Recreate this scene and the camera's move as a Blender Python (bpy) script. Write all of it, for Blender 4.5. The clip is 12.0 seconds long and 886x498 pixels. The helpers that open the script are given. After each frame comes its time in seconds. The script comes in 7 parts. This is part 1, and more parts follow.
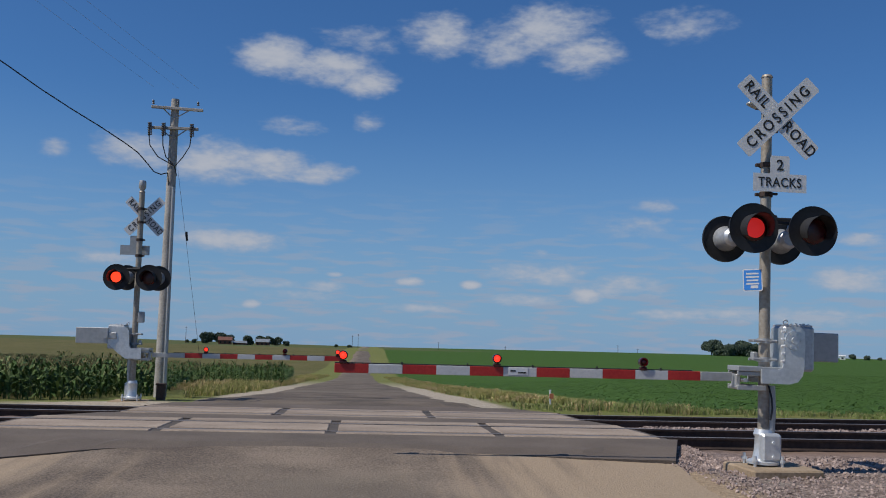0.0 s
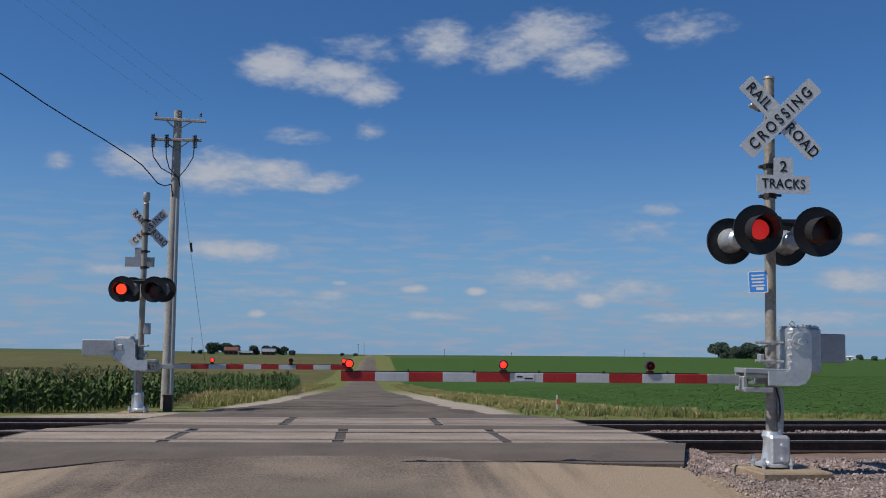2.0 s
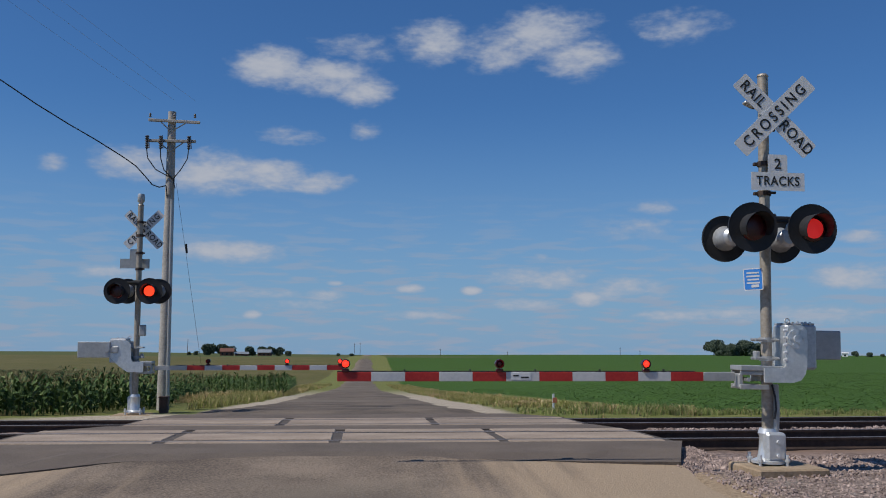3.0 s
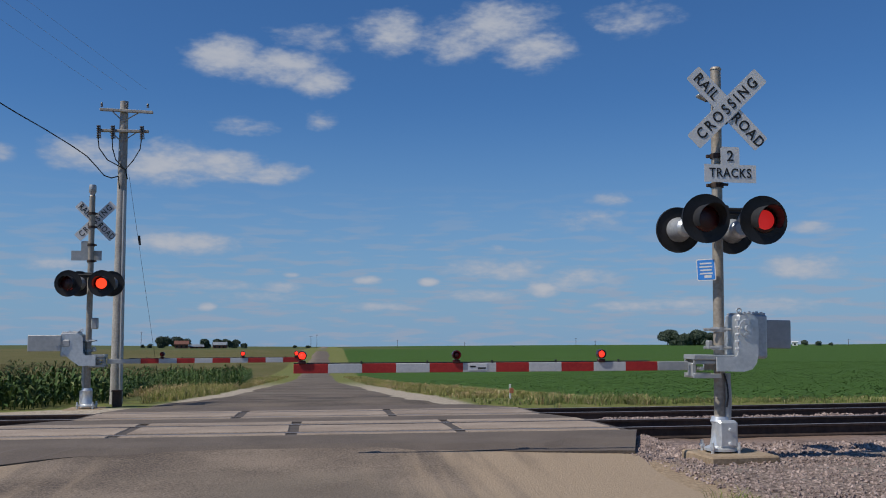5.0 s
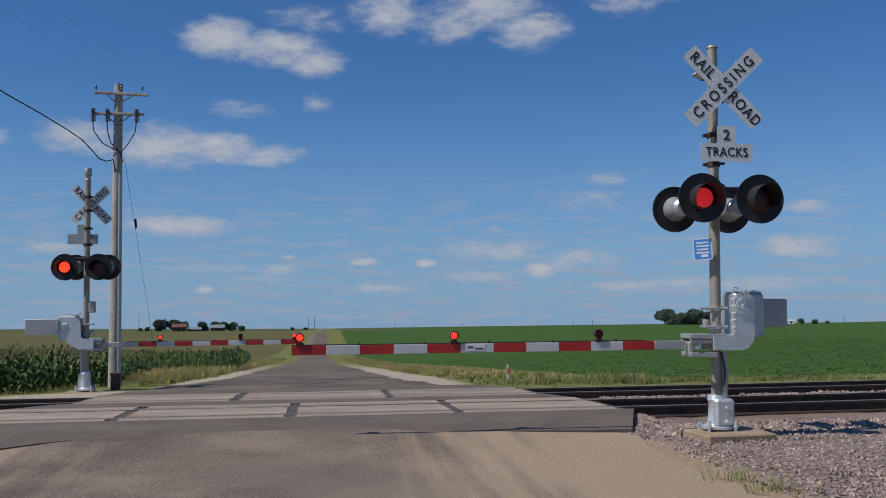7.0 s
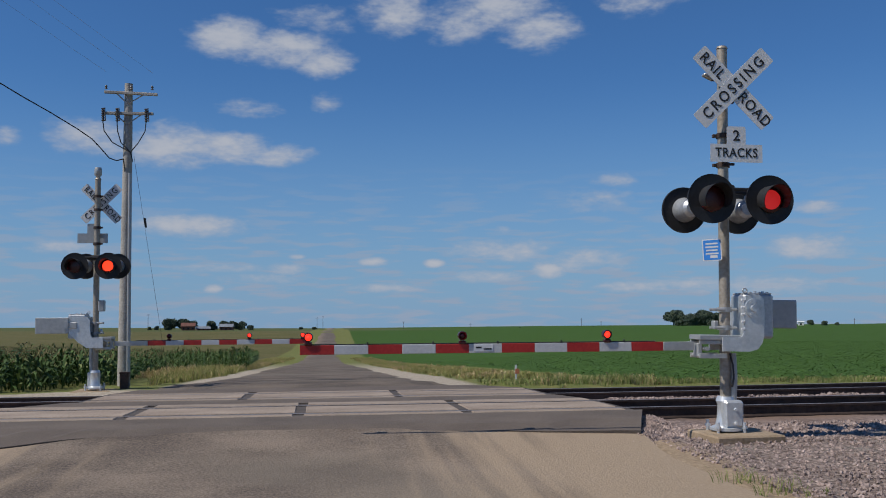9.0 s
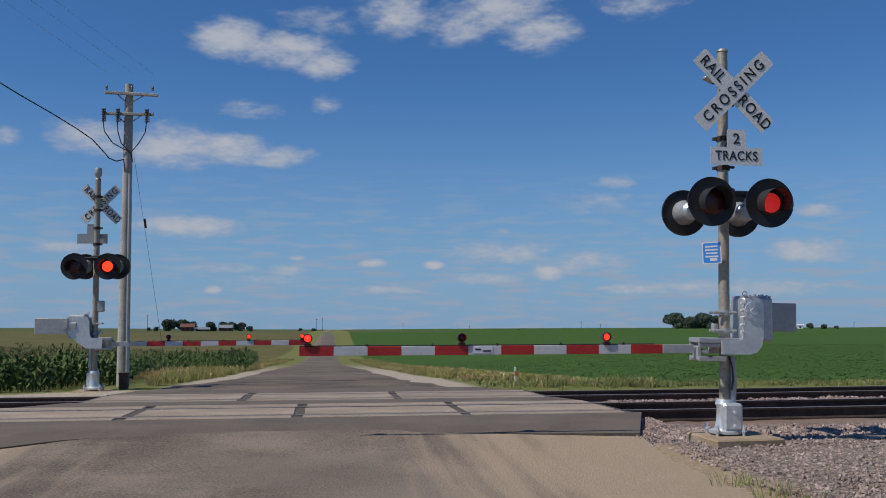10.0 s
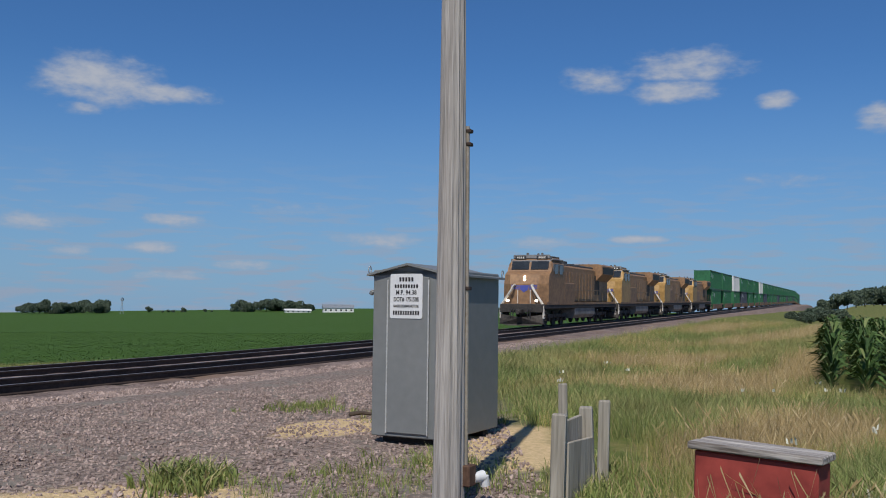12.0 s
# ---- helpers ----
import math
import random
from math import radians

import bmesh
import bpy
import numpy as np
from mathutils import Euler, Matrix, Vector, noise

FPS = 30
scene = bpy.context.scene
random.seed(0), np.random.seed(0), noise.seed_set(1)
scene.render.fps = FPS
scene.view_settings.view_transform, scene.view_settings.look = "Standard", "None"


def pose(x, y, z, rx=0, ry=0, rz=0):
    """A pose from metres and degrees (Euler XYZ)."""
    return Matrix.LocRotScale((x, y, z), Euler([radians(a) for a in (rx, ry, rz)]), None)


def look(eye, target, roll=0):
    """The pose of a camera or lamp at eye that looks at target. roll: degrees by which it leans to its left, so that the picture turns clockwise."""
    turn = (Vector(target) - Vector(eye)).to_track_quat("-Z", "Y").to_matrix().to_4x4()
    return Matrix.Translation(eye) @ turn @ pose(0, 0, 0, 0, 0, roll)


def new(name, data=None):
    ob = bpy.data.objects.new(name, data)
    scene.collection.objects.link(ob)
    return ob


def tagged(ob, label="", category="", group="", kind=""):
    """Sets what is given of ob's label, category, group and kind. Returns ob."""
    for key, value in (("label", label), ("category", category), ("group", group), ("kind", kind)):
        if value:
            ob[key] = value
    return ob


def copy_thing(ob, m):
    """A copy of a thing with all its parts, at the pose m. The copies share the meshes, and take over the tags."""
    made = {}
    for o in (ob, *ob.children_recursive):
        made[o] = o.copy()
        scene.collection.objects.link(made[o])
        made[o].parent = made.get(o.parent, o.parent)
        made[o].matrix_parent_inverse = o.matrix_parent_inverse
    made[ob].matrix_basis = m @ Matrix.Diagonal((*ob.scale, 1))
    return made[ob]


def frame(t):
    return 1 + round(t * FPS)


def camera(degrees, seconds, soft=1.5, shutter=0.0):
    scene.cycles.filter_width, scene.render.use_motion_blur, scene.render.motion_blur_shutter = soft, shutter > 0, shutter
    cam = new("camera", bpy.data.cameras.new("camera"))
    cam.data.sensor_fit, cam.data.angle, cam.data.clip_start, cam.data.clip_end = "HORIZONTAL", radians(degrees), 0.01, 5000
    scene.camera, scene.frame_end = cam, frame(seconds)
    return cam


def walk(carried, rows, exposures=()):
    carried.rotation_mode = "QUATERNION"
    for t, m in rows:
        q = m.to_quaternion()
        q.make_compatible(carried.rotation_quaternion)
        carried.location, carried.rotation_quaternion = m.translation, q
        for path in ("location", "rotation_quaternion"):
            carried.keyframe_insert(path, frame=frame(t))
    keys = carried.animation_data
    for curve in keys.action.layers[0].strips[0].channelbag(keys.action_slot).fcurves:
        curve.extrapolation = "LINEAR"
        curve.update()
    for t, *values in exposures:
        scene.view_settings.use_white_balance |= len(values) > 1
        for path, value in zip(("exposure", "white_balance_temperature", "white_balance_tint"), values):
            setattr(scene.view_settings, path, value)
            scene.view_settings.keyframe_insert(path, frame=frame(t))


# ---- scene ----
EYE = 1.45
cam = camera(50.4, 12.0, soft=1.0, shutter=0.06)
PATH = [
    (0.0, pose(0, 0, EYE, 95.15, -1.55, -4.21)),
    (0.5, pose(0, 0, EYE, 95.33, -1.48, -4.19)),
    (1.0, pose(0, 0, EYE, 95.41, -1.12, -4.08)),
    (1.5, pose(0, 0, EYE, 95.47, -0.83, -3.92)),
    (2.0, pose(0, 0, EYE, 95.56, -0.65, -3.86)),
    (2.5, pose(0, 0, EYE, 95.63, -0.35, -3.78)),
    (2.7, pose(0, 0, EYE, 95.60, -0.29, -3.88)),
    (4.3, pose(0, 0, EYE, 95.21, -0.12, -5.76)),
    (4.5, pose(0, 0, EYE, 95.15, -0.08, -6.10)),
    (5.0, pose(0, 0, EYE, 95.01, 0.09, -6.70)),
    (5.5, pose(0, 0, EYE, 94.83, 0.32, -7.00)),
    (6.0, pose(0, 0, EYE, 94.39, 0.61, -6.91)),
    (6.5, pose(0, 0, EYE, 93.98, 0.54, -6.89)),
    (7.0, pose(0, 0, EYE, 93.86, 0.51, -6.86)),
    (7.2, pose(0, 0, EYE, 93.89, 0.49, -6.97)),
    (8.8, pose(0, 0, EYE, 93.87, 0.32, -6.59)),
    (9.0, pose(0, 0, EYE, 93.87, 0.30, -6.35)),
    (9.5, pose(0, 0, EYE, 93.92, 0.28, -6.17)),
    (10.0, pose(0, 0, EYE, 93.98, 0.07, -6.38)),
    (10.1, pose(0, 0, EYE, 94.05, -0.25, -6.97)),
    (10.2, pose(0, 0, EYE, 94.10, -0.31, -9.83)),
    (10.3, pose(0, 0, EYE, 94.12, -0.30, -14.67)),
    (10.4, pose(0, 0, EYE, 94.19, -0.28, -20.39)),
    (10.5, pose(0, 0, EYE, 94.24, -0.30, -27.02)),
    (10.6, pose(0, 0, EYE, 93.75, -0.28, -33.85)),
    (10.7, pose(0, 0, EYE, 93.16, -0.29, -39.60)),
    (10.8, pose(0, 0, EYE, 92.92, -0.32, -45.33)),
    (10.9, pose(0, 0, EYE, 92.63, -0.31, -48.66)),
    (11.0, pose(0, 0, EYE, 92.26, -0.28, -52.05)),
    (11.1, pose(0, 0, EYE, 92.82, -0.30, -54.83)),
    (11.2, pose(0, 0, EYE, 93.28, -0.30, -57.04)),
    (11.3, pose(0, 0, EYE, 93.40, -0.30, -58.41)),
    (11.4, pose(0, 0, EYE, 93.46, -0.30, -59.69)),
    (11.5, pose(0, 0, EYE, 93.51, -0.67, -60.47)),
    (11.7, pose(0, 0, EYE, 93.52, -0.70, -61.88)),
    (12.0, pose(0, 0, EYE, 93.57, -0.73, -62.75)),
]
walk(cam, PATH, [(0.0, 0.0), (12.0, 0.0)])

# ---- sky, sun ----
SUN_EL, SUN_BEARING = 52.0, 255.0
world = bpy.data.worlds.new("sky")
scene.world = world
world.use_nodes = True
WT = world.node_tree


def wnode(kind, **values):
    n = WT.nodes.new(kind)
    for k, v in values.items():
        n.inputs[int(k[1:])].default_value = v
    return n


def wmath(op, a, b=None, clamp=False):
    n = WT.nodes.new("ShaderNodeMath")
    n.operation, n.use_clamp = op, clamp
    for i, v in enumerate((a, b)):
        if v is None:
            continue
        if isinstance(v, (int, float)):
            n.inputs[i].default_value = v
        else:
            WT.links.new(v, n.inputs[i])
    return n.outputs[0]


CLOUDS_AHEAD = [
    (-6.4, 16.2, 2.7, 1.2, 0.95), (-3.3, 15.8, 3.1, 1.2, 0.95), (-0.9, 15.1, 1.8, 1.0, 0.90), (-1.4, 17.4, 2.8, 0.7, 0.40),
    (3.4, 17.9, 2.4, 1.3, 0.75), (7.6, 17.6, 2.6, 1.4, 0.70), (10.5, 18.4, 3.4, 1.4, 0.75), (12.2, 16.9, 2.6, 1.3, 0.75), (18.3, 18.3, 2.6, 0.9, 0.45),
    (-13.8, 10.1, 3.0, 1.0, 0.70), (-9.8, 9.8, 3.6, 1.3, 0.90), (-6.6, 9.8, 3.2, 1.0, 0.85), (-4.0, 9.5, 2.4, 0.7, 0.75), (-8.8, 5.2, 3.6, 0.7, 0.75),
    (-5.2, 12.2, 1.9, 0.5, 0.55), (-18.7, 9.8, 0.9, 0.6, 0.60), (15.4, 6.7, 2.0, 0.7, 0.50), (16.7, 7.9, 1.4, 0.4, 0.50),
    (10.1, 3.8, 3.2, 0.7, 0.65), (12.8, 2.5, 1.1, 0.5, 0.90), (5.8, 3.0, 0.7, 0.3, 0.90),
]
CLOUDS_LOW = [
    (2.2, 3.1, 1.0, 0.3, 0.80), (-3.0, 2.7, 1.2, 0.4, 0.70), (-7.0, 2.7, 2.6, 0.3, 0.50), (-15.8, 3.8, 1.8, 0.4, 0.55),
    (27.8, 3.7, 2.4, 0.8, 0.70), (28.1, 5.9, 1.3, 0.4, 0.60), (-0.7, 12.6, 0.8, 0.6, 0.40), (9.2, 2.2, 2.2, 0.4, 0.60),
    (14.9, 3.1, 3.0, 0.7, 0.60), (17.9, 1.5, 2.4, 0.4, 0.70), (2.7, 1.5, 2.4, 0.3, 0.50), (-7.4, 1.5, 0.6, 0.3, 0.70),
    (25.1, 1.6, 5.1, 0.6, 0.60), (-2.5, 3.4, 0.6, 0.2, 0.60), (10.0, 5.0, 0.5, 0.3, 0.50), (-5.1, 2.1, 2.8, 0.3, 0.40),
    (21.1, 1.6, 2.4, 0.3, 0.50),
]
CLOUDS_TRACKSIDE = [
    (42.3, 12.7, 3.4, 1.5, 0.95), (45.6, 12.2, 3.4, 0.6, 0.80), (41.3, 11.1, 1.2, 0.4, 0.50), (77.3, 14.3, 3.6, 1.0, 0.85),
    (76.5, 12.9, 2.7, 0.7, 0.85), (72.2, 13.7, 2.2, 0.8, 0.60), (82.4, 12.1, 1.1, 0.5, 0.75), (87.8, 10.8, 1.4, 0.8, 0.85),
    (74.5, 4.2, 1.8, 0.3, 0.95), (46.5, 5.0, 1.7, 0.4, 0.70), (58.6, 4.1, 3.0, 0.5, 0.60), (41.0, 3.0, 1.4, 0.3, 0.70),
    (45.6, 3.3, 1.5, 0.4, 0.70), (50.4, 2.4, 2.4, 0.3, 0.50), (53.7, 5.8, 2.4, 0.4, 0.35), (38.9, 4.6, 2.4, 0.5, 0.50),
    (82.2, 7.5, 2.2, 0.4, 0.30), (46.6, 1.7, 2.0, 0.3, 0.50), (68.8, 4.0, 2.4, 0.4, 0.40),
]


def build_sky():
    links = WT.links
    bg = WT.nodes["Background"]
    sky = WT.nodes.new("ShaderNodeTexSky")
    sky.sky_type, sky.sun_disc = "NISHITA", False
    sky.sun_elevation, sky.sun_rotation = radians(SUN_EL), radians(SUN_BEARING)
    sky.air_density, sky.dust_density, sky.ozone_density = 1.0, 0.1, 4.0
    co = WT.nodes.new("ShaderNodeTexCoord").outputs["Generated"]
    sep = WT.nodes.new("ShaderNodeSeparateXYZ")
    links.new(co, sep.inputs[0])
    x, y, z = sep.outputs
    u = wmath("MULTIPLY", wmath("ARCTAN2", x, y), 57.2958)
    v = wmath("MULTIPLY", wmath("ARCSINE", z), 57.2958)
    comb = WT.nodes.new("ShaderNodeCombineXYZ")
    links.new(u, comb.inputs[0])
    links.new(wmath("MULTIPLY", v, 2.2), comb.inputs[1])

    def wnoise(scale, detail, rough=0.6):
        n = WT.nodes.new("ShaderNodeTexNoise")
        links.new(comb.outputs[0], n.inputs["Vector"])
        n.inputs["Scale"].default_value, n.inputs["Detail"].default_value = scale, detail
        n.inputs["Roughness"].default_value = rough
        return n.outputs["Fac"]

    ragged = wmath("ADD", wmath("MULTIPLY", wmath("SUBTRACT", wnoise(0.36, 3, 0.5), 0.5), 3.2), wmath("ADD", wmath("MULTIPLY", wmath("SUBTRACT", wnoise(1.1, 4, 0.5), 0.5), 2.0), wmath("MULTIPLY", wmath("SUBTRACT", wnoise(3.0, 3, 0.5), 0.5), 0.7)))
    total = None
    for au, av, hw, hh, k in CLOUDS_AHEAD + CLOUDS_LOW + CLOUDS_TRACKSIDE:
        du = wmath("DIVIDE", wmath("SUBTRACT", u, au), hw * 1.1)
        dv = wmath("DIVIDE", wmath("SUBTRACT", v, av), hh * 1.1)
        d = wmath("ADD", wmath("MULTIPLY", du, du), wmath("MULTIPLY", dv, dv))
        m = wmath("MULTIPLY", wmath("SUBTRACT", 1.0, d), k * (1.3 if av < 8 else 1.12))
        total = m if total is None else wmath("MAXIMUM", total, m)
    dens = wmath("SUBTRACT", total, wmath("MULTIPLY", ragged, 0.5))
    ramp = WT.nodes.new("ShaderNodeMapRange")
    ramp.interpolation_type = "SMOOTHSTEP"
    links.new(dens, ramp.inputs[0])
    ramp.inputs[1].default_value, ramp.inputs[2].default_value = -0.2, 1.2
    # thin streaks of cloud low over the horizon
    low = WT.nodes.new("ShaderNodeMapRange")
    low.interpolation_type = "SMOOTHSTEP"
    st = WT.nodes.new("ShaderNodeCombineXYZ")
    links.new(wmath("MULTIPLY", u, 0.22), st.inputs[0])
    links.new(wmath("MULTIPLY", v, 1.5), st.inputs[1])
    sn = WT.nodes.new("ShaderNodeTexNoise")
    links.new(st.outputs[0], sn.inputs["Vector"])
    sn.inputs["Scale"].default_value, sn.inputs["Detail"].default_value = 1.5, 6
    links.new(sn.outputs["Fac"], low.inputs[0])
    low.inputs[1].default_value, low.inputs[2].default_value = 0.46, 0.64
    band = WT.nodes.new("ShaderNodeMapRange")
    links.new(v, band.inputs[0])
    band.inputs[1].default_value, band.inputs[2].default_value = 9.0, 1.5
    band.inputs[3].default_value, band.inputs[4].default_value = 0.0, 0.75
    mask = wmath("MAXIMUM", wmath("MULTIPLY", ramp.outputs[0], 0.92), wmath("MULTIPLY", low.outputs[0], band.outputs[0]), clamp=True)
    shade = WT.nodes.new("ShaderNodeMix")
    shade.data_type = "RGBA"
    links.new(wmath("MULTIPLY", dens, 0.72, True), shade.inputs[0])
    shade.inputs[6].default_value, shade.inputs[7].default_value = (*CLOUD_DIM, 1), (*CLOUD_LIT, 1)
    tint = WT.nodes.new("ShaderNodeMix")
    tint.data_type, tint.blend_type = "RGBA", "MULTIPLY"
    tint.inputs[0].default_value = 1.0
    links.new(sky.outputs[0], tint.inputs[6])
    tint.inputs[7].default_value = (*SKY_TINT, 1)
    # pale blue haze towards the horizon
    hz = WT.nodes.new("ShaderNodeMapRange")
    hz.interpolation_type = "SMOOTHSTEP"
    links.new(v, hz.inputs[0])
    hz.inputs[1].default_value, hz.inputs[2].default_value = 15.0, -3.0
    hz.inputs[3].default_value, hz.inputs[4].default_value = 0.0, 0.85
    hazy = WT.nodes.new("ShaderNodeMix")
    hazy.data_type = "RGBA"
    links.new(hz.outputs[0], hazy.inputs[0])
    links.new(tint.outputs[2], hazy.inputs[6])
    hazy.inputs[7].default_value = (*HAZE, 1)
    mix = WT.nodes.new("ShaderNodeMix")
    mix.data_type = "RGBA"
    links.new(mask, mix.inputs[0])
    links.new(hazy.outputs[2], mix.inputs[6])
    links.new(shade.outputs[2], mix.inputs[7])
    links.new(mix.outputs[2], bg.inputs[0])
    bg.inputs[1].default_value = SKY_STRENGTH


SKY_STRENGTH = 0.064
SKY_TINT = (0.53, 0.9, 1.3)
CLOUD_DIM, CLOUD_LIT = (4.5, 5.4, 7.1), (7.0, 7.3, 8.1)
HAZE = (3.1, 5.15, 8.2)
build_sky()
sun = new("sun", bpy.data.lights.new("sun", "SUN"))
sun.data.energy, sun.data.angle, sun.data.color = 3.8, radians(0.5), (1.0, 0.95, 0.87)
b = radians(SUN_BEARING)
sun.matrix_world = look((math.sin(b) * 60, math.cos(b) * 60, 60 * math.tan(radians(SUN_EL))), (0, 0, 0))

# ---- materials ----


def material(name, dark, light, rough=0.7, metal=0.0, grain=20.0, stain=1.5, bump=0.2, spread=0.5, per_piece=0.0, third=None, sheer=0.0):
    """Two colours mixed by fine grain and by broad stains, with relief; per_piece varies the value from object to object."""
    m = bpy.data.materials.new(name)
    m.use_nodes = True
    nt = m.node_tree
    bsdf = nt.nodes["Principled BSDF"]
    pos = nt.nodes.new("ShaderNodeTexCoord").outputs["Object"]

    def noise_tex(scale, detail=4.0):
        n = nt.nodes.new("ShaderNodeTexNoise")
        nt.links.new(pos, n.inputs["Vector"])
        n.inputs["Scale"].default_value, n.inputs["Detail"].default_value = scale, detail
        return n.outputs["Fac"]

    fine, broad = noise_tex(grain), noise_tex(stain)
    add = nt.nodes.new("ShaderNodeMath")
    add.operation = "ADD"
    nt.links.new(fine, add.inputs[0])
    nt.links.new(broad, add.inputs[1])
    rng = nt.nodes.new("ShaderNodeMapRange")
    nt.links.new(add.outputs[0], rng.inputs[0])
    rng.inputs[1].default_value, rng.inputs[2].default_value = 1.0 - spread * 0.5, 1.0 + spread * 0.5
    mix = nt.nodes.new("ShaderNodeMix")
    mix.data_type = "RGBA"
    nt.links.new(rng.outputs[0], mix.inputs[0])
    mix.inputs[6].default_value, mix.inputs[7].default_value = (*dark, 1), (*light, 1)
    out = mix.outputs[2]
    if third is not None:
        far = noise_tex(stain * 0.31)
        r2 = nt.nodes.new("ShaderNodeMapRange")
        nt.links.new(far, r2.inputs[0])
        r2.inputs[1].default_value, r2.inputs[2].default_value = 0.5, 0.66
        m2 = nt.nodes.new("ShaderNodeMix")
        m2.data_type = "RGBA"
        nt.links.new(r2.outputs[0], m2.inputs[0])
        nt.links.new(out, m2.inputs[6])
        m2.inputs[7].default_value = (*third, 1)
        out = m2.outputs[2]
    if per_piece:
        info = nt.nodes.new("ShaderNodeObjectInfo")
        geo = nt.nodes.new("ShaderNodeNewGeometry")
        s = nt.nodes.new("ShaderNodeMath")
        s.operation = "ADD"
        nt.links.new(info.outputs["Random"], s.inputs[0])
        nt.links.new(geo.outputs["Random Per Island"], s.inputs[1])
        r3 = nt.nodes.new("ShaderNodeMapRange")
        nt.links.new(s.outputs[0], r3.inputs[0])
        r3.inputs[1].default_value, r3.inputs[2].default_value = 0.0, 2.0
        r3.inputs[3].default_value, r3.inputs[4].default_value = 1 - per_piece, 1 + per_piece
        hsv = nt.nodes.new("ShaderNodeHueSaturation")
        nt.links.new(out, hsv.inputs["Color"])
        nt.links.new(r3.outputs[0], hsv.inputs["Value"])
        out = hsv.outputs[0]
    nt.links.new(out, bsdf.inputs["Base Color"])
    bsdf.inputs["Roughness"].default_value, bsdf.inputs["Metallic"].default_value = rough, metal
    if sheer:
        bsdf.inputs["Transmission Weight"].default_value = sheer
    if bump:
        bp = nt.nodes.new("ShaderNodeBump")
        bp.inputs["Strength"].default_value, bp.inputs["Distance"].default_value = bump, 0.02
        nt.links.new(fine, bp.inputs["Height"])
        nt.links.new(bp.outputs[0], bsdf.inputs["Normal"])
    return m


def glow(name, color, strength):
    m = bpy.data.materials.new(name)
    m.use_nodes = True
    bsdf = m.node_tree.nodes["Principled BSDF"]
    bsdf.inputs["Base Color"].default_value = (*color, 1)
    bsdf.inputs["Emission Color"].default_value = (*color, 1)
    bsdf.inputs["Emission Strength"].default_value = strength
    return m


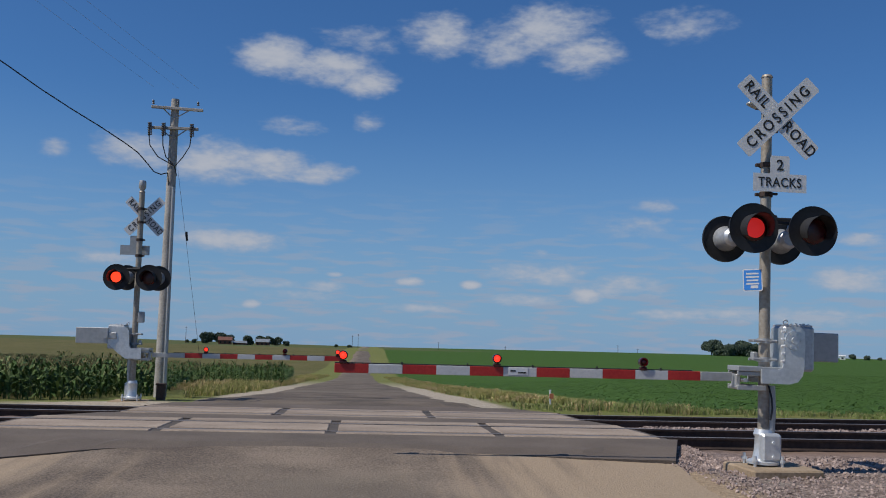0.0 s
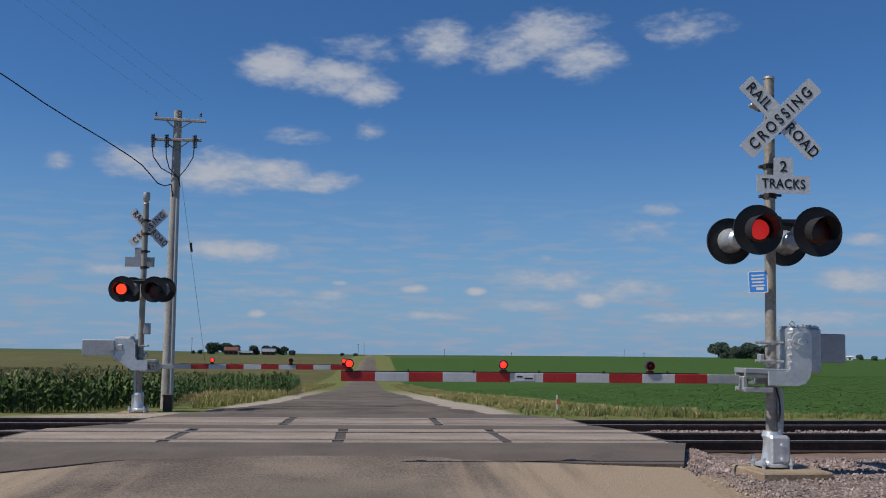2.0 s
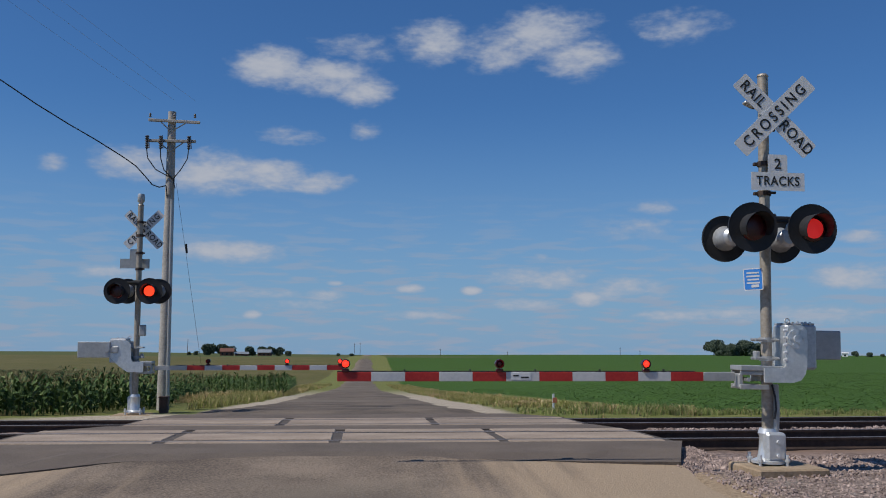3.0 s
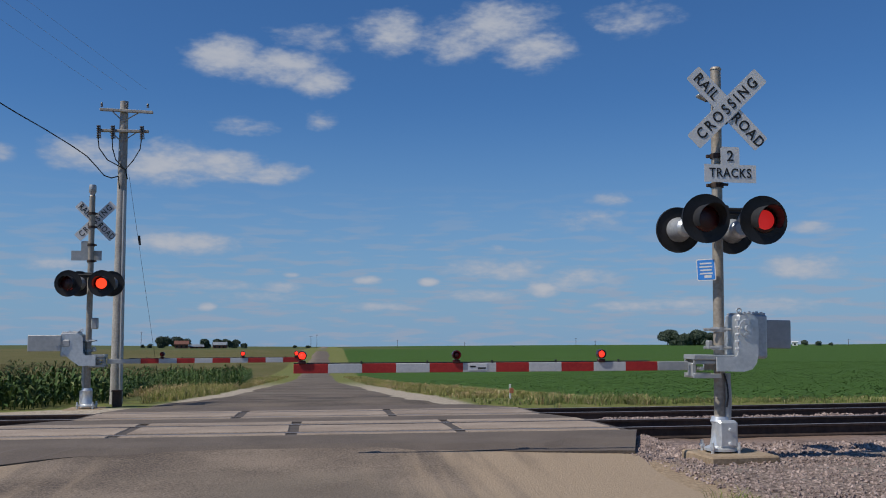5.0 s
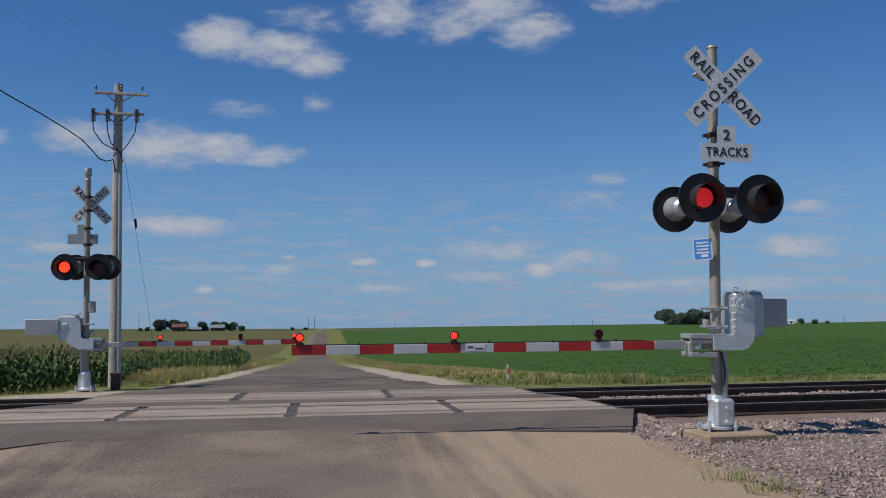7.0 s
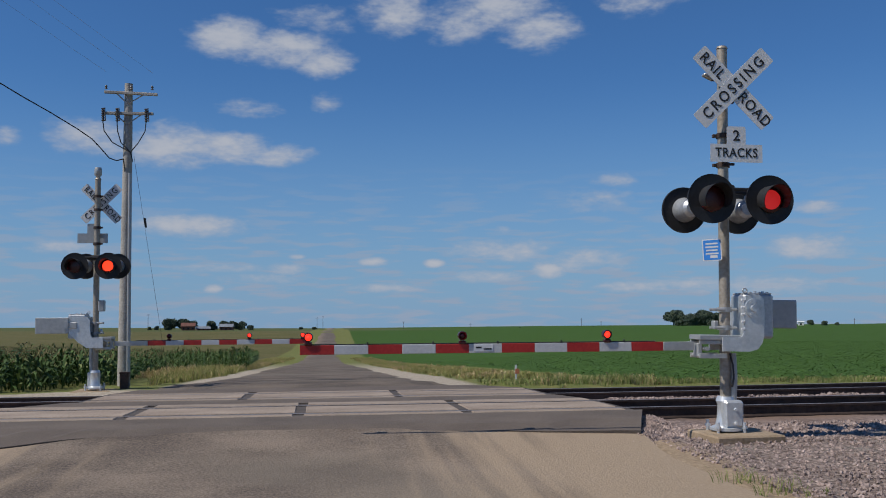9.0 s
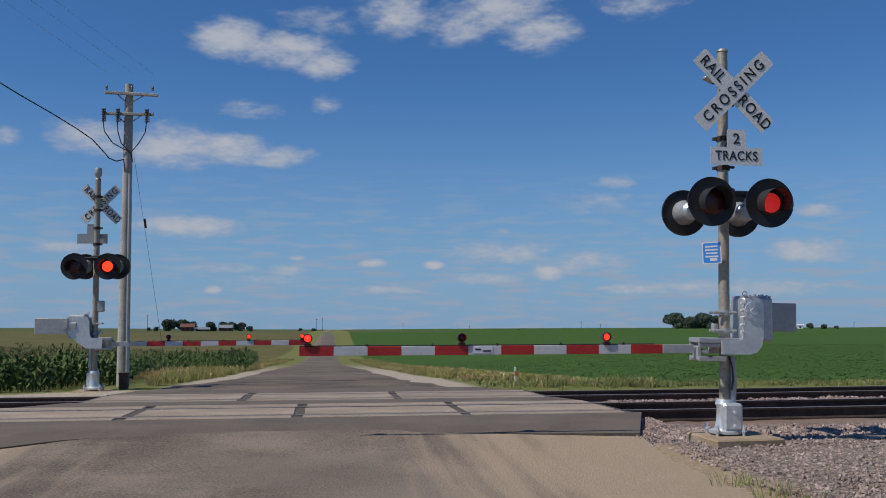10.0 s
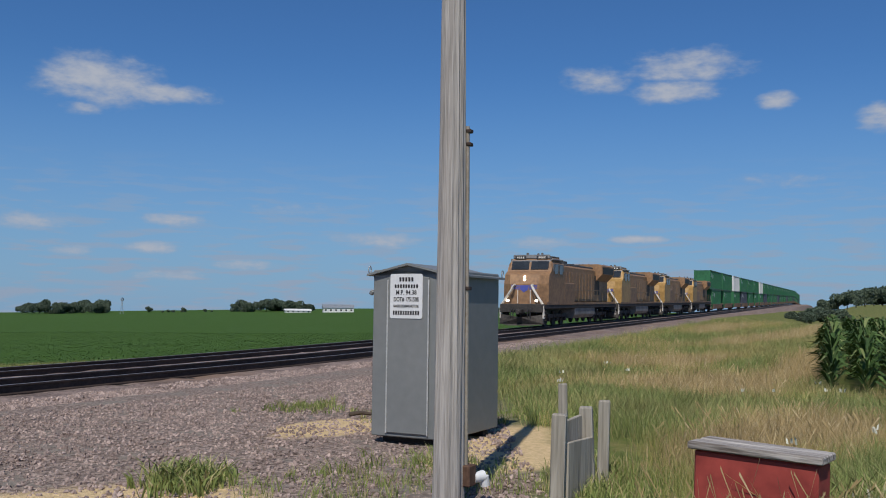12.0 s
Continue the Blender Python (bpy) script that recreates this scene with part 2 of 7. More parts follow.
M = {
    "apron": material("apron", (0.088, 0.068, 0.053), (0.155, 0.122, 0.095), 0.92, grain=50, stain=0.9, bump=0.5),
    "concrete": material("panel_concrete", (0.21, 0.16, 0.118), (0.36, 0.285, 0.22), 0.88, grain=30, stain=1.2, bump=0.25, per_piece=0.18),
    "rubber": material("flange_rubber", (0.055, 0.044, 0.037), (0.1, 0.082, 0.068), 0.9, grain=30),
    "rail": material("rail_steel", (0.035, 0.024, 0.02), (0.075, 0.05, 0.04), 0.7, 0.3, grain=14, stain=2),
    "railhead": material("rail_head", (0.2, 0.18, 0.17), (0.32, 0.29, 0.27), 0.5, 0.6, grain=8),
    "tie": material("tie_wood", (0.035, 0.028, 0.024), (0.085, 0.066, 0.055), 0.9, grain=16, per_piece=0.3),
    "ballast": material("ballast", (0.08, 0.056, 0.047), (0.29, 0.215, 0.18), 0.9, grain=13, stain=0.7, bump=1.0, spread=0.35, third=(0.2, 0.13, 0.09)),
    "stone": material("ballast_stone", (0.14, 0.1, 0.085), (0.41, 0.315, 0.272), 0.85, grain=30, stain=4, per_piece=0.6),
    "galv": material("galvanised_steel", (0.37, 0.375, 0.37), (0.47, 0.47, 0.46), 0.5, 0.5, grain=14, stain=2, bump=0.05),
    "mast": material("mast_aluminium", (0.28, 0.24, 0.19), (0.42, 0.37, 0.305), 0.55, 0.4, grain=25, stain=2.5, bump=0.08),
    "alu": material("cast_aluminium", (0.42, 0.44, 0.46), (0.58, 0.59, 0.6), 0.42, 0.55, grain=26, stain=3, bump=0.08),
    "silver": material("silver_paint", (0.55, 0.57, 0.58), (0.72, 0.73, 0.73), 0.35, 0.5, grain=20, stain=4, bump=0.1),
    "white": material("reflective_white", (0.6, 0.61, 0.62), (0.7, 0.7, 0.69), 0.5, grain=40, stain=3, bump=0.03),
    "offwhite": material("dull_white", (0.46, 0.47, 0.48), (0.56, 0.56, 0.56), 0.55, grain=40, stain=3, bump=0.03),
    "red": material("reflective_red", (0.32, 0.011, 0.01), (0.42, 0.024, 0.018), 0.5, grain=40, stain=3, bump=0.03),
    "black": material("black_paint", (0.006, 0.006, 0.007), (0.013, 0.013, 0.015), 0.6, grain=30, stain=2),
    "ink": material("black_lettering", (0.012, 0.012, 0.013), (0.02, 0.02, 0.02), 0.6, bump=0),
    "blue": material("blue_sheet", (0.03, 0.2, 0.62), (0.04, 0.25, 0.72), 0.5, grain=40, bump=0),
    "lens": material("unlit_red_lens", (0.035, 0.004, 0.005), (0.06, 0.006, 0.007), 0.25, grain=60, stain=8),
    "lit": glow("lit_red_lens", (0.75, 0.026, 0.026), 0.42),
    "lit_far": glow("lit_lens_facing", (1.0, 0.05, 0.016), 1.5),
    "lit_gate": glow("lit_gate_lamp", (1.0, 0.03, 0.015), 2.0),
    "pad": material("foundation_concrete", (0.24, 0.17, 0.1), (0.36, 0.27, 0.18), 0.9, grain=25, stain=2, bump=0.3),
    "pole": material("weathered_pole", (0.28, 0.255, 0.225), (0.47, 0.44, 0.4), 0.9, grain=24, stain=1.6, bump=0.35),
    "cable": material("black_cable", (0.012, 0.012, 0.014), (0.025, 0.025, 0.028), 0.6, bump=0),
    "insulator": material("brown_insulator", (0.06, 0.055, 0.055), (0.14, 0.13, 0.13), 0.3, grain=9),
}


# ---- building helpers ----


def link_mesh(name, bm, mats, parent=None, label="", smooth=False):
    me = bpy.data.meshes.new(name)
    bm.to_mesh(me)
    bm.free()
    for mt in mats if isinstance(mats, (list, tuple)) else [mats]:
        me.materials.append(mt)
    if smooth:
        me.shade_smooth()
        me.set_sharp_from_angle(angle=radians(35))
    ob = new(name, me)
    if parent:
        ob.parent = parent
    return tagged(ob, label)


def part(name, bm, mats, parent, label="", smooth=True):
    return link_mesh(name, bm, mats, parent, label, smooth)


def thing(name, m, label, category, group=""):
    e = new(name)
    e.matrix_basis = m
    return tagged(e, label, category, group)


def box(bm, c, s, bevel=0.0, turn=None, mi=0):
    """A box of size s round the centre c."""
    m = Matrix.Translation(c) @ (turn if turn else Matrix()) @ Matrix.Diagonal((*s, 1))
    g = bmesh.ops.create_cube(bm, size=1, matrix=m)
    faces = list({f for v in g["verts"] for f in v.link_faces})
    if bevel:
        edges = list({e for v in g["verts"] for e in v.link_edges})
        r = bmesh.ops.bevel(bm, geom=edges, offset=bevel, segments=1, affect="EDGES", profile=0.5)
        faces = [f for f in r["faces"]] + [f for f in faces if f.is_valid]
    for f in faces:
        f.material_index = mi
    return faces


def tube(bm, a, b2, r0, r1=None, seg=16, mi=0):
    """A round bar from a to b2."""
    a, b2 = Vector(a), Vector(b2)
    d = b2 - a
    m = Matrix.Translation((a + b2) / 2) @ d.to_track_quat("Z", "Y").to_matrix().to_4x4()
    g = bmesh.ops.create_cone(bm, cap_ends=True, segments=seg, radius1=r0, radius2=r0 if r1 is None else r1, depth=d.length, matrix=m)
    for f in {f for v in g["verts"] for f in v.link_faces}:
        f.material_index = mi


def lathe(bm, profile, m=None, seg=24, mi=0):
    """Turns (radius, height) pairs round the z axis of m."""
    m = m or Matrix()
    rings = [[bm.verts.new(m @ Vector((r * math.cos(2 * math.pi * i / seg), r * math.sin(2 * math.pi * i / seg), h))) for i in range(seg)] for r, h in profile]
    for p, q in zip(rings, rings[1:]):
        for i in range(seg):
            bm.faces.new((p[i], p[(i + 1) % seg], q[(i + 1) % seg], q[i])).material_index = mi


def prism(bm, outline, m, depth, mi=0):
    """A flat outline in the xy plane of m, made depth thick."""
    top = [bm.verts.new(m @ Vector((x, y, 0))) for x, y in outline]
    bot = [bm.verts.new(m @ Vector((x, y, -depth))) for x, y in outline]
    fs = [bm.faces.new(top), bm.faces.new(bot[::-1])]
    n = len(top)
    fs += [bm.faces.new((top[i], bot[i], bot[(i + 1) % n], top[(i + 1) % n])) for i in range(n)]
    for f in fs:
        f.material_index = mi


def round_rect(w, h, r, n=4):
    out = []
    for cx, cy, a0 in ((w / 2 - r, h / 2 - r, 0), (-w / 2 + r, h / 2 - r, 90), (-w / 2 + r, -h / 2 + r, 180), (w / 2 - r, -h / 2 + r, 270)):
        for i in range(n + 1):
            a = radians(a0 + 90 * i / n)
            out.append((cx + r * math.cos(a), cy + r * math.sin(a)))
    return out


def lettering(name, words, size, m, parent, mat_, stretch=1.0, spacing=1.0):
    cu = bpy.data.curves.new(name, "FONT")
    cu.body, cu.size, cu.align_x, cu.align_y = words, size, "CENTER", "CENTER"
    cu.space_character, cu.extrude, cu.offset = spacing, 0.0015, size * 0.012
    ob = new(name, cu)
    me = bpy.data.meshes.new_from_object(ob)
    bpy.data.objects.remove(ob)
    bpy.data.curves.remove(cu)
    me.materials.clear()
    me.materials.append(mat_)
    out = new(name, me)
    out.parent = parent
    out.matrix_basis = m @ Matrix.Diagonal((stretch, 1, 1, 1))
    return out


# upright sheets that face the direction -y
UPRIGHT = pose(0, 0, 0, 90, 0, 0)

# ---- ground ----
SLOPE = 0.092                       # mean line of the fields along the tracks
TRACK_1, TRACK_2 = 14.72, 18.72     # centre lines at x = 0
GAUGE = 1.505                       # rail centre to rail centre
HORIZON = ([-180, -40, -16, -8, 0, 12, 30, 38, 47, 58, 75, 84.4, 86.6, 105, 120, 180], [-0.35, -0.6, -0.72, -0.84, -0.9, -0.83, -0.74, -0.56, -0.34, -0.1, -0.1, -0.18, 0.5, 0.6, -0.2, -0.35])
VALLEY = ([21, 30, 48, 77, 135, 190, 226, 307, 700], [-4.35, -3.85, -3.38, -3.04, -2.68, -2.2, -1.73, -1.12, 0])
FIELD = ([21, 30, 50, 100, 300, 700], [-4.6, -3.7, -2.7, -1.7, -0.95, 0])


def ramp01(x, a, b2):
    t = min(1.0, max(0.0, (x - a) / (b2 - a)))
    return t * t * (3 - 2 * t)


def grade(x):
    """Height of the rails above those at the crossing."""
    return 0.0125 * (max(0.0, min(x, 500.0) - 17) ** 2 / (max(0.0, x - 17) + 12) if x > 17 else 0)


def ground_z(x, y):
    r, a = math.hypot(x, y), math.degrees(math.atan2(x, y))
    s = y - SLOPE * x
    h = float(np.interp(a, *HORIZON))
    south = -0.14 - 0.32 * ramp01(x, 10, 24) * ramp01(11 - s, 0, 8) - 0.25 * ramp01(-x, 6, 20) + grade(x) * 0.92 * ramp01(s, -8, 9.5)
    if s < 11:
        return south + (r * math.tan(radians(h)) * ramp01(r, 60, 400))
    rr = max(21.0, r)
    v = float(np.interp(rr, *VALLEY)) + h * ramp01(rr, 307, 700)
    f = float(np.interp(rr, *FIELD)) + h * ramp01(rr, 300, 700)
    k = ramp01(a, 3, 24) if a > 0 else 0.75 * ramp01(-a, 8, 20)
    north = EYE + rr * math.tan(radians(v * (1 - k) + f * k))
    if r > 700:
        north = EYE + r * math.tan(radians(h)) - (r - 700) * 0.004
    north += grade(x) * 0.8 * (1 - ramp01(s, 24, 60)) * (1 if x > 30 else 0.5)
    w = ramp01(s, 20, 24)
    return (south - 0.3 * ramp01(s, 11, 13)) * (1 - w) + north * w


def ground_material():
    m = bpy.data.materials.new("ground_cover")
    m.use_nodes = True
    nt = m.node_tree
    ln = nt.links.new
    bsdf = nt.nodes["Principled BSDF"]
    geo = nt.nodes.new("ShaderNodeNewGeometry")
    sep = nt.nodes.new("ShaderNodeSeparateXYZ")
    ln(geo.outputs["Position"], sep.inputs[0])
    X, Y = sep.outputs[0], sep.outputs[1]

    def mm(op, a, b2=None, c=None, clamp=False):
        n = nt.nodes.new("ShaderNodeMath")
        n.operation, n.use_clamp = op, clamp
        for i, v in enumerate((a, b2, c)):
            if v is None:
                continue
            if isinstance(v, (int, float)):
                n.inputs[i].default_value = v
            else:
                ln(v, n.inputs[i])
        return n.outputs[0]

    def nz(scale, detail=4.0, rough=0.55):
        n = nt.nodes.new("ShaderNodeTexNoise")
        ln(geo.outputs["Position"], n.inputs["Vector"])
        n.inputs["Scale"].default_value, n.inputs["Detail"].default_value, n.inputs["Roughness"].default_value = scale, detail, rough
        return n.outputs["Fac"]

    def step(v, a, b2):
        n = nt.nodes.new("ShaderNodeMapRange")
        n.interpolation_type = "SMOOTHSTEP"
        ln(v, n.inputs[0])
        n.inputs[1].default_value, n.inputs[2].default_value = a, b2
        return n.outputs[0]

    def mixc(f, a, b2):
        n = nt.nodes.new("ShaderNodeMix")
        n.data_type = "RGBA"
        if isinstance(f, (int, float)):
            n.inputs[0].default_value = f
        else:
            ln(f, n.inputs[0])
        for i, v in ((6, a), (7, b2)):
            if isinstance(v, tuple):
                n.inputs[i].default_value = (*v, 1)
            else:
                ln(v, n.inputs[i])
        return n.outputs[2]

    s = mm("SUBTRACT", Y, mm("MULTIPLY", X, SLOPE))
    wob = mm("MULTIPLY", mm("SUBTRACT", nz(0.5), 0.5), 3.0)
    fine, mid, broad = nz(14, 5, 0.7), nz(1.6, 4), nz(0.12, 4)
    grass = mixc(step(mid, 0.45, 0.68), (0.13, 0.155, 0.042), (0.27, 0.22, 0.09))
    grass = mixc(step(fine, 0.35, 0.7), mixc(0.5, grass, (0.09, 0.11, 0.03)), grass)
    soy = mixc(step(fine, 0.3, 0.75), (0.034, 0.074, 0.011), (0.066, 0.128, 0.02))
    soy = mixc(mm("MULTIPLY", step(broad, 0.45, 0.65), 0.4), soy, (0.05, 0.11, 0.02))
    corn = mixc(step(fine, 0.3, 0.75), (0.07, 0.07, 0.022), (0.155, 0.14, 0.052))
    corn = mixc(step(broad, 0.4, 0.65), corn, (0.13, 0.115, 0.046))
    field = mixc(step(X, -4, -3), corn, soy)
    # a far band of another crop behind the bean field, left of the tracks ahead
    far_crop = mm("MULTIPLY", step(Y, 330, 345), step(X, 60, 20))
    field = mixc(far_crop, field, (0.085, 0.1, 0.035))
    gravel = mixc(step(fine, 0.38, 0.66), (0.12, 0.09, 0.076), (0.4, 0.315, 0.265))
    gravel = mixc(mm("MULTIPLY", step(mid, 0.5, 0.68), 0.7), gravel, (0.22, 0.2, 0.17))
    sand = mixc(step(fine, 0.3, 0.7), (0.5, 0.365, 0.19), (0.7, 0.53, 0.31))
    dusty = mixc(step(fine, 0.3, 0.7), (0.25, 0.18, 0.115), (0.44, 0.335, 0.225))
    # sand patches by the equipment case and along the road's edge
    def blot(cx, cy, rx, ry):
        a = mm("DIVIDE", mm("SUBTRACT", X, cx), rx)
        b3 = mm("DIVIDE", mm("SUBTRACT", Y, cy), ry)
        d = mm("ADD", mm("MULTIPLY", a, a), mm("MULTIPLY", b3, b3))
        return step(mm("ADD", d, wob), 1.3, 0.6)
    sandy = mm("MAXIMUM", mm("MAXIMUM", blot(10.4, 7.0, 1.2, 0.6), mm("MAXIMUM", blot(10.9, 4.75, 1.3, 0.8), blot(9.4, 4.05, 1.3, 0.65))), blot(5.3, 5.4, 1.4, 1.3))
    shoulder = mm("MULTIPLY", step(mm("ADD", X, mm("MULTIPLY", wob, 0.2)), 4.3, 3.9), step(mm("ADD", X, mm("MULTIPLY", wob, 0.2)), -6.4, -5.6))
    is_gravel = mm("MULTIPLY", step(mm("ADD", s, wob), 1.6, 2.8), step(mm("ADD", X, mm("MULTIPLY", s, -2.3)), 4.2, 1.2))
    is_gravel = mm("MAXIMUM", is_gravel, step(mm("ADD", s, mm("MULTIPLY", wob, 0.4)), 9.6, 10.6))
    base = mixc(is_gravel, grass, gravel)
    base = mixc(mm("MULTIPLY", sandy, step(Y, 9, 8)), base, sand)
    base = mixc(mm("MULTIPLY", shoulder, step(s, 12, 11)), base, dusty)
    # the field begins behind a grass verge
    is_field = step(mm("ADD", s, mm("MULTIPLY", wob, 0.35)), 23.4, 24.2)
    beside = mm("ABSOLUTE", mm("SUBTRACT", mm("ADD", X, mm("MULTIPLY", mm("MINIMUM", Y, 140.0), 0.02)), 0.07))
    verge_w = mm("ADD", beside, mm("MULTIPLY", wob, 0.3))
    off_road = step(mm("SUBTRACT", verge_w, mm("MULTIPLY", step(Y, 130, 22), 1.6)), 6.3, 6.9)
    north = mixc(mm("MULTIPLY", is_field, off_road), mixc(0.45, grass, (0.17, 0.18, 0.055)), field)
    pale = mm("MULTIPLY", step(mm("ADD", beside, mm("MULTIPLY", wob, 0.2)), 3.95, 3.5), step(Y, 90, 40))
    pale = mm("MAXIMUM", pale, blot(-5.6, 22.0, 2.6, 1.0))
    north = mixc(pale, north, mixc(step(fine, 0.3, 0.7), (0.3, 0.25, 0.19), (0.5, 0.43, 0.34)))
    col = mixc(step(s, 20.5, 21.2), base, north)
    ln(col, bsdf.inputs["Base Color"])
    bsdf.inputs["Roughness"].default_value = 0.95
    bsdf.inputs["Specular IOR Level"].default_value = 0.15
    bp = nt.nodes.new("ShaderNodeBump")
    bp.inputs["Strength"].default_value, bp.inputs["Distance"].default_value = 0.7, 0.06
    ln(fine, bp.inputs["Height"])
    ln(bp.outputs[0], bsdf.inputs["Normal"])
    return m


def build_ground():
    rings = [0.0]
    r = 0.6
    while r < 4300:
        rings.append(r)
        r *= 1.032 if r < 60 else 1.05
    n = 480
    verts = [(0, 0, ground_z(0, 0.01))]
    for r in rings[1:]:
        for i in range(n):
            a = 2 * math.pi * i / n
            x, y = r * math.sin(a), r * math.cos(a)
            verts.append((x, y, ground_z(x, y) + 0.02 * noise.noise((x * 1.3, y * 1.3, 0))))
    faces = [(0, 1 + (i + 1) % n, 1 + i) for i in range(n)]
    for k in range(len(rings) - 2):
        o, p = 1 + k * n, 1 + (k + 1) * n
        faces += [(o + i, o + (i + 1) % n, p + (i + 1) % n, p + i) for i in range(n)]
    me = bpy.data.meshes.new("ground")
    me.from_pydata(verts, [], faces)
    me.materials.append(ground_material())
    me.shade_smooth()
    tagged(new("ground", me), "rolling farmland with bean field, grass verges and gravel", "ground", kind="structure")


def valley_road(y):
    """Middle of the road behind the tracks."""
    return float(np.interp(y, [20, 41, 75, 170, 400, 700], [-0.35, -0.75, -1.5, -2.6, -3.6, -5.4]))


def road_z(y):
    """The road's crown: it climbs to the tracks, then falls into a valley."""
    if y < 12:
        return -0.1 + 0.07 * ramp01(y, 9.5, 12)
    if y < 20.6:
        return -0.0 - 0.22 * ramp01(y, 15, 19)
    return ground_z(valley_road(y), y) * ramp01(y, 20.6, 26) - 0.24 * (1 - ramp01(y, 20.6, 26)) + 0.03


def road_material(middle, clean, dusty, amount, tone=1.0):
    """Old asphalt, dusted with sand along its edges and darker in the wheel paths."""
    m = material("road_asphalt", *[[v * tone for v in c] for c in ((0.075, 0.055, 0.04), (0.24, 0.185, 0.135))], 0.94, grain=38, stain=0.6, bump=0.6, spread=0.4, third=[v * tone for v in (0.21, 0.17, 0.125)])
    nt = m.node_tree
    ln = nt.links.new
    bsdf = nt.nodes["Principled BSDF"]
    geo = nt.nodes.new("ShaderNodeNewGeometry")
    sep = nt.nodes.new("ShaderNodeSeparateXYZ")
    ln(geo.outputs["Position"], sep.inputs[0])
    st = nt.nodes.new("ShaderNodeMapping")
    st.inputs["Scale"].default_value = (3.1, 0.2, 1)
    ln(geo.outputs["Position"], st.inputs[0])
    n = nt.nodes.new("ShaderNodeTexNoise")
    ln(st.outputs[0], n.inputs["Vector"])
    n.inputs["Scale"].default_value, n.inputs["Detail"].default_value = 1.1, 6
    wob = nt.nodes.new("ShaderNodeMath")
    wob.operation = "MULTIPLY_ADD"
    ln(n.outputs["Fac"], wob.inputs[0])
    wob.inputs[1].default_value, wob.inputs[2].default_value = 4.6, -2.3
    off = nt.nodes.new("ShaderNodeMath")
    off.operation = "ADD"
    ln(sep.outputs[0], off.inputs[0])
    off.inputs[1].default_value = -middle
    ab = nt.nodes.new("ShaderNodeMath")
    ab.operation = "ABSOLUTE"
    ln(off.outputs[0], ab.inputs[0])
    sm = nt.nodes.new("ShaderNodeMath")
    sm.operation = "ADD"
    ln(ab.outputs[0], sm.inputs[0])
    ln(wob.outputs[0], sm.inputs[1])
    rg = nt.nodes.new("ShaderNodeMapRange")
    rg.interpolation_type = "SMOOTHSTEP"
    ln(sm.outputs[0], rg.inputs[0])
    rg.inputs[1].default_value, rg.inputs[2].default_value, rg.inputs[4].default_value = clean, dusty, amount
    mix = nt.nodes.new("ShaderNodeMix")
    mix.data_type = "RGBA"
    ln(rg.outputs[0], mix.inputs[0])
    old = bsdf.inputs["Base Color"].links[0].from_socket
    ln(old, mix.inputs[6])
    fine = nt.nodes.new("ShaderNodeTexNoise")
    ln(geo.outputs["Position"], fine.inputs["Vector"])
    fine.inputs["Scale"].default_value, fine.inputs["Detail"].default_value = 30, 5
    dust = nt.nodes.new("ShaderNodeMix")
    dust.data_type = "RGBA"
    ln(fine.outputs["Fac"], dust.inputs[0])
    dust.inputs[6].default_value, dust.inputs[7].default_value = (0.25, 0.18, 0.115, 1), (0.44, 0.335, 0.225, 1)
    ln(dust.outputs[2], mix.inputs[7])
    ln(mix.outputs[2], bsdf.inputs["Base Color"])
    return m


def strip(name, ys, left, right, zf, mat_, label, category="road", cross=10, dome=0.0):
    """A ribbon along y between left(y) and right(y)."""
    bm = bmesh.new()
    prev = None
    for y in ys:
        l, r = left(y), right(y)
        row = []
        for i in range(cross + 1):
            k = i / cross
            edge = abs(2 * k - 1)
            row.append(bm.verts.new((l + (r - l) * k, y, zf(y) - dome * edge ** 4)))
        if prev:
            for i in range(cross):
                bm.faces.new((prev[i], prev[i + 1], row[i + 1], row[i]))
        prev = row
    ob = link_mesh(name, bm, mat_, smooth=True)
    return tagged(ob, label, category, kind="structure")


def build_roads():
    mr, mf = road_material(-1.05, 1.5, 3.5, 0.9), road_material(-0.7, 2.6, 4.6, 0.35, 0.72)
    ys = [-30 + 0.5 * i for i in range(84)] + [12.05]
    jag = lambda y, k: 0.16 * noise.noise((y * 1.1, k, 3)) + 0.05 * noise.noise((y * 4, k, 7))
    strip("road", ys, lambda y: -4.6 - 1.6 * ramp01(y, 8, 12) + jag(y, 1), lambda y: 3.6 + jag(y, 2) + 0.25 * ramp01(y, 10, 12), road_z, mr, "weathered asphalt road dusted with sand, leading to the tracks", dome=0.03)
    ys = [20.4, 20.9, 21.4, 22, 23, 24.5, 26, 28, 31, 34, 38, 43, 48, 55, 63, 72, 82, 94, 108, 124, 142, 160, 180, 200, 225, 250, 280, 310, 360, 420, 500, 600, 700]
    strip("road", ys, lambda y: valley_road(y) - 3.05 + 0.55 * ramp01(y, 45, 95) - 0.75 * (1 - ramp01(y, 20.5, 34)) + jag(y, 3), lambda y: valley_road(y) + 2.9 - 0.5 * ramp01(y, 45, 95) + 0.9 * (1 - ramp01(y, 20.4, 23)) + jag(y, 4), road_z, mf, "grey country road running down into a valley", dome=0.05)


def bend(u):
    """How far the tracks, straight over the crossing and then curving left, lie from the x axis."""
    if u < 5:
        return 0.024 * u
    return 0.024 * u + (0.0051 * (u - 5) ** 2 if u < 11 else 0.184 + 0.061 * (u - 11))


def on_track(u, s, z=0.0):
    """A point u metres along the tracks and s across, at height z over the rail tops."""
    return Vector((u, s + bend(u), z + grade(u)))


def heading(u):
    return math.degrees(math.atan(bend(u + 0.5) - bend(u - 0.5)))


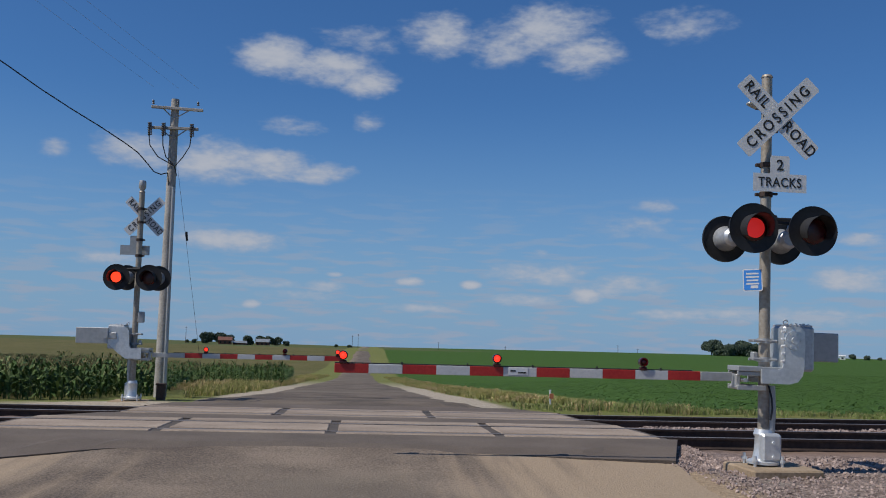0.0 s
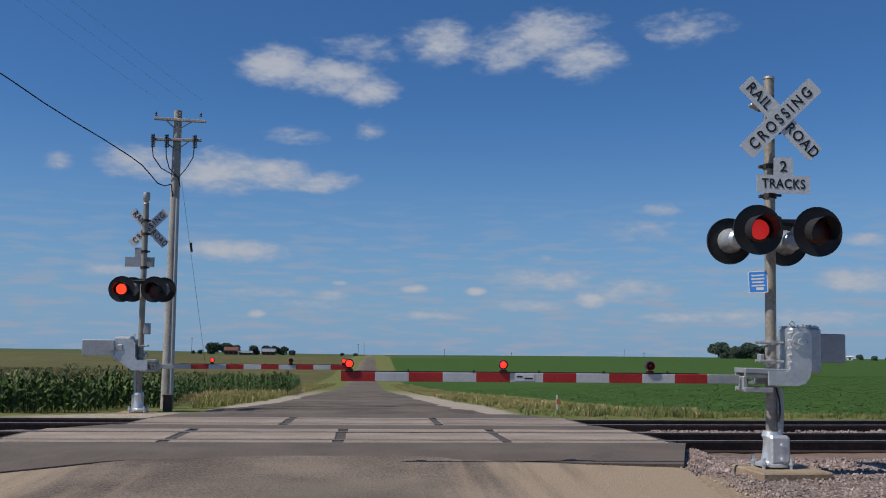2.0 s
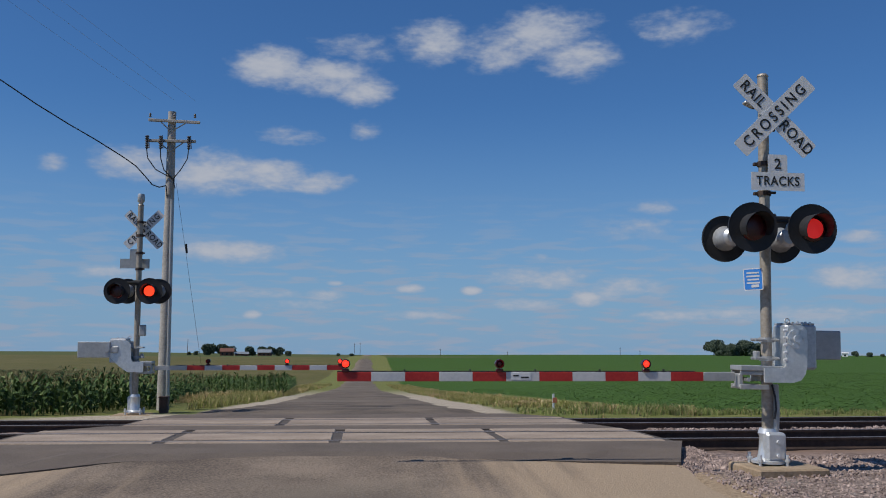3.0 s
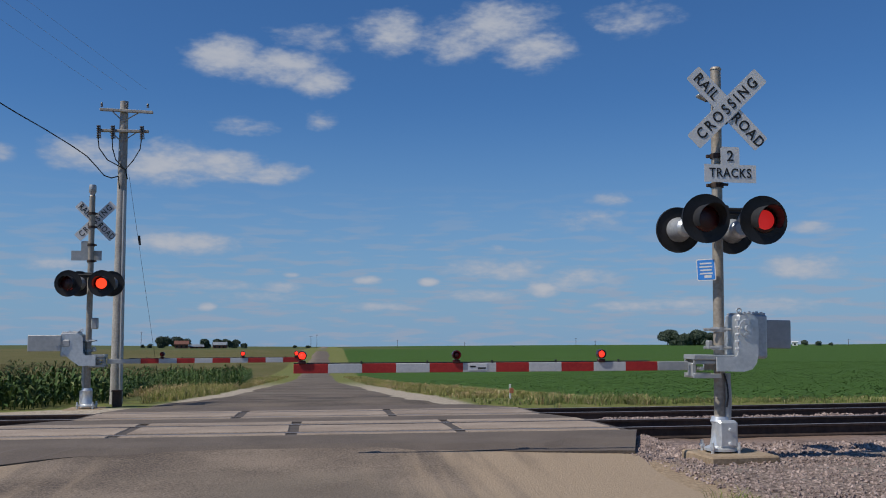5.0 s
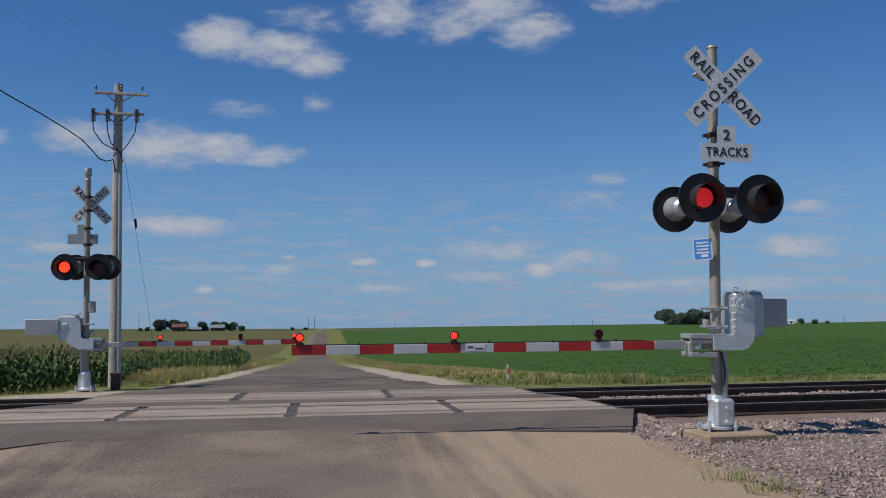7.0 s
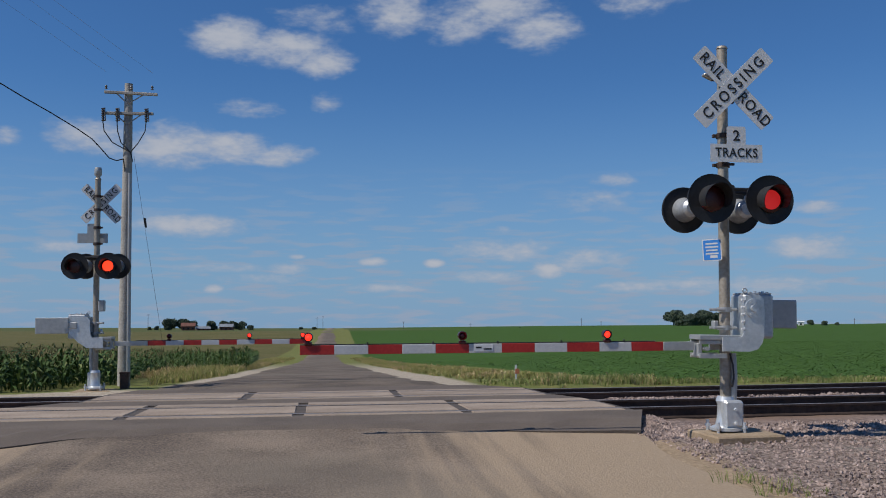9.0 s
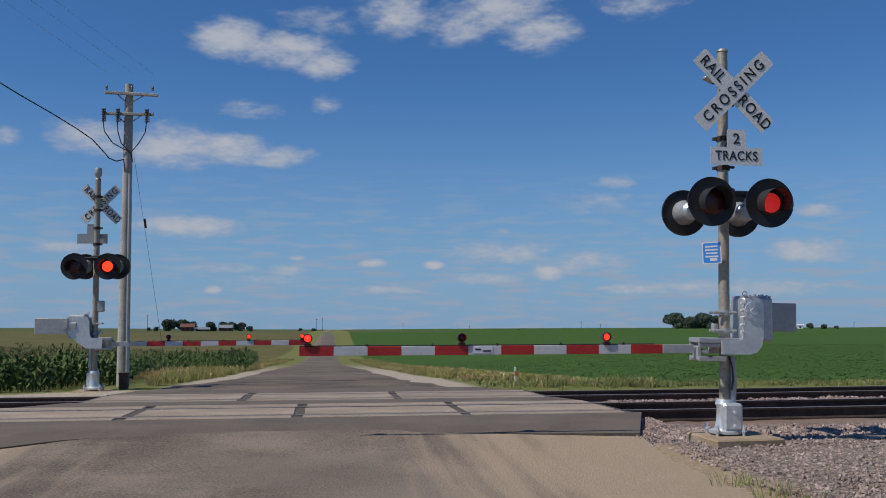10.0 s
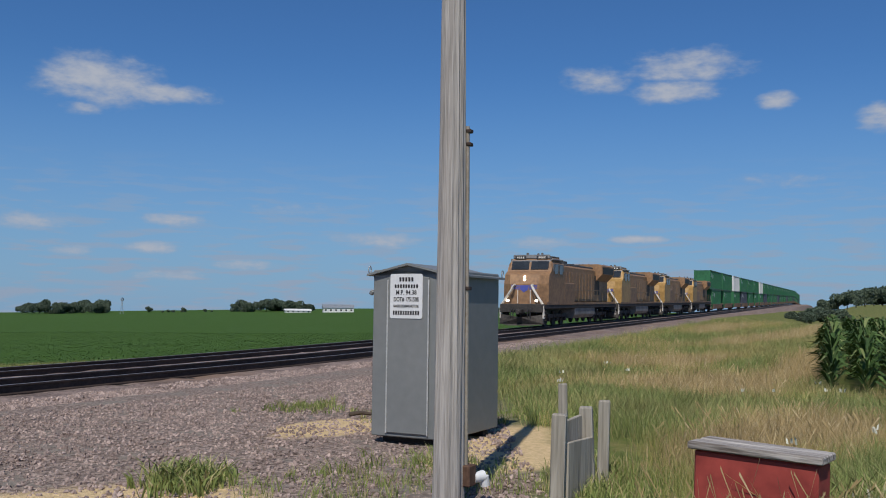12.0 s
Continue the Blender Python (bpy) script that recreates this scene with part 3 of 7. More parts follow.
TURN = heading(0)
CANT = {TRACK_1: (0.0, -0.03), TRACK_2: (-0.116, -0.153)}      # heights of the two rails of each track


BED = ([9.7, 10.6, 11.4, 12.2, 12.75, 13.3, 14.66, 16.0, 16.65, 17.3, 18.65, 20.0, 20.7, 21.6, 22.9], [-0.26, -0.24, -0.21, -0.19, -0.17, -0.17, -0.2, -0.2, -0.13, -0.26, -0.33, -0.31, -0.34, -0.52, -0.75])


def bed_z(u, s):
    """Height of the ballast, which slopes away from the ends of the ties."""
    lowered = ramp01(12.75 - s, 0, 2.2) if s < 13 else 0
    return float(np.interp(s, *BED)) + grade(u) * (1 - 0.08 * lowered) + 0.045 * noise.noise((u * 2.1, s * 3.0, 1))


def build_tracks():
    # ballast bed
    us = sorted(set([-300, -200, -140, -100, -70, -50, -36] + [-28 + 0.5 * i for i in range(140)] + [42 + 2 * i for i in range(30)] + [105, 115, 130, 150, 180, 220, 270, 330, 400, 520, 700, 900]))
    bm = bmesh.new()
    prev = None
    for u in us:
        row = []
        for s in BED[0]:
            p = on_track(u, s)
            p.z = ground_z(p.x, p.y) - 0.12 if s in (9.7, 22.9) else bed_z(u, s)
            row.append(bm.verts.new(p))
        if prev:
            for i in range(len(row) - 1):
                bm.faces.new((prev[i], row[i], row[i + 1], prev[i + 1]))
        prev = row
    bed = link_mesh("ballast_bed", bm, M["ballast"], smooth=True)
    tagged(bed, "pinkish grey crushed stone ballast under two tracks", "ballast", kind="structure")
    # rails: a foot, a web and a worn head
    shape = [(-0.075, -0.18), (0.075, -0.18), (0.075, -0.165), (0.012, -0.14), (0.012, -0.045), (0.036, -0.035), (0.036, -0.004), (0.028, 0), (-0.028, 0), (-0.036, -0.004), (-0.036, -0.035), (-0.012, -0.045), (-0.012, -0.14), (-0.075, -0.165)]
    ru = [-300, -150, -80, -40, -20, -10, 0, 5, 7, 9, 11, 13, 15, 17, 20, 23, 26, 30, 35, 40, 50, 60, 80, 100, 140, 200, 300, 450, 600, 900]
    for base in (TRACK_1, TRACK_2):
        zoff = sum(CANT[base]) / 2
        tr = thing("railway_track", Matrix(), "straight main line track with brown rails on dark ties", "railway track", "double track")
        for side in (-1, 1):
            bm = bmesh.new()
            prev = None
            for u in ru:
                row = [bm.verts.new(on_track(u, base + side * GAUGE / 2 + dx, dz + CANT[base][side > 0])) for dx, dz in shape]
                if prev:
                    n = len(row)
                    for i in range(n):
                        f = bm.faces.new((prev[i], prev[(i + 1) % n], row[(i + 1) % n], row[i]))
                        f.material_index = 1 if i in (6, 7, 8) else 0
                prev = row
            bmesh.ops.recalc_face_normals(bm, faces=bm.faces)
            part("rail", bm, [M["rail"], M["railhead"]], tr, "brown rail with a polished head")
        bm = bmesh.new()
        box(bm, (0, 0, 0), (0.22, 2.6, 0.17), 0.012)
        me = bpy.data.meshes.new("tie")
        bm.to_mesh(me)
        bm.free()
        me.materials.append(M["tie"])
        for i in range(130):
            u = 5.0 + i * 0.53
            t = new("tie", me)
            t.parent = tr
            t.matrix_basis = Matrix.Translation(on_track(u, base, -0.265 + zoff)) @ pose(0, 0, 0, 0, 0, heading(u) + random.uniform(-1, 1))
        for i in range(24):
            u = -5.9 - i * 0.53
            t = new("tie", me)
            t.parent = tr
            t.matrix_basis = Matrix.Translation(on_track(u, base, -0.265 + zoff)) @ pose(0, 0, 0, 0, 0, TURN)


def build_crossing():
    # asphalt aprons before, between and behind the concrete panels
    def slab(front, back, zf, zb, label):
        """A paved strip between two lines of (x, y) points; zf, zb: heights along them as functions of (x, y)."""
        n = 48
        bm = bmesh.new()
        rows = []
        for i in range(n + 1):
            k = i / n
            (xa, ya), (xb, yb) = [[float(np.interp(k, [(p[0] - ln_[0][0]) / (ln_[-1][0] - ln_[0][0]) for p in ln_], [p[j] for p in ln_])) for j in (0, 1)] for ln_ in (front, back)]
            ya += 0.05 * noise.noise((k * 23, front[0][1], 2)) + 0.025 * noise.noise((k * 70, front[0][1], 5))
            za, zc = zf(xa, ya), zb(xb, yb)
            row = [(xa, ya, za - 0.25), (xa, ya, za)]
            row += [(xa + (xb - xa) * j, ya + (yb - ya) * j, max(za + (zc - za) * j, road_z(ya + (yb - ya) * j) + 0.028 if yb < 14 else -9)) for j in (0.2, 0.4, 0.6, 0.8)]
            rows.append([bm.verts.new(p) for p in row + [(xb, yb, zc), (xb, yb, zc - 0.25)]])
        for p, q in zip(rows, rows[1:]):
            for j in range(7):
                bm.faces.new((p[j], q[j], q[j + 1], p[j + 1]))
        bm.faces.new(rows[0]), bm.faces.new(rows[-1][::-1])
        bmesh.ops.recalc_face_normals(bm, faces=bm.faces)
        tagged(link_mesh("pavement", bm, M["apron"], smooth=False), label, "pavement", kind="structure")

    def across(s, x0, x1):
        return [(x0, s + bend(x0)), (x1, s + bend(x1))]

    s1, s2 = TRACK_1 - GAUGE / 2 - 0.37, TRACK_1 + GAUGE / 2 + 0.58
    s3, s4 = TRACK_2 - GAUGE / 2 - 0.36, TRACK_2 + GAUGE / 2 + 0.36
    edge = [(-7.4, 10.1), (-6.0, 10.15), (-5.0, 10.35), (-4.3, 10.75), (-3.6, 11.3), (-3.1, 11.72), (-2.2, 11.85), (-0.74, 12.0), (0.6, 11.9), (1.64, 11.75), (3.0, 11.55), (3.75, 11.5)]
    slab(edge, across(s1, -7.4, 4.5), lambda x, y: road_z(y) + 0.014, lambda x, y: 0.0, "dark asphalt apron in front of the crossing panels")
    slab(across(s2, -5.3, 4.25), across(s3, -4.8, 4.1), lambda x, y: -0.045, lambda x, y: -0.112, "asphalt strip between the two tracks")
    slab(across(s4, -4.6, 4.0), across(21.5, -4.3, 3.1), lambda x, y: -0.16, lambda x, y: -0.205, "asphalt apron behind the far track")
    cross = thing("crossing_surface", Matrix(), "tan concrete road crossing panels set round the rails", "level crossing")
    for base, L, x0, count, outer in ((TRACK_1, 2.44, -5.44, 4, 0.46), (TRACK_2, 2.87, -4.6, 3, 0.24)):
        z_a, z_b = CANT[base]
        lean = math.degrees(math.atan((z_b - z_a) / GAUGE))
        for ds, w in ((-GAUGE / 2 - 0.25, 0.24), (0.0, GAUGE - 0.38), (GAUGE / 2 + 0.13 + outer / 2, outer)):
            bm = bmesh.new()
            box(bm, (0, 0, -0.1), (L - 0.15, w, 0.2), 0.012)
            me = bpy.data.meshes.new("concrete_panel")
            bm.to_mesh(me)
            bm.free()
            me.materials.append(M["concrete"])
            for i in range(count):
                x = x0 + (i + 0.5) * L
                ob = new("concrete_panel", me)
                ob.parent = cross
                ob.matrix_basis = Matrix.Translation(on_track(x, base + ds, z_a + (z_b - z_a) * (ds / GAUGE + 0.5) + 0.004 + random.uniform(-0.003, 0.003))) @ pose(0, 0, 0, lean, 0, TURN)
        bm = bmesh.new()
        box(bm, (0, 0, 0), (L * count + 0.1, GAUGE + 0.95, 0.2), 0)
        fill = part("flange_filler", bm, M["rubber"], cross, "black rubber filler in the flangeways")
        fill.matrix_basis = Matrix.Translation(on_track(x0 + L * count / 2, base, (z_a + z_b) / 2 - 0.113)) @ pose(0, 0, 0, lean, 0, TURN)


build_ground()
build_roads()
build_tracks()
build_crossing()

# ---- crossing signals ----


def lamp_head(parent, c, facing, lit, phase, hood=True):
    """A flashing light: housing, black background disc, hood and a lens that turns its lit or its dark side out."""
    turn = pose(0, 0, 0, 90, 0, 0 if facing < 0 else 180)      # z of the lathe points out of the lamp
    m = Matrix.Translation(c) @ turn
    bm = bmesh.new()
    lathe(bm, [(0.0, -0.30), (0.08, -0.30), (0.12, -0.26), (0.135, -0.1), (0.165, -0.02), (0.165, 0.0)], m, 24)
    head = part("lamp_housing", bm, M["alu"], parent, "silver cast lamp housing")
    bm = bmesh.new()
    lathe(bm, [(0.165, 0.004), (0.29, 0.004), (0.30, -0.012), (0.305, 0.018), (0.288, 0.014), (0.16, 0.012), (0.165, 0.004)], m, 40)
    part("background_disc", bm, M["black"], head, "black round background disc")
    bm = bmesh.new()
    n, reach = 20, 0.30
    for rr, flip in ((0.168, False), (0.162, True)):
        top = []
        for i in range(n + 1):
            a = radians(-35 + 250 * i / n)
            ext = reach * (0.5 + 0.5 * max(0.0, math.sin(a) * 0.5 + 0.5))
            top.append((bm.verts.new(m @ Vector((rr * math.cos(a), rr * math.sin(a), 0.01))), bm.verts.new(m @ Vector((rr * 1.02 * math.cos(a), rr * 1.02 * math.sin(a) - 0.012, ext)))))
        for p, q in zip(top, top[1:]):
            bm.faces.new((p[0], q[0], q[1], p[1]) if not flip else (p[1], q[1], q[0], p[0]))
    part("hood", bm, M["hood"], head, "black half-round hood")
    bm = bmesh.new()
    for side, mi in ((1, 1), (-1, 0)):
        lathe(bm, [(0.122, 0.013 * side), (0.06, 0.022 * side), (0.0, 0.024 * side)], pose(0, 0, 0, 90, 0, 0 if facing < 0 else 180), 28, mi)
        lathe(bm, [(0.159, 0.0), (0.122, 0.013 * side)], pose(0, 0, 0, 90, 0, 0 if facing < 0 else 180), 28, 0)
    lens = part("lens", bm, [M["lens"], lit], head, "round red signal lens")
    FLASHERS.append((lens, Vector(c) + Vector((0, facing * 0.03, 0)), phase))
    return head


FLASHERS = []
M["hood"] = material("hood_black", (0.022, 0.022, 0.024), (0.04, 0.04, 0.042), 0.5, grain=20)


def crossbuck(parent, c, back, k_=1.0):
    """Two crossed blades; back: lettered towards the rear."""
    face = Matrix.Translation(c) @ pose(0, 0, 0, 0, 0, 180 if back else 0)
    for k, (ang, words, off) in enumerate(((45, ("CROSSING",), -0.012), (-45, ("RAIL", "ROAD"), 0.0))):
        m = face @ Matrix.Translation((0, off, 0)) @ UPRIGHT @ pose(0, 0, 0, 0, 0, ang)
        bm = bmesh.new()
        prism(bm, round_rect(1.22 * k_, 0.229 * k_, 0.025, 3), m, 0.004)
        blade = part("blade", bm, M["white"], parent, "white crossbuck blade", smooth=False)
        spots = ((words[0], 0.0, 1.1),) if len(words) == 1 else ((words[0], -0.37 * k_, 1.0), (words[1], 0.37 * k_, 1.0))
        for w, dx, st in spots:
            lettering("lettering", w, 0.195, m @ pose(dx, 0.0, 0.003), blade, M["ink"], 0.84 * k_, 1.16 if len(words) > 1 else 1.42)


def build_signal(m, far):
    lab = "aluminium crossing signal with red flashing lamps and lowered gate" + (", with bell" if far else "")
    sig = thing("crossing_signal", m, lab, "crossing signal", "crossing signals")
    H = 4.92
    bm = bmesh.new()
    tube(bm, (0, 0, 0.3), (0, 0, H), 0.069, 0.066, 20)
    tube(bm, (0, 0, H), (0, 0, H + 0.03), 0.074, 0.06, 20)
    part("mast", bm, M["mast"], sig, "round aluminium mast")
    # base with its junction box
    bm = bmesh.new()
    lathe(bm, [(0.0, 0.04), (0.2, 0.04), (0.2, 0.07), (0.13, 0.1), (0.11, 0.2), (0.1, 0.36), (0.12, 0.4), (0.1, 0.46), (0.0, 0.46)], None, 20)
    box(bm, (0.04, -0.06, 0.25), (0.25, 0.24, 0.34), 0.03)
    for sx in (-0.17, 0.17):
        for sy in (-0.17, 0.17):
            tube(bm, (sx, sy, 0), (sx, sy, 0.15), 0.02, 0.02, 8)
            tube(bm, (sx, sy, 0.07), (sx, sy, 0.1), 0.035, 0.035, 6)
    part("mast_base", bm, M["silver"], sig, "silver painted cast mast base")
    for z in (0.31, 0.14):
        bm = bmesh.new()
        tube(bm, (0.055, -0.17, z), (0.055, -0.2, z), 0.02, 0.02, 8)
        part("bolt", bm, M["white"], sig)
    bm = bmesh.new()
    pts = [(0.085, -0.03, 0.42), (0.1, -0.03, 0.7), (0.09, -0.02, 1.0)]
    for a, b2 in zip(pts, pts[1:]):
        tube(bm, a, b2, 0.045, 0.045, 12)
    part("conduit", bm, M["galv"], sig, "grey conduit pipe")
    bm = bmesh.new()
    pts = [(0.03, -0.075, 1.0), (0.06, -0.1, 0.85), (0.07, -0.1, 0.7), (0.05, -0.09, 0.58)]
    for a, b2 in zip(pts, pts[1:]):
        tube(bm, a, b2, 0.012, 0.012, 8)
    part("cable", bm, M["cable"], sig)
    # crossbuck and track plate
    crossbuck(sig, (-0.06 if far else 0.1, -0.115, 4.36 if far else 4.385), far, 0.94 if far else 1.055)
    for z in (4.52, 4.2, 3.78, 3.4):
        bm = bmesh.new()
        lathe(bm, [(0.07, -0.03), (0.084, -0.03), (0.084, 0.03), (0.07, 0.03)], pose(0, 0, z), 18)
        box(bm, (0.06, -0.09, z), (0.1, 0.04, 0.03), 0.005)
        box(bm, (-0.1, 0.02, z), (0.06, 0.05, 0.04), 0.005)
        part("clamp", bm, M["rail"], sig, "dark mounting clamp")
    if not far:
        bm = bmesh.new()
        box(bm, (-0.17, 0.03, 4.55), (0.16, 0.1, 0.035), 0.01, pose(0, 0, 0, 0, 25, 0))
        part("bracket", bm, M["galv"], sig)
    plate_m = Matrix.Translation((0.13, -0.12, 3.66)) @ UPRIGHT
    out = [(-0.345, -0.235), (0.345, -0.235), (0.345, -0.005), (0.125, -0.005), (0.125, 0.2), (0.11, 0.225), (-0.11, 0.225), (-0.125, 0.2), (-0.125, -0.005), (-0.345, -0.005)]
    bm = bmesh.new()
    prism(bm, out, plate_m, 0.004)
    plate = part("track_plate", bm, M["white"] if not far else M["galv"], sig, "white plate with the number of tracks" if not far else "plain back of a grey plate", smooth=False)
    if not far:
        lettering("lettering", "2", 0.19, plate_m @ pose(0, 0.1, 0.003), plate, M["ink"], 1.0)
        lettering("lettering", "TRACKS", 0.165, plate_m @ pose(0, -0.118, 0.003), plate, M["ink"], 0.86, 1.1)
    # flashing lights on their arms
    for y, name in ((-0.1, "front"), (0.1, "back")):
        bm = bmesh.new()
        z = 3.07
        tube(bm, (-0.36, y * 1.6, z), (0.4, y * 1.6, z), 0.024, 0.024, 10)
        box(bm, (0, y, z), (0.2, 0.1, 0.12), 0.02)
        for sx in (-0.36, 0.4):
            tube(bm, (sx, y * 1.6, z + 0.02), (sx, y * 2.0, z - 0.1), 0.04, 0.05, 10)
        part("lamp_arm", bm, M["black"], sig, "dark crossarm with a cable box")
    for facing in (-1, 1):
        for sx, ph in ((-0.36, 0), (0.38, 1)):
            z = 2.9 if facing < 0 else 2.86
            y0 = 0.5 if facing < 0 else 0.42
            if far:
                ph = 1 - ph
            lamp_head(sig, (sx, facing * y0, z), facing, M["lit_far"] if far else M["lit"], ph)
            bm = bmesh.new()
            tube(bm, (sx, facing * 0.12, 3.03), (sx, facing * (y0 - 0.2), z + 0.02), 0.035, 0.05, 10)
            part("lamp_bracket", bm, M["alu"], sig)
    # gate mechanism: case, side arms, counterweight
    bm = bmesh.new()
    box(bm, (0.37, 0.02, 1.47), (0.4, 0.4, 0.56), 0.03)
    box(bm, (0.37, 0.02, 1.755), (0.36, 0.36, 0.02), 0.006)
    for bx in (0.24, 0.36, 0.46):
        tube(bm, (bx, -0.1, 1.75), (bx, -0.1, 1.785), 0.02, 0.02, 8)
        tube(bm, (bx, -0.2, 1.76), (bx, -0.24, 1.76), 0.016, 0.016, 6)
    for k in range(8):
        a0, a1 = radians(45 * k), radians(45 * k + 45)
        tube(bm, (0.2 + 0.03 * math.cos(a0), -0.16, 1.79 + 0.03 * math.sin(a0)), (0.2 + 0.03 * math.cos(a1), -0.16, 1.79 + 0.03 * math.sin(a1)), 0.009, 0.009, 6)
    part("gate_case", bm, M["alu"], sig, "grey gate mechanism case")
    bm = bmesh.new()
    prof = [(-0.06, -0.09), (0.3, -0.09), (0.4, -0.06), (0.46, 0.02), (0.48, 0.12), (0.49, 0.4), (0.48, 0.56), (0.44, 0.61), (0.34, 0.63), (0.25, 0.6), (0.23, 0.5), (0.225, 0.16), (0.2, 0.1), (0.15, 0.085), (-0.06, 0.085)]
    if far:                             # raked side arms
        prof = [(-0.16, -0.14), (0.2, -0.14), (0.4, 0.0), (0.6, 0.2), (0.64, 0.3), (0.64, 0.52), (0.58, 0.57), (0.2, 0.58), (0.14, 0.5), (0.12, 0.16), (0.08, 0.1), (-0.16, 0.1)]
    prism(bm, [(x - 0.06, y) for x, y in prof], Matrix.Translation((0, -0.22, 1.12)) @ UPRIGHT, 0.03)
    rear = bmesh.new()
    prism(rear, [(x - 0.06, y) for x, y in prof], Matrix.Translation((0, 0.2, 1.12)) @ UPRIGHT, 0.03)
    part("gate_side_arm", rear, M["silver"], sig, "silver curved gate side arm", smooth=False)
    for a in range(6):
        x, z = 0.29 + 0.085 * math.cos(a * 1.05), 1.57 + 0.085 * math.sin(a * 1.05)
        tube(bm, (x, -0.22, z), (x, -0.245, z), 0.018, 0.018, 6)
    tube(bm, (0.29, -0.2, 1.57), (0.29, -0.236, 1.57), 0.12, 0.12, 20)
    tube(bm, (0.29, -0.23, 1.57), (0.29, -0.26, 1.57), 0.05, 0.045, 12)
    part("gate_side_arm", bm, M["silver"], sig, "silver curved gate side arm", smooth=False)
    bm = bmesh.new()
    for y in (-0.15, 0.15):
        box(bm, (-0.22, y, 1.14), (0.36, 0.03, 0.05), 0.006)
        box(bm, (-0.22, y, 0.97), (0.36, 0.03, 0.06), 0.006)
    box(bm, (-0.05, 0, 1.2), (0.7, 0.36, 0.06), 0.006)
    box(bm, (-0.36, 0, 1.05), (0.06, 0.16, 0.16), 0.01)
    tube(bm, (-0.3, -0.18, 1.06), (-0.3, 0.18, 1.06), 0.025, 0.025, 8)
    tube(bm, (-0.36, -0.17, 0.97), (-0.36, 0.17, 0.97), 0.03, 0.03, 8)
    part("arm_bracket", bm, M["galv"], sig, "steel gate arm bracket")
    bm = bmesh.new()
    for z in (1.55, 1.32):
        lathe(bm, [(0.07, -0.03), (0.09, -0.03), (0.09, 0.03), (0.07, 0.03)], pose(0, 0, z), 18)
        tube(bm, (-0.17, -0.07, z), (0.13, -0.07, z), 0.018, 0.018, 8)
        tube(bm, (-0.17, 0.07, z), (0.13, 0.07, z), 0.018, 0.018, 8)
    box(bm, (-0.13, 0, 1.36), (0.06, 0.1, 0.1), 0.01)
    part("case_clamp", bm, M["galv"], sig)
    for k in range(5):
        bm = bmesh.new()
        box(bm, (0.15, -0.21, 1.31 + k * 0.09), (0.05, 0.03, 0.03), 0.006)
        part("tooth", bm, M["white"], sig)
    bm = bmesh.new()
    reach = 1.0 if not far else 1.2
    box(bm, ((reach + 0.58) / 2 + 0.02, 0.24, 1.5), (reach - 0.46, 0.035, 0.37), 0.012)
    box(bm, (0.5, 0.22, 1.5), (0.3, 0.06, 0.16), 0.02)
    tube(bm, (0.62, 0.16, 1.52), (0.62, 0.28, 1.52), 0.085, 0.085, 16)
    part("counterweight", bm, M["galv"], sig, "flat grey steel counterweight arm")
    # striped arm
    arm_y, z0 = -0.02, 1.07
    x_end = -0.42
    stem = 0.76 if far else 0.4
    n = 9 if far else 11
    bm = bmesh.new()
    box(bm, (x_end - stem / 2, arm_y, z0), (stem, 0.05, 0.11), 0.006)
    arm = part("gate_arm", bm, M["galv"], sig, "gate arm with red and white stripes")
    if not far:                         # the long arm droops
        arm.matrix_basis = pose(x_end, 0, z0 + 0.02, 0, -0.95, 0) @ pose(-x_end, 0, -z0)
    for i in range(n):
        bm = bmesh.new()
        w = 0.41
        box(bm, (x_end - stem - (i + 0.5) * w, arm_y, z0), (w, 0.032, 0.112), 0.004)
        part("stripe", bm, M["red"] if i % 2 == 0 else M["offwhite"], arm, "red stripe" if i % 2 == 0 else "white stripe", smooth=False)
    bm = bmesh.new()
    box(bm, (-3.1, arm_y - 0.018, z0 + 0.005), (0.24, 0.004, 0.085), 0.001)
    st = part("sticker", bm, M["white"], arm, "white sticker with small print", smooth=False)
    for k, (dx, w) in enumerate(((-0.06, 0.07), (0.05, 0.1))):
        bm = bmesh.new()
        box(bm, (-3.1 + dx, arm_y - 0.021, z0 + 0.012 - 0.02 * k), (w, 0.003, 0.018), 0.0)
        part("print", bm, M["ink"], st, smooth=False)
    bm = bmesh.new()
    tube(bm, (x_end - 0.5, arm_y, z0 + 0.064), (x_end - stem - n * 0.41, arm_y, z0 + 0.064), 0.007, 0.007, 6)
    for k in range(5):
        box(bm, (x_end - 0.9 - k * 0.8, arm_y, z0 + 0.07), (0.02, 0.03, 0.04), 0.002)
    part("lamp_cable", bm, M["cable"], arm)
    for gx, kind_ in ((x_end - stem - n * 0.41 + 0.1, None), (-3.52 if far else -3.36, 0), (-1.67 if far else -1.54, 1)):
        bm = bmesh.new()
        box(bm, (gx, arm_y, z0 + 0.075), (0.09, 0.07, 0.045), 0.01)
        lathe(bm, [(0.043, -0.045), (0.056, -0.04), (0.056, 0.04), (0.043, 0.045)], pose(gx, arm_y, z0 + 0.155, 90, 0, 0), 18)
        gl = part("gate_lamp", bm, M["lens"], arm, "small red gate arm lamp")
        bm = bmesh.new()
        for side, mi in ((1, 1), (-1, 0)):
            flip = -1 if far else 1
            lathe(bm, [(0.043, 0.0), (0.04, 0.022 * side), (0.022, 0.04 * side), (0.0, 0.045 * side)], pose(0, 0, 0, 90, 0, 0 if flip > 0 else 180), 16, mi if kind_ is not None else 1)
        lens = part("lens", bm, [M["lens"], M["lit_gate"]], gl, "red gate lamp lens")
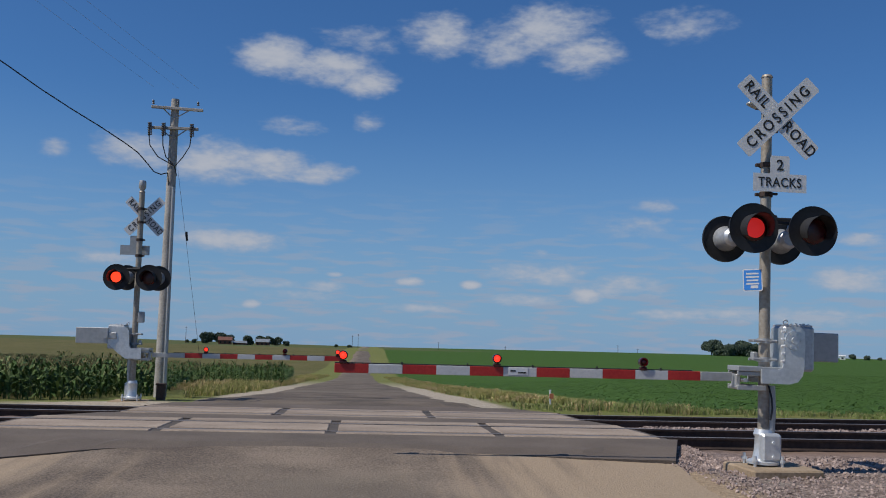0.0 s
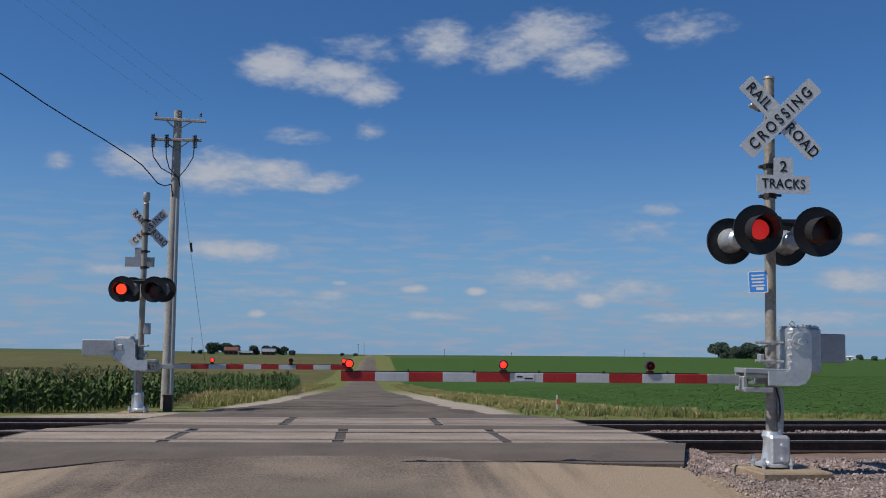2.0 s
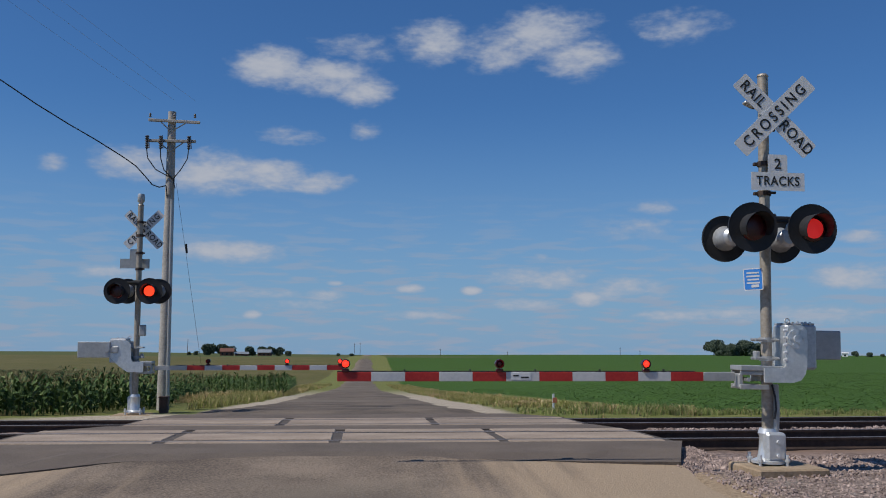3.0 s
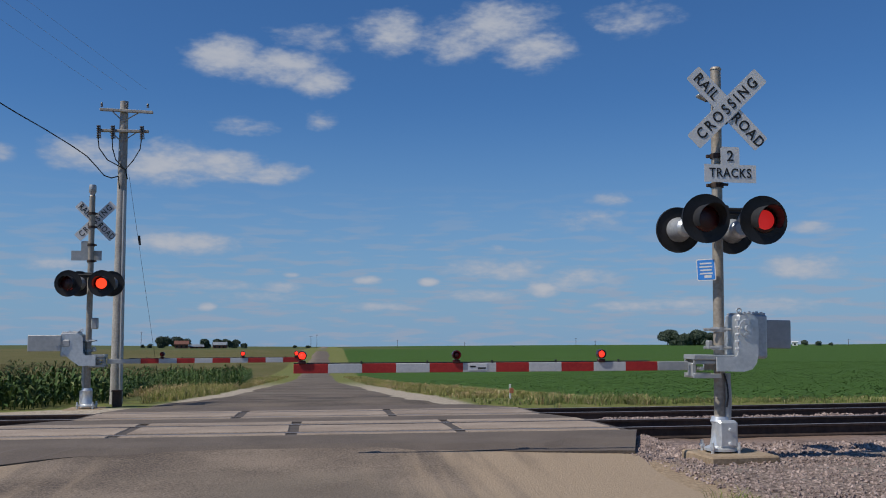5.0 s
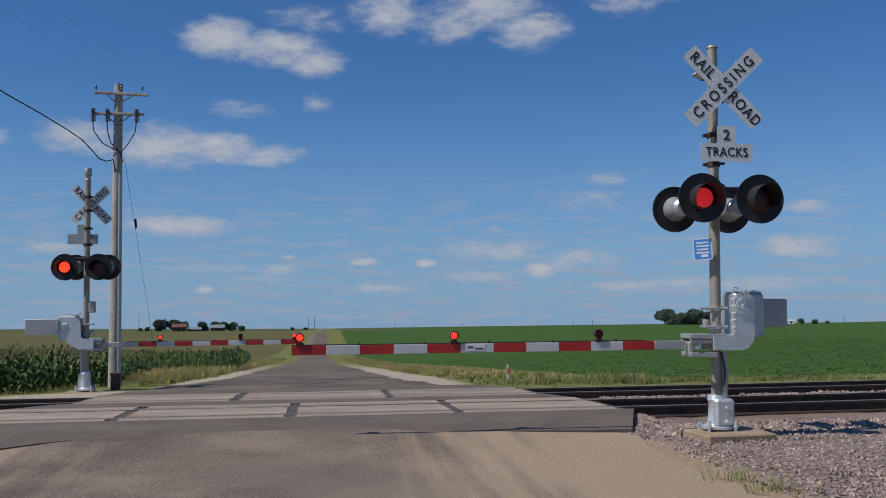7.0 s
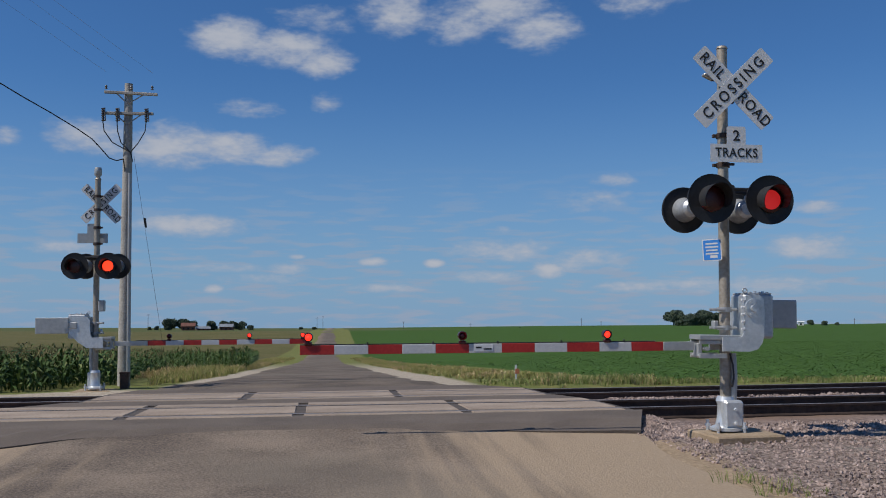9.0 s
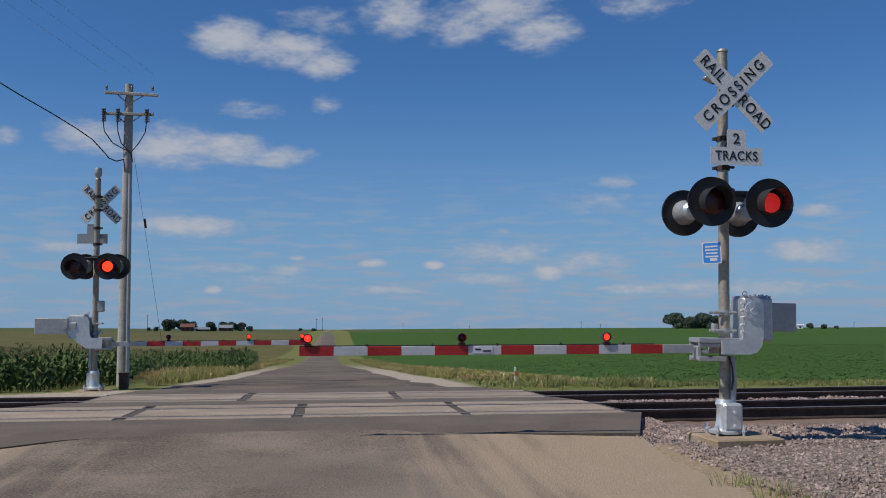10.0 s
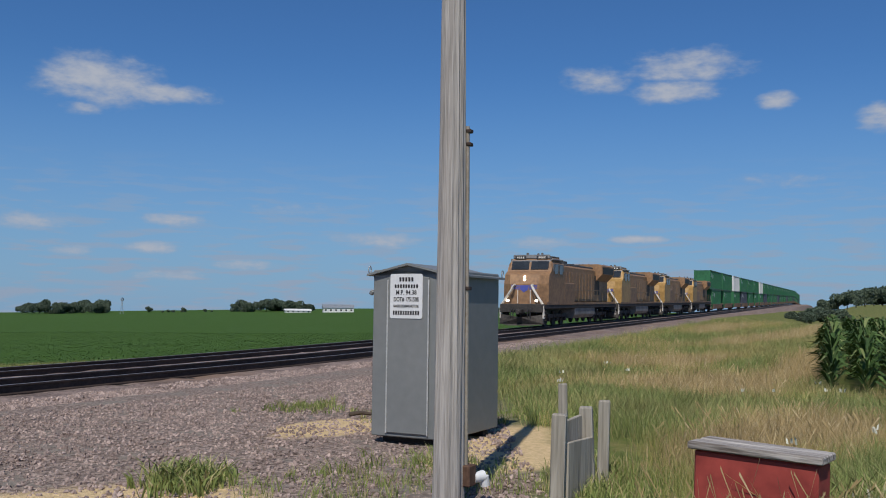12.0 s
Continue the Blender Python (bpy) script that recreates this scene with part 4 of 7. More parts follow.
        lens.matrix_basis = pose(gx, arm_y, z0 + 0.155)
        if kind_ is not None:
            ph = 1 - kind_ if far else kind_
            FLASHERS.append((lens, Vector((gx, arm_y, z0 + 0.155)), ph))
    if far:
        bm = bmesh.new()
        lathe(bm, [(0.0, 5.2), (0.075, 5.2), (0.085, 5.15), (0.085, 5.03), (0.05, 4.98), (0.045, 4.9), (0.0, 4.9)], None, 20)
        part("bell", bm, M["galv"], sig, "round electronic bell on the mast top")
        bm = bmesh.new()
        box(bm, (-0.13, 0, 1.95), (0.14, 0.16, 0.26), 0.02)
        part("junction_box", bm, M["galv"], sig)
    else:
        bm = bmesh.new()
        sm = Matrix.Translation((-0.2, -0.1, 2.3)) @ UPRIGHT @ pose(0, 0, 0, 0, -32, 3)
        prism(bm, round_rect(0.235, 0.275, 0.02), sm, 0.003)
        sg = part("notice", bm, M["white"], sig, "small blue notice with a white border", smooth=False)
        bm = bmesh.new()
        prism(bm, round_rect(0.21, 0.25, 0.015), sm @ pose(0, 0, 0.002), 0.002)
        part("blue_field", bm, M["blue"], sg, smooth=False)
        bm = bmesh.new()
        for k, w in enumerate((0.15, 0.16, 0.14, 0.16)):
            prism(bm, round_rect(w, 0.02, 0.004, 1), sm @ pose(0, 0.08 - k * 0.042, 0.004), 0.001)
        prism(bm, round_rect(0.09, 0.035, 0.004, 1), sm @ pose(0.02, -0.085, 0.004), 0.001)
        part("print", bm, M["white"], sg, smooth=False)
    return sig


def build_pad(m):
    bm = bmesh.new()
    box(bm, (0, 0, -0.1), (0.9, 0.85, 0.2), 0.02)
    ob = link_mesh("foundation", bm, M["pad"], smooth=True)
    ob.matrix_basis = m
    tagged(ob, "square brown concrete foundation slab in the gravel", "foundation")


MAST_NEAR = pose(4.86, 11.52, -0.08, 0, 0.85, 0)
MAST_FAR = pose(-5.6, 22.75, -0.3, 0, 0.2, 180)
build_signal(MAST_NEAR, False)
build_pad(pose(4.95, 11.45, -0.06, 0, 0, 4))
build_signal(MAST_FAR, True)
build_pad(pose(-5.6, 22.75, -0.3))


def flashes(first):
    """Angles in time of a lens that turns over every 0.6 s; first 0: lit at the start."""
    rows, a = [(0.0, 180.0 * first)], 180.0 * first
    for k in range(20):
        t = 0.18 + 0.6 * k
        if t > 11.8:
            break
        rows += [(t - 0.067, a), (t - 0.033, a + 60), (t, a + 120), (t + 0.033, a + 180)]
        a += 180
    return rows + [(12.0, a)]



# ---- poles and wires ----


def sagging(bm, a, b2, sag, r, n=14):
    a, b2 = Vector(a), Vector(b2)
    pts = []
    for i in range(n + 1):
        k = i / n
        p = a.lerp(b2, k)
        p.z -= sag * 4 * k * (1 - k)
        pts.append(p)
    for p, q in zip(pts, pts[1:]):
        tube(bm, p, q, r, r, 6)


def build_power_pole():
    x, y = -5.53, 25.4
    pole = thing("utility_pole", pose(x, y, -0.45), "tall grey wooden power pole with two crossarms beside the corn", "utility pole")
    bm = bmesh.new()
    rings = []
    for k in range(9):
        h = k / 8 * 8.0
        rings.append((0.165 - 0.06 * k / 8, h))
    lathe(bm, rings + [(0.0, 8.02)], None, 16)
    part("shaft", bm, M["pole"], pole, "round grey wooden shaft")
    bm = bmesh.new()
    tube(bm, (0.13, -0.12, 0.1), (0.09, -0.1, 5.6), 0.045, 0.045, 10)
    part("riser_pipe", bm, M["galv"], pole, "grey riser conduit")
    for z, l, dx in ((7.72, 1.36, 0.09), (7.18, 1.3, 0.02)):
        bm = bmesh.new()
        box(bm, (dx, -0.13, z), (l, 0.09, 0.07), 0.008, pose(0, 0, 0, 0, 2 if z > 7.5 else 0, 0))
        for sx in (-1, 1):
            tube(bm, (dx + sx * 0.38, -0.13, z), (0, -0.1, z - 0.28), 0.016, 0.016, 6)
        part("crossarm", bm, M["pole"], pole, "weathered wooden crossarm")
    for dx in (-0.55, 0.09, 0.63):
        bm = bmesh.new()
        lathe(bm, [(0.0, 0.1), (0.02, 0.1), (0.035, 0.06), (0.02, 0.03), (0.04, 0.0), (0.0, -0.02)], pose(dx, -0.13, 7.83), 10)
        part("pin_insulator", bm, M["insulator"], pole)
    for dx in (-0.6, -0.24, 0.5):
        bm = bmesh.new()
        prof = [(0.0, 0.18)]
        for k in range(6):
            prof += [(0.03, 0.18 - k * 0.06), (0.055, 0.16 - k * 0.06), (0.03, 0.14 - k * 0.06)]
        lathe(bm, prof + [(0.0, -0.2)], pose(dx, -0.2, 7.12, 8, 0, 0), 10)
        tube(bm, (dx + 0.05, -0.24, 7.3), (dx + 0.08, -0.26, 6.95), 0.015, 0.015, 6)
        cut = part("fuse_cutout", bm, M["insulator"], pole, "brown ribbed fuse cutout")
        bm = bmesh.new()
        pts = [Vector((dx, -0.2, 6.95)), Vector((dx * 0.95, -0.18, 6.7)), Vector((dx * 0.6, -0.15, 6.4)), Vector((0.1, -0.14, 6.15)), Vector((0.16, -0.13, 5.9))]
        for p, q in zip(pts, pts[1:]):
            tube(bm, p, q, 0.014, 0.014, 6)
        part("lead_cable", bm, M["cable"], cut)
    # lines to the next pole, out of sight
    a = Vector((x, y, -0.45))
    wire = thing("service_cable", Matrix(), "black cable sagging from the power pole", "cable")
    bm = bmesh.new()
    pts = [Vector(p) for p in ((-5.57, 25.3, 5.18), (-5.59, 25.2, 5.51), (-5.72, 25.0, 5.43), (-5.88, 24.9, 5.48), (-6.05, 24.8, 5.69), (-6.22, 24.5, 5.90), (-6.48, 24.2, 6.08), (-6.92, 23.4, 6.33), (-7.36, 22.6, 6.55), (-7.82, 21.8, 6.81), (-8.19, 21.0, 7.05), (-9.28, 19.5, 7.72))]
    for p, q in zip(pts, pts[1:]):
        tube(bm, p, q, 0.015, 0.015, 8)
    part("strand", bm, M["cable"], wire)
    for dx in (-0.55, 0.09, 0.63):
        bm = bmesh.new()
        sagging(bm, a + Vector((dx, -0.13, 8.28)), Vector((-13.5 + dx, 5.0, 12.0)), 0.15, 0.003)
        ob = link_mesh("power_line", bm, M["galv"])
        tagged(ob, "thin bare power line high over the verge", "power line", "power lines")
    bm = bmesh.new()
    sagging(bm, a + Vector((0.12, 0.2, 6.1)), (-4.75, 27.6, -0.6), 0.0, 0.004, 4)
    tube(bm, a + Vector((0.32, 0.75, 4.5)), a + Vector((0.34, 0.8, 4.25)), 0.03, 0.03, 8)
    ob = link_mesh("guy_wire", bm, M["cable"])
    tagged(ob, "thin guy wire with a strain insulator", "guy wire")


def build_wood_pole():
    pole = thing("wooden_pole", pose(6.87, 3.47, -0.25, 0, 0, 0), "weathered grey wooden pole with a thin conduit", "utility pole")
    bm = bmesh.new()
    seg, rows = 40, 46
    rings = []
    for k in range(rows + 1):
        h = k / rows * 7.6
        r = 0.131 - 0.007 * h
        ring = []
        for i in range(seg):
            a = 2 * math.pi * i / seg
            crack = -0.012 * max(0.0, noise.noise((math.cos(a) * 4.5, math.sin(a) * 4.5, h * 0.16)) - 0.12) * 3
            rr = r + crack + 0.003 * noise.noise((a * 3, h * 0.8, 4))
            ring.append(bm.verts.new((rr * math.cos(a) + 0.006 * math.sin(h * 0.9), rr * math.sin(a), h)))
        rings.append(ring)
    for p, q in zip(rings, rings[1:]):
        for i in range(seg):
            bm.faces.new((p[i], p[(i + 1) % seg], q[(i + 1) % seg], q[i]))
    bm.faces.new(rings[-1])
    part("shaft", bm, WOOD_GRAIN, pole, "grey wooden shaft with long drying cracks")
    bm = bmesh.new()
    c = Vector((0.082, -0.115, 0))
    tube(bm, c + Vector((0, 0, 0.42)), c + Vector((-0.008, 0.012, 3.2)), 0.018, 0.018, 10)
    part("conduit", bm, M["mast"], pole, "thin grey conduit pipe")
    for z in (1.86, 3.05, 3.16):
        bm = bmesh.new()
        box(bm, c + Vector((0.0, 0.0, z)), (0.06, 0.05, 0.03), 0.006)
        part("strap", bm, M["rail"], pole, "dark pipe strap")
    bm = bmesh.new()
    box(bm, c + Vector((0.01, -0.01, 0.35)), (0.14, 0.1, 0.17), 0.01)
    part("outlet_box", bm, M["rust"], pole, "rusty brown box")
    bm = bmesh.new()
    tube(bm, c + Vector((0.07, -0.04, 0.32)), c + Vector((0.15, -0.09, 0.33)), 0.04, 0.05, 14)
    tube(bm, c + Vector((0.15, -0.09, 0.33)), c + Vector((0.16, -0.1, 0.25)), 0.045, 0.04, 14)
    part("elbow", bm, M["white"], pole, "white plastic elbow")


def stretched_wood(name, dark, light, along=(14, 14, 0.7)):
    m = material(name, dark, light, 0.92, grain=2.2, stain=0.7, bump=0.6, spread=0.55)
    nt = m.node_tree
    mp = nt.nodes.new("ShaderNodeMapping")
    mp.inputs["Scale"].default_value = along
    tc = next(n for n in nt.nodes if n.type == "TEX_COORD")
    nt.links.new(tc.outputs["Object"], mp.inputs[0])
    for n in nt.nodes:
        if n.type == "TEX_NOISE":
            nt.links.new(mp.outputs[0], n.inputs["Vector"])
    return m


WOOD_GRAIN = stretched_wood("pole_grain", (0.23, 0.21, 0.19), (0.46, 0.43, 0.4), (34, 34, 1.3))
POST_GRAIN = stretched_wood("post_grain", (0.2, 0.18, 0.145), (0.42, 0.385, 0.325))
PLANK_GRAIN = stretched_wood("plank_grain", (0.12, 0.1, 0.085), (0.5, 0.465, 0.43), (1.6, 24, 24))
M["rust"] = material("rusty_steel", (0.07, 0.035, 0.02), (0.13, 0.07, 0.045), 0.8, grain=30)
M["case"] = material("grey_case_paint", (0.17, 0.178, 0.175), (0.215, 0.222, 0.218), 0.5, 0.1, grain=9, stain=1.3, bump=0.06, spread=0.9)
M["seam"] = material("worn_seam", (0.4, 0.4, 0.38), (0.62, 0.62, 0.6), 0.5, 0.3, grain=30)
M["barn_red"] = material("faded_red_paint", (0.2, 0.026, 0.02), (0.34, 0.052, 0.04), 0.8, grain=8, stain=3, bump=0.15)

# ---- equipment case, posts and red bin ----


def build_case():
    cx, cy, zb, H = 10.36, 5.4, -0.14, 2.03
    W, D = 0.97, 1.52                       # across the door, along the tracks
    case = thing("equipment_case", pose(cx, cy, zb, 0, 0, 0.5), "grey steel railroad equipment case with a white sign on its door", "equipment case")
    bm = bmesh.new()
    box(bm, (0, 0, H / 2 + 0.04), (D, W, H - 0.08), 0.012)
    part("body", bm, M["case"], case, "grey painted steel body")
    bm = bmesh.new()
    o = 0.06
    prof = [(-W / 2 - o, H - 0.05), (0, H + 0.075), (W / 2 + o, H - 0.05), (W / 2 + o, H - 0.075), (0, H + 0.05), (-W / 2 - o, H - 0.075)]
    f, bk = [bm.verts.new((-D / 2 - o, y, z)) for y, z in prof], [bm.verts.new((D / 2 + o, y, z)) for y, z in prof]
    n = len(prof)
    bm.faces.new(f), bm.faces.new(bk[::-1])
    for i in range(n):
        bm.faces.new((f[i], bk[i], bk[(i + 1) % n], f[(i + 1) % n]))
    prism(bm, [(-W / 2, H - 0.06), (W / 2, H - 0.06), (0, H + 0.06)], Matrix.Translation((-D / 2 + 0.01, 0, 0)) @ pose(0, 0, 0, 90, 0, 90) @ pose(0, 0, 0, 0, 0, 0), 0.01)
    bmesh.ops.recalc_face_normals(bm, faces=bm.faces)
    part("roof", bm, M["case"], case, "low gabled roof with a lip", smooth=False)
    bm = bmesh.new()
    box(bm, (-D / 2 - 0.012, 0.0, H / 2 + 0.02), (0.02, W * 0.56, H - 0.22), 0.006)
    door = part("door", bm, M["case"], case, "narrow grey door")
    for y in (-W * 0.28, W * 0.28):
        bm = bmesh.new()
        box(bm, (-D / 2 - 0.024, y, H / 2 + 0.0), (0.012, 0.018, H - 0.24), 0.003)
        part("seam", bm, M["seam"], door, "bare worn door edge")
    sm = Matrix.Translation((-D / 2 - 0.03, 0.02, H - 0.31)) @ pose(0, 0, 0, 90, 0, -90)
    bm = bmesh.new()
    prism(bm, round_rect(0.43, 0.52, 0.025), sm, 0.004)
    sign = part("sign", bm, M["white"], case, "white sign with black print", smooth=False)
    for k, (y, w, h) in enumerate(((0.195, 0.2, 0.05), (0.115, 0.32, 0.042), (-0.195, 0.36, 0.05))):
        bm = bmesh.new()
        pieces = 5 if k == 0 else 9 if k == 1 else 11
        for i in range(pieces):
            prism(bm, round_rect(w / pieces * 0.66, h, 0.004, 1), sm @ pose((i + 0.5 - pieces / 2) * w / pieces, y, 0.003), 0.002)
        part("print", bm, M["ink"], sign, smooth=False)
    lettering("lettering", "M.P. 94.38", 0.072, sm @ pose(0, 0.04, 0.003), sign, M["ink"], 0.86, 1.05)
    lettering("lettering", "DOT# 175150S", 0.07, sm @ pose(0, -0.04, 0.003), sign, M["ink"], 0.72, 1.02)
    lettering("lettering", "GRADE CROSSING HOTLINE", 0.045, sm @ pose(0, -0.118, 0.003), sign, M["ink"], 0.58, 1.0)
    for x in (-D / 2 - 0.02, D / 2 + 0.02):
        for y in (-W / 2 - 0.04, W / 2 + 0.04):
            bm = bmesh.new()
            t = pose(x, y, H + 0.0, 90, 0, 0)
            for i in range(10):
                a0, a1 = radians(36 * i), radians(36 * (i + 1))
                tube(bm, t @ Vector((0.03 * math.cos(a0), 0.045 * math.sin(a0), 0)), t @ Vector((0.03 * math.cos(a1), 0.045 * math.sin(a1), 0)), 0.007, 0.007, 6)
            part("lifting_eye", bm, M["galv"], case)
    for y in (-W / 2 - 0.03, W / 2 + 0.03):
        bm = bmesh.new()
        box(bm, (-D / 2 + 0.02, y, H - 0.27), (0.05, 0.05, 0.06), 0.01, pose(0, 0, 0, 40, 0, 0))
        part("vent_hood", bm, M["case"], case)
    for x in (-0.5, 0.5):
        bm = bmesh.new()
        box(bm, (x, 0, 0.0), (0.14, W * 0.9, 0.12), 0.01)
        part("footing", bm, M["rail"], case, "dark footing")


def build_posts():
    spots = (("a", 7.46, 2.76, 0.58, 0.12, 1.5, -1.0), ("b", 8.16, 2.72, 0.58, 0.115, -2.0, 1.0), ("c", 8.4, 2.67, 0.62, 0.1, 1.0, 2.0), ("d", 9.1, 3.3, 0.7, 0.085, -1.0, 3.0))
    for _, x, y, top, w, lx, ly in spots:
        zb = ground_z(x, y) - 0.1
        bm = bmesh.new()
        box(bm, (0, 0, (top - zb) / 2), (w, w, top - zb), 0.012)
        for v in bm.verts:
            v.co.x += 0.006 * noise.noise((v.co.z * 7, v.co.y * 30, x))
            if v.co.z > 0.3:
                v.co.z += 0.02 * noise.noise((v.co.x * 30, v.co.y * 30, x))
        ob = link_mesh("wooden_post", bm, POST_GRAIN, smooth=True)
        ob.matrix_basis = pose(x, y, zb, lx, ly, 12)
        tagged(ob, "short square grey weathered wooden post in the grass", "post", "posts by the case")
    for x, y, top, tilt in ((7.83, 2.7, 0.33, 1.5), (7.85, 2.79, 0.5, -3.0)):
        bm = bmesh.new()
        box(bm, (0, 0, (top + 0.2) / 2), (0.58, 0.035, top + 0.2), 0.006)
        ob = link_mesh("wooden_board", bm, POST_GRAIN, smooth=True)
        ob.matrix_basis = pose(x, y, -0.2, 0, tilt, -2)
        tagged(ob, "grey upright board between two wooden posts", "board", "boards by the case")
    bn = thing("red_bin", pose(6.442, 1.01, -0.24, 0, 2.0, -101), "low faded red wooden bin with a grey weathered plank lid", "bin")
    bm = bmesh.new()
    box(bm, (0, 0, 0.38), (0.8, 0.26, 0.77), 0.015)
    part("side", bm, M["barn_red"], bn, "faded red painted boards")
    for k in range(2):
        bm = bmesh.new()
        box(bm, (0.0, -0.085 + k * 0.17, 0.795), (0.87 - 0.03 * k, 0.16, 0.05), 0.008, pose(0, 0, 0, 0, 0.6 * (k - 1), 0))
        part("plank", bm, PLANK_GRAIN, bn, "grey weathered plank")
    ped = thing("cable_pedestal", pose(-5.05, 23.3, -0.35), "small rusty brown cable pedestal by the far signal", "pedestal")
    bm = bmesh.new()
    box(bm, (0, 0, 0.2), (0.2, 0.18, 0.4), 0.02)
    part("body", bm, M["rust"], ped)
    bm = bmesh.new()
    box(bm, (0, 0, 0.41), (0.23, 0.21, 0.04), 0.01)
    part("lid", bm, M["rust"], ped)
    bm = bmesh.new()
    pts = [Vector(p) for p in ((11.4, 7.35, -0.08), (11.52, 7.24, -0.06), (11.62, 7.12, -0.08), (11.76, 7.06, -0.09))]
    for k, (p, q) in enumerate(zip(pts, pts[1:])):
        tube(bm, p, q, 0.035 - 0.006 * k, 0.03 - 0.006 * k, 7)
    tagged(link_mesh("fallen_branch", bm, M["bark_dark"], smooth=True), "short dark broken branch lying on the sand", "branch")
    # track marker beyond the far track
    mk = thing("marker_post", pose(4.55, 24.0, -0.62), "small white and orange marker post in the weeds", "marker post")
    bm = bmesh.new()
    box(bm, (0, 0, 0.36), (0.05, 0.03, 0.72), 0.006)
    part("post", bm, M["white"], mk)
    bm = bmesh.new()
    box(bm, (0.03, -0.022, 0.56), (0.11, 0.01, 0.13), 0.003)
    part("plate", bm, M["orange"], mk, "faded orange plate")


M["bark_dark"] = material("dead_wood", (0.05, 0.036, 0.026), (0.1, 0.075, 0.055), 0.9, grain=20)
M["orange"] = material("faded_orange", (0.45, 0.13, 0.05), (0.55, 0.2, 0.1), 0.6, grain=30)

# ---- train ----
M["armour"] = material("dirty_yellow", (0.15, 0.083, 0.045), (0.37, 0.21, 0.1), 0.6, grain=5, stain=0.6, bump=0.05, spread=0.7)
M["armour_clean"] = material("clean_yellow", (0.31, 0.175, 0.05), (0.46, 0.275, 0.085), 0.5, grain=5, stain=0.8, bump=0.05)
M["engine_grey"] = material("engine_roof_grey", (0.035, 0.034, 0.033), (0.09, 0.085, 0.08), 0.7, grain=6, stain=0.9)
M["engine_black"] = material("grimy_underframe", (0.02, 0.018, 0.017), (0.055, 0.048, 0.042), 0.8, grain=8, stain=1.2)
M["cab_grey"] = material("cab_roof_grey", (0.11, 0.11, 0.115), (0.22, 0.22, 0.22), 0.6, grain=6, stain=0.9)
M["tank"] = material("tank_grey", (0.15, 0.145, 0.135), (0.27, 0.255, 0.235), 0.7, grain=6, stain=1.0)
M["plough"] = material("dusty_plough", (0.025, 0.022, 0.02), (0.085, 0.072, 0.06), 0.8, grain=7, stain=1.2)
M["side_rail"] = material("grimy_handrail", (0.14, 0.1, 0.06), (0.25, 0.18, 0.1), 0.7, bump=0)
M["windscreen"] = material("dark_glass", (0.02, 0.024, 0.028), (0.04, 0.046, 0.05), 0.08, bump=0)
M["handrail"] = material("handrail_white", (0.55, 0.5, 0.42), (0.68, 0.64, 0.58), 0.6, bump=0)
M["wing_blue"] = material("emblem_blue", (0.05, 0.07, 0.3), (0.08, 0.1, 0.38), 0.5, bump=0)
M["headlight"] = glow("headlight", (1.0, 0.9, 0.72), 3.0)
M["box_green"] = material("container_green", (0.012, 0.085, 0.035), (0.03, 0.15, 0.06), 0.55, grain=3, stain=0.4, bump=0.04)
M["box_white"] = material("container_white", (0.5, 0.52, 0.52), (0.62, 0.63, 0.62), 0.6, grain=3, stain=0.5)
M["box_navy"] = material("container_navy", (0.03, 0.04, 0.06), (0.06, 0.07, 0.09), 0.6, grain=3, stain=0.5)
M["well_brown"] = material("well_car_paint", (0.1, 0.06, 0.035), (0.2, 0.12, 0.07), 0.7, grain=4, stain=0.6)


def wheel_sets(parent, xs, r=0.5):
    for x in xs:
        for y in (-0.75, 0.75):
            bm = bmesh.new()
            s = 1 if y > 0 else -1
            lathe(bm, [(0.0, 0.07 * s), (0.12, 0.07 * s), (0.14, 0.03 * s), (r - 0.1, 0.03 * s), (r - 0.07, 0.07 * s), (r, 0.07 * s), (r + 0.03, -0.06 * s), (0.0, -0.06 * s)], pose(x, y, r, -90, 0, 0), 20)
            bmesh.ops.recalc_face_normals(bm, faces=bm.faces)
            part("wheel", bm, M["engine_black"], parent)


def truck(parent, x, axles, r=0.5):
    span = max(axles) - min(axles)
    for y in (-1.02, 1.02):
        bm = bmesh.new()
        box(bm, (x, y, r + 0.18), (span + 0.7, 0.14, 0.26), 0.03)
        for a in axles:
            box(bm, (x + a, y, r), (0.34, 0.2, 0.34), 0.03)
        for a, b2 in zip(axles, axles[1:]):
            tube(bm, (x + (a + b2) / 2, y, r + 0.02), (x + (a + b2) / 2, y, r + 0.5), 0.12, 0.12, 10)
        tr = part("truck_frame", bm, M["engine_black"], parent, "grimy truck side frame")
    wheel_sets(parent, [x + a for a in axles], r)


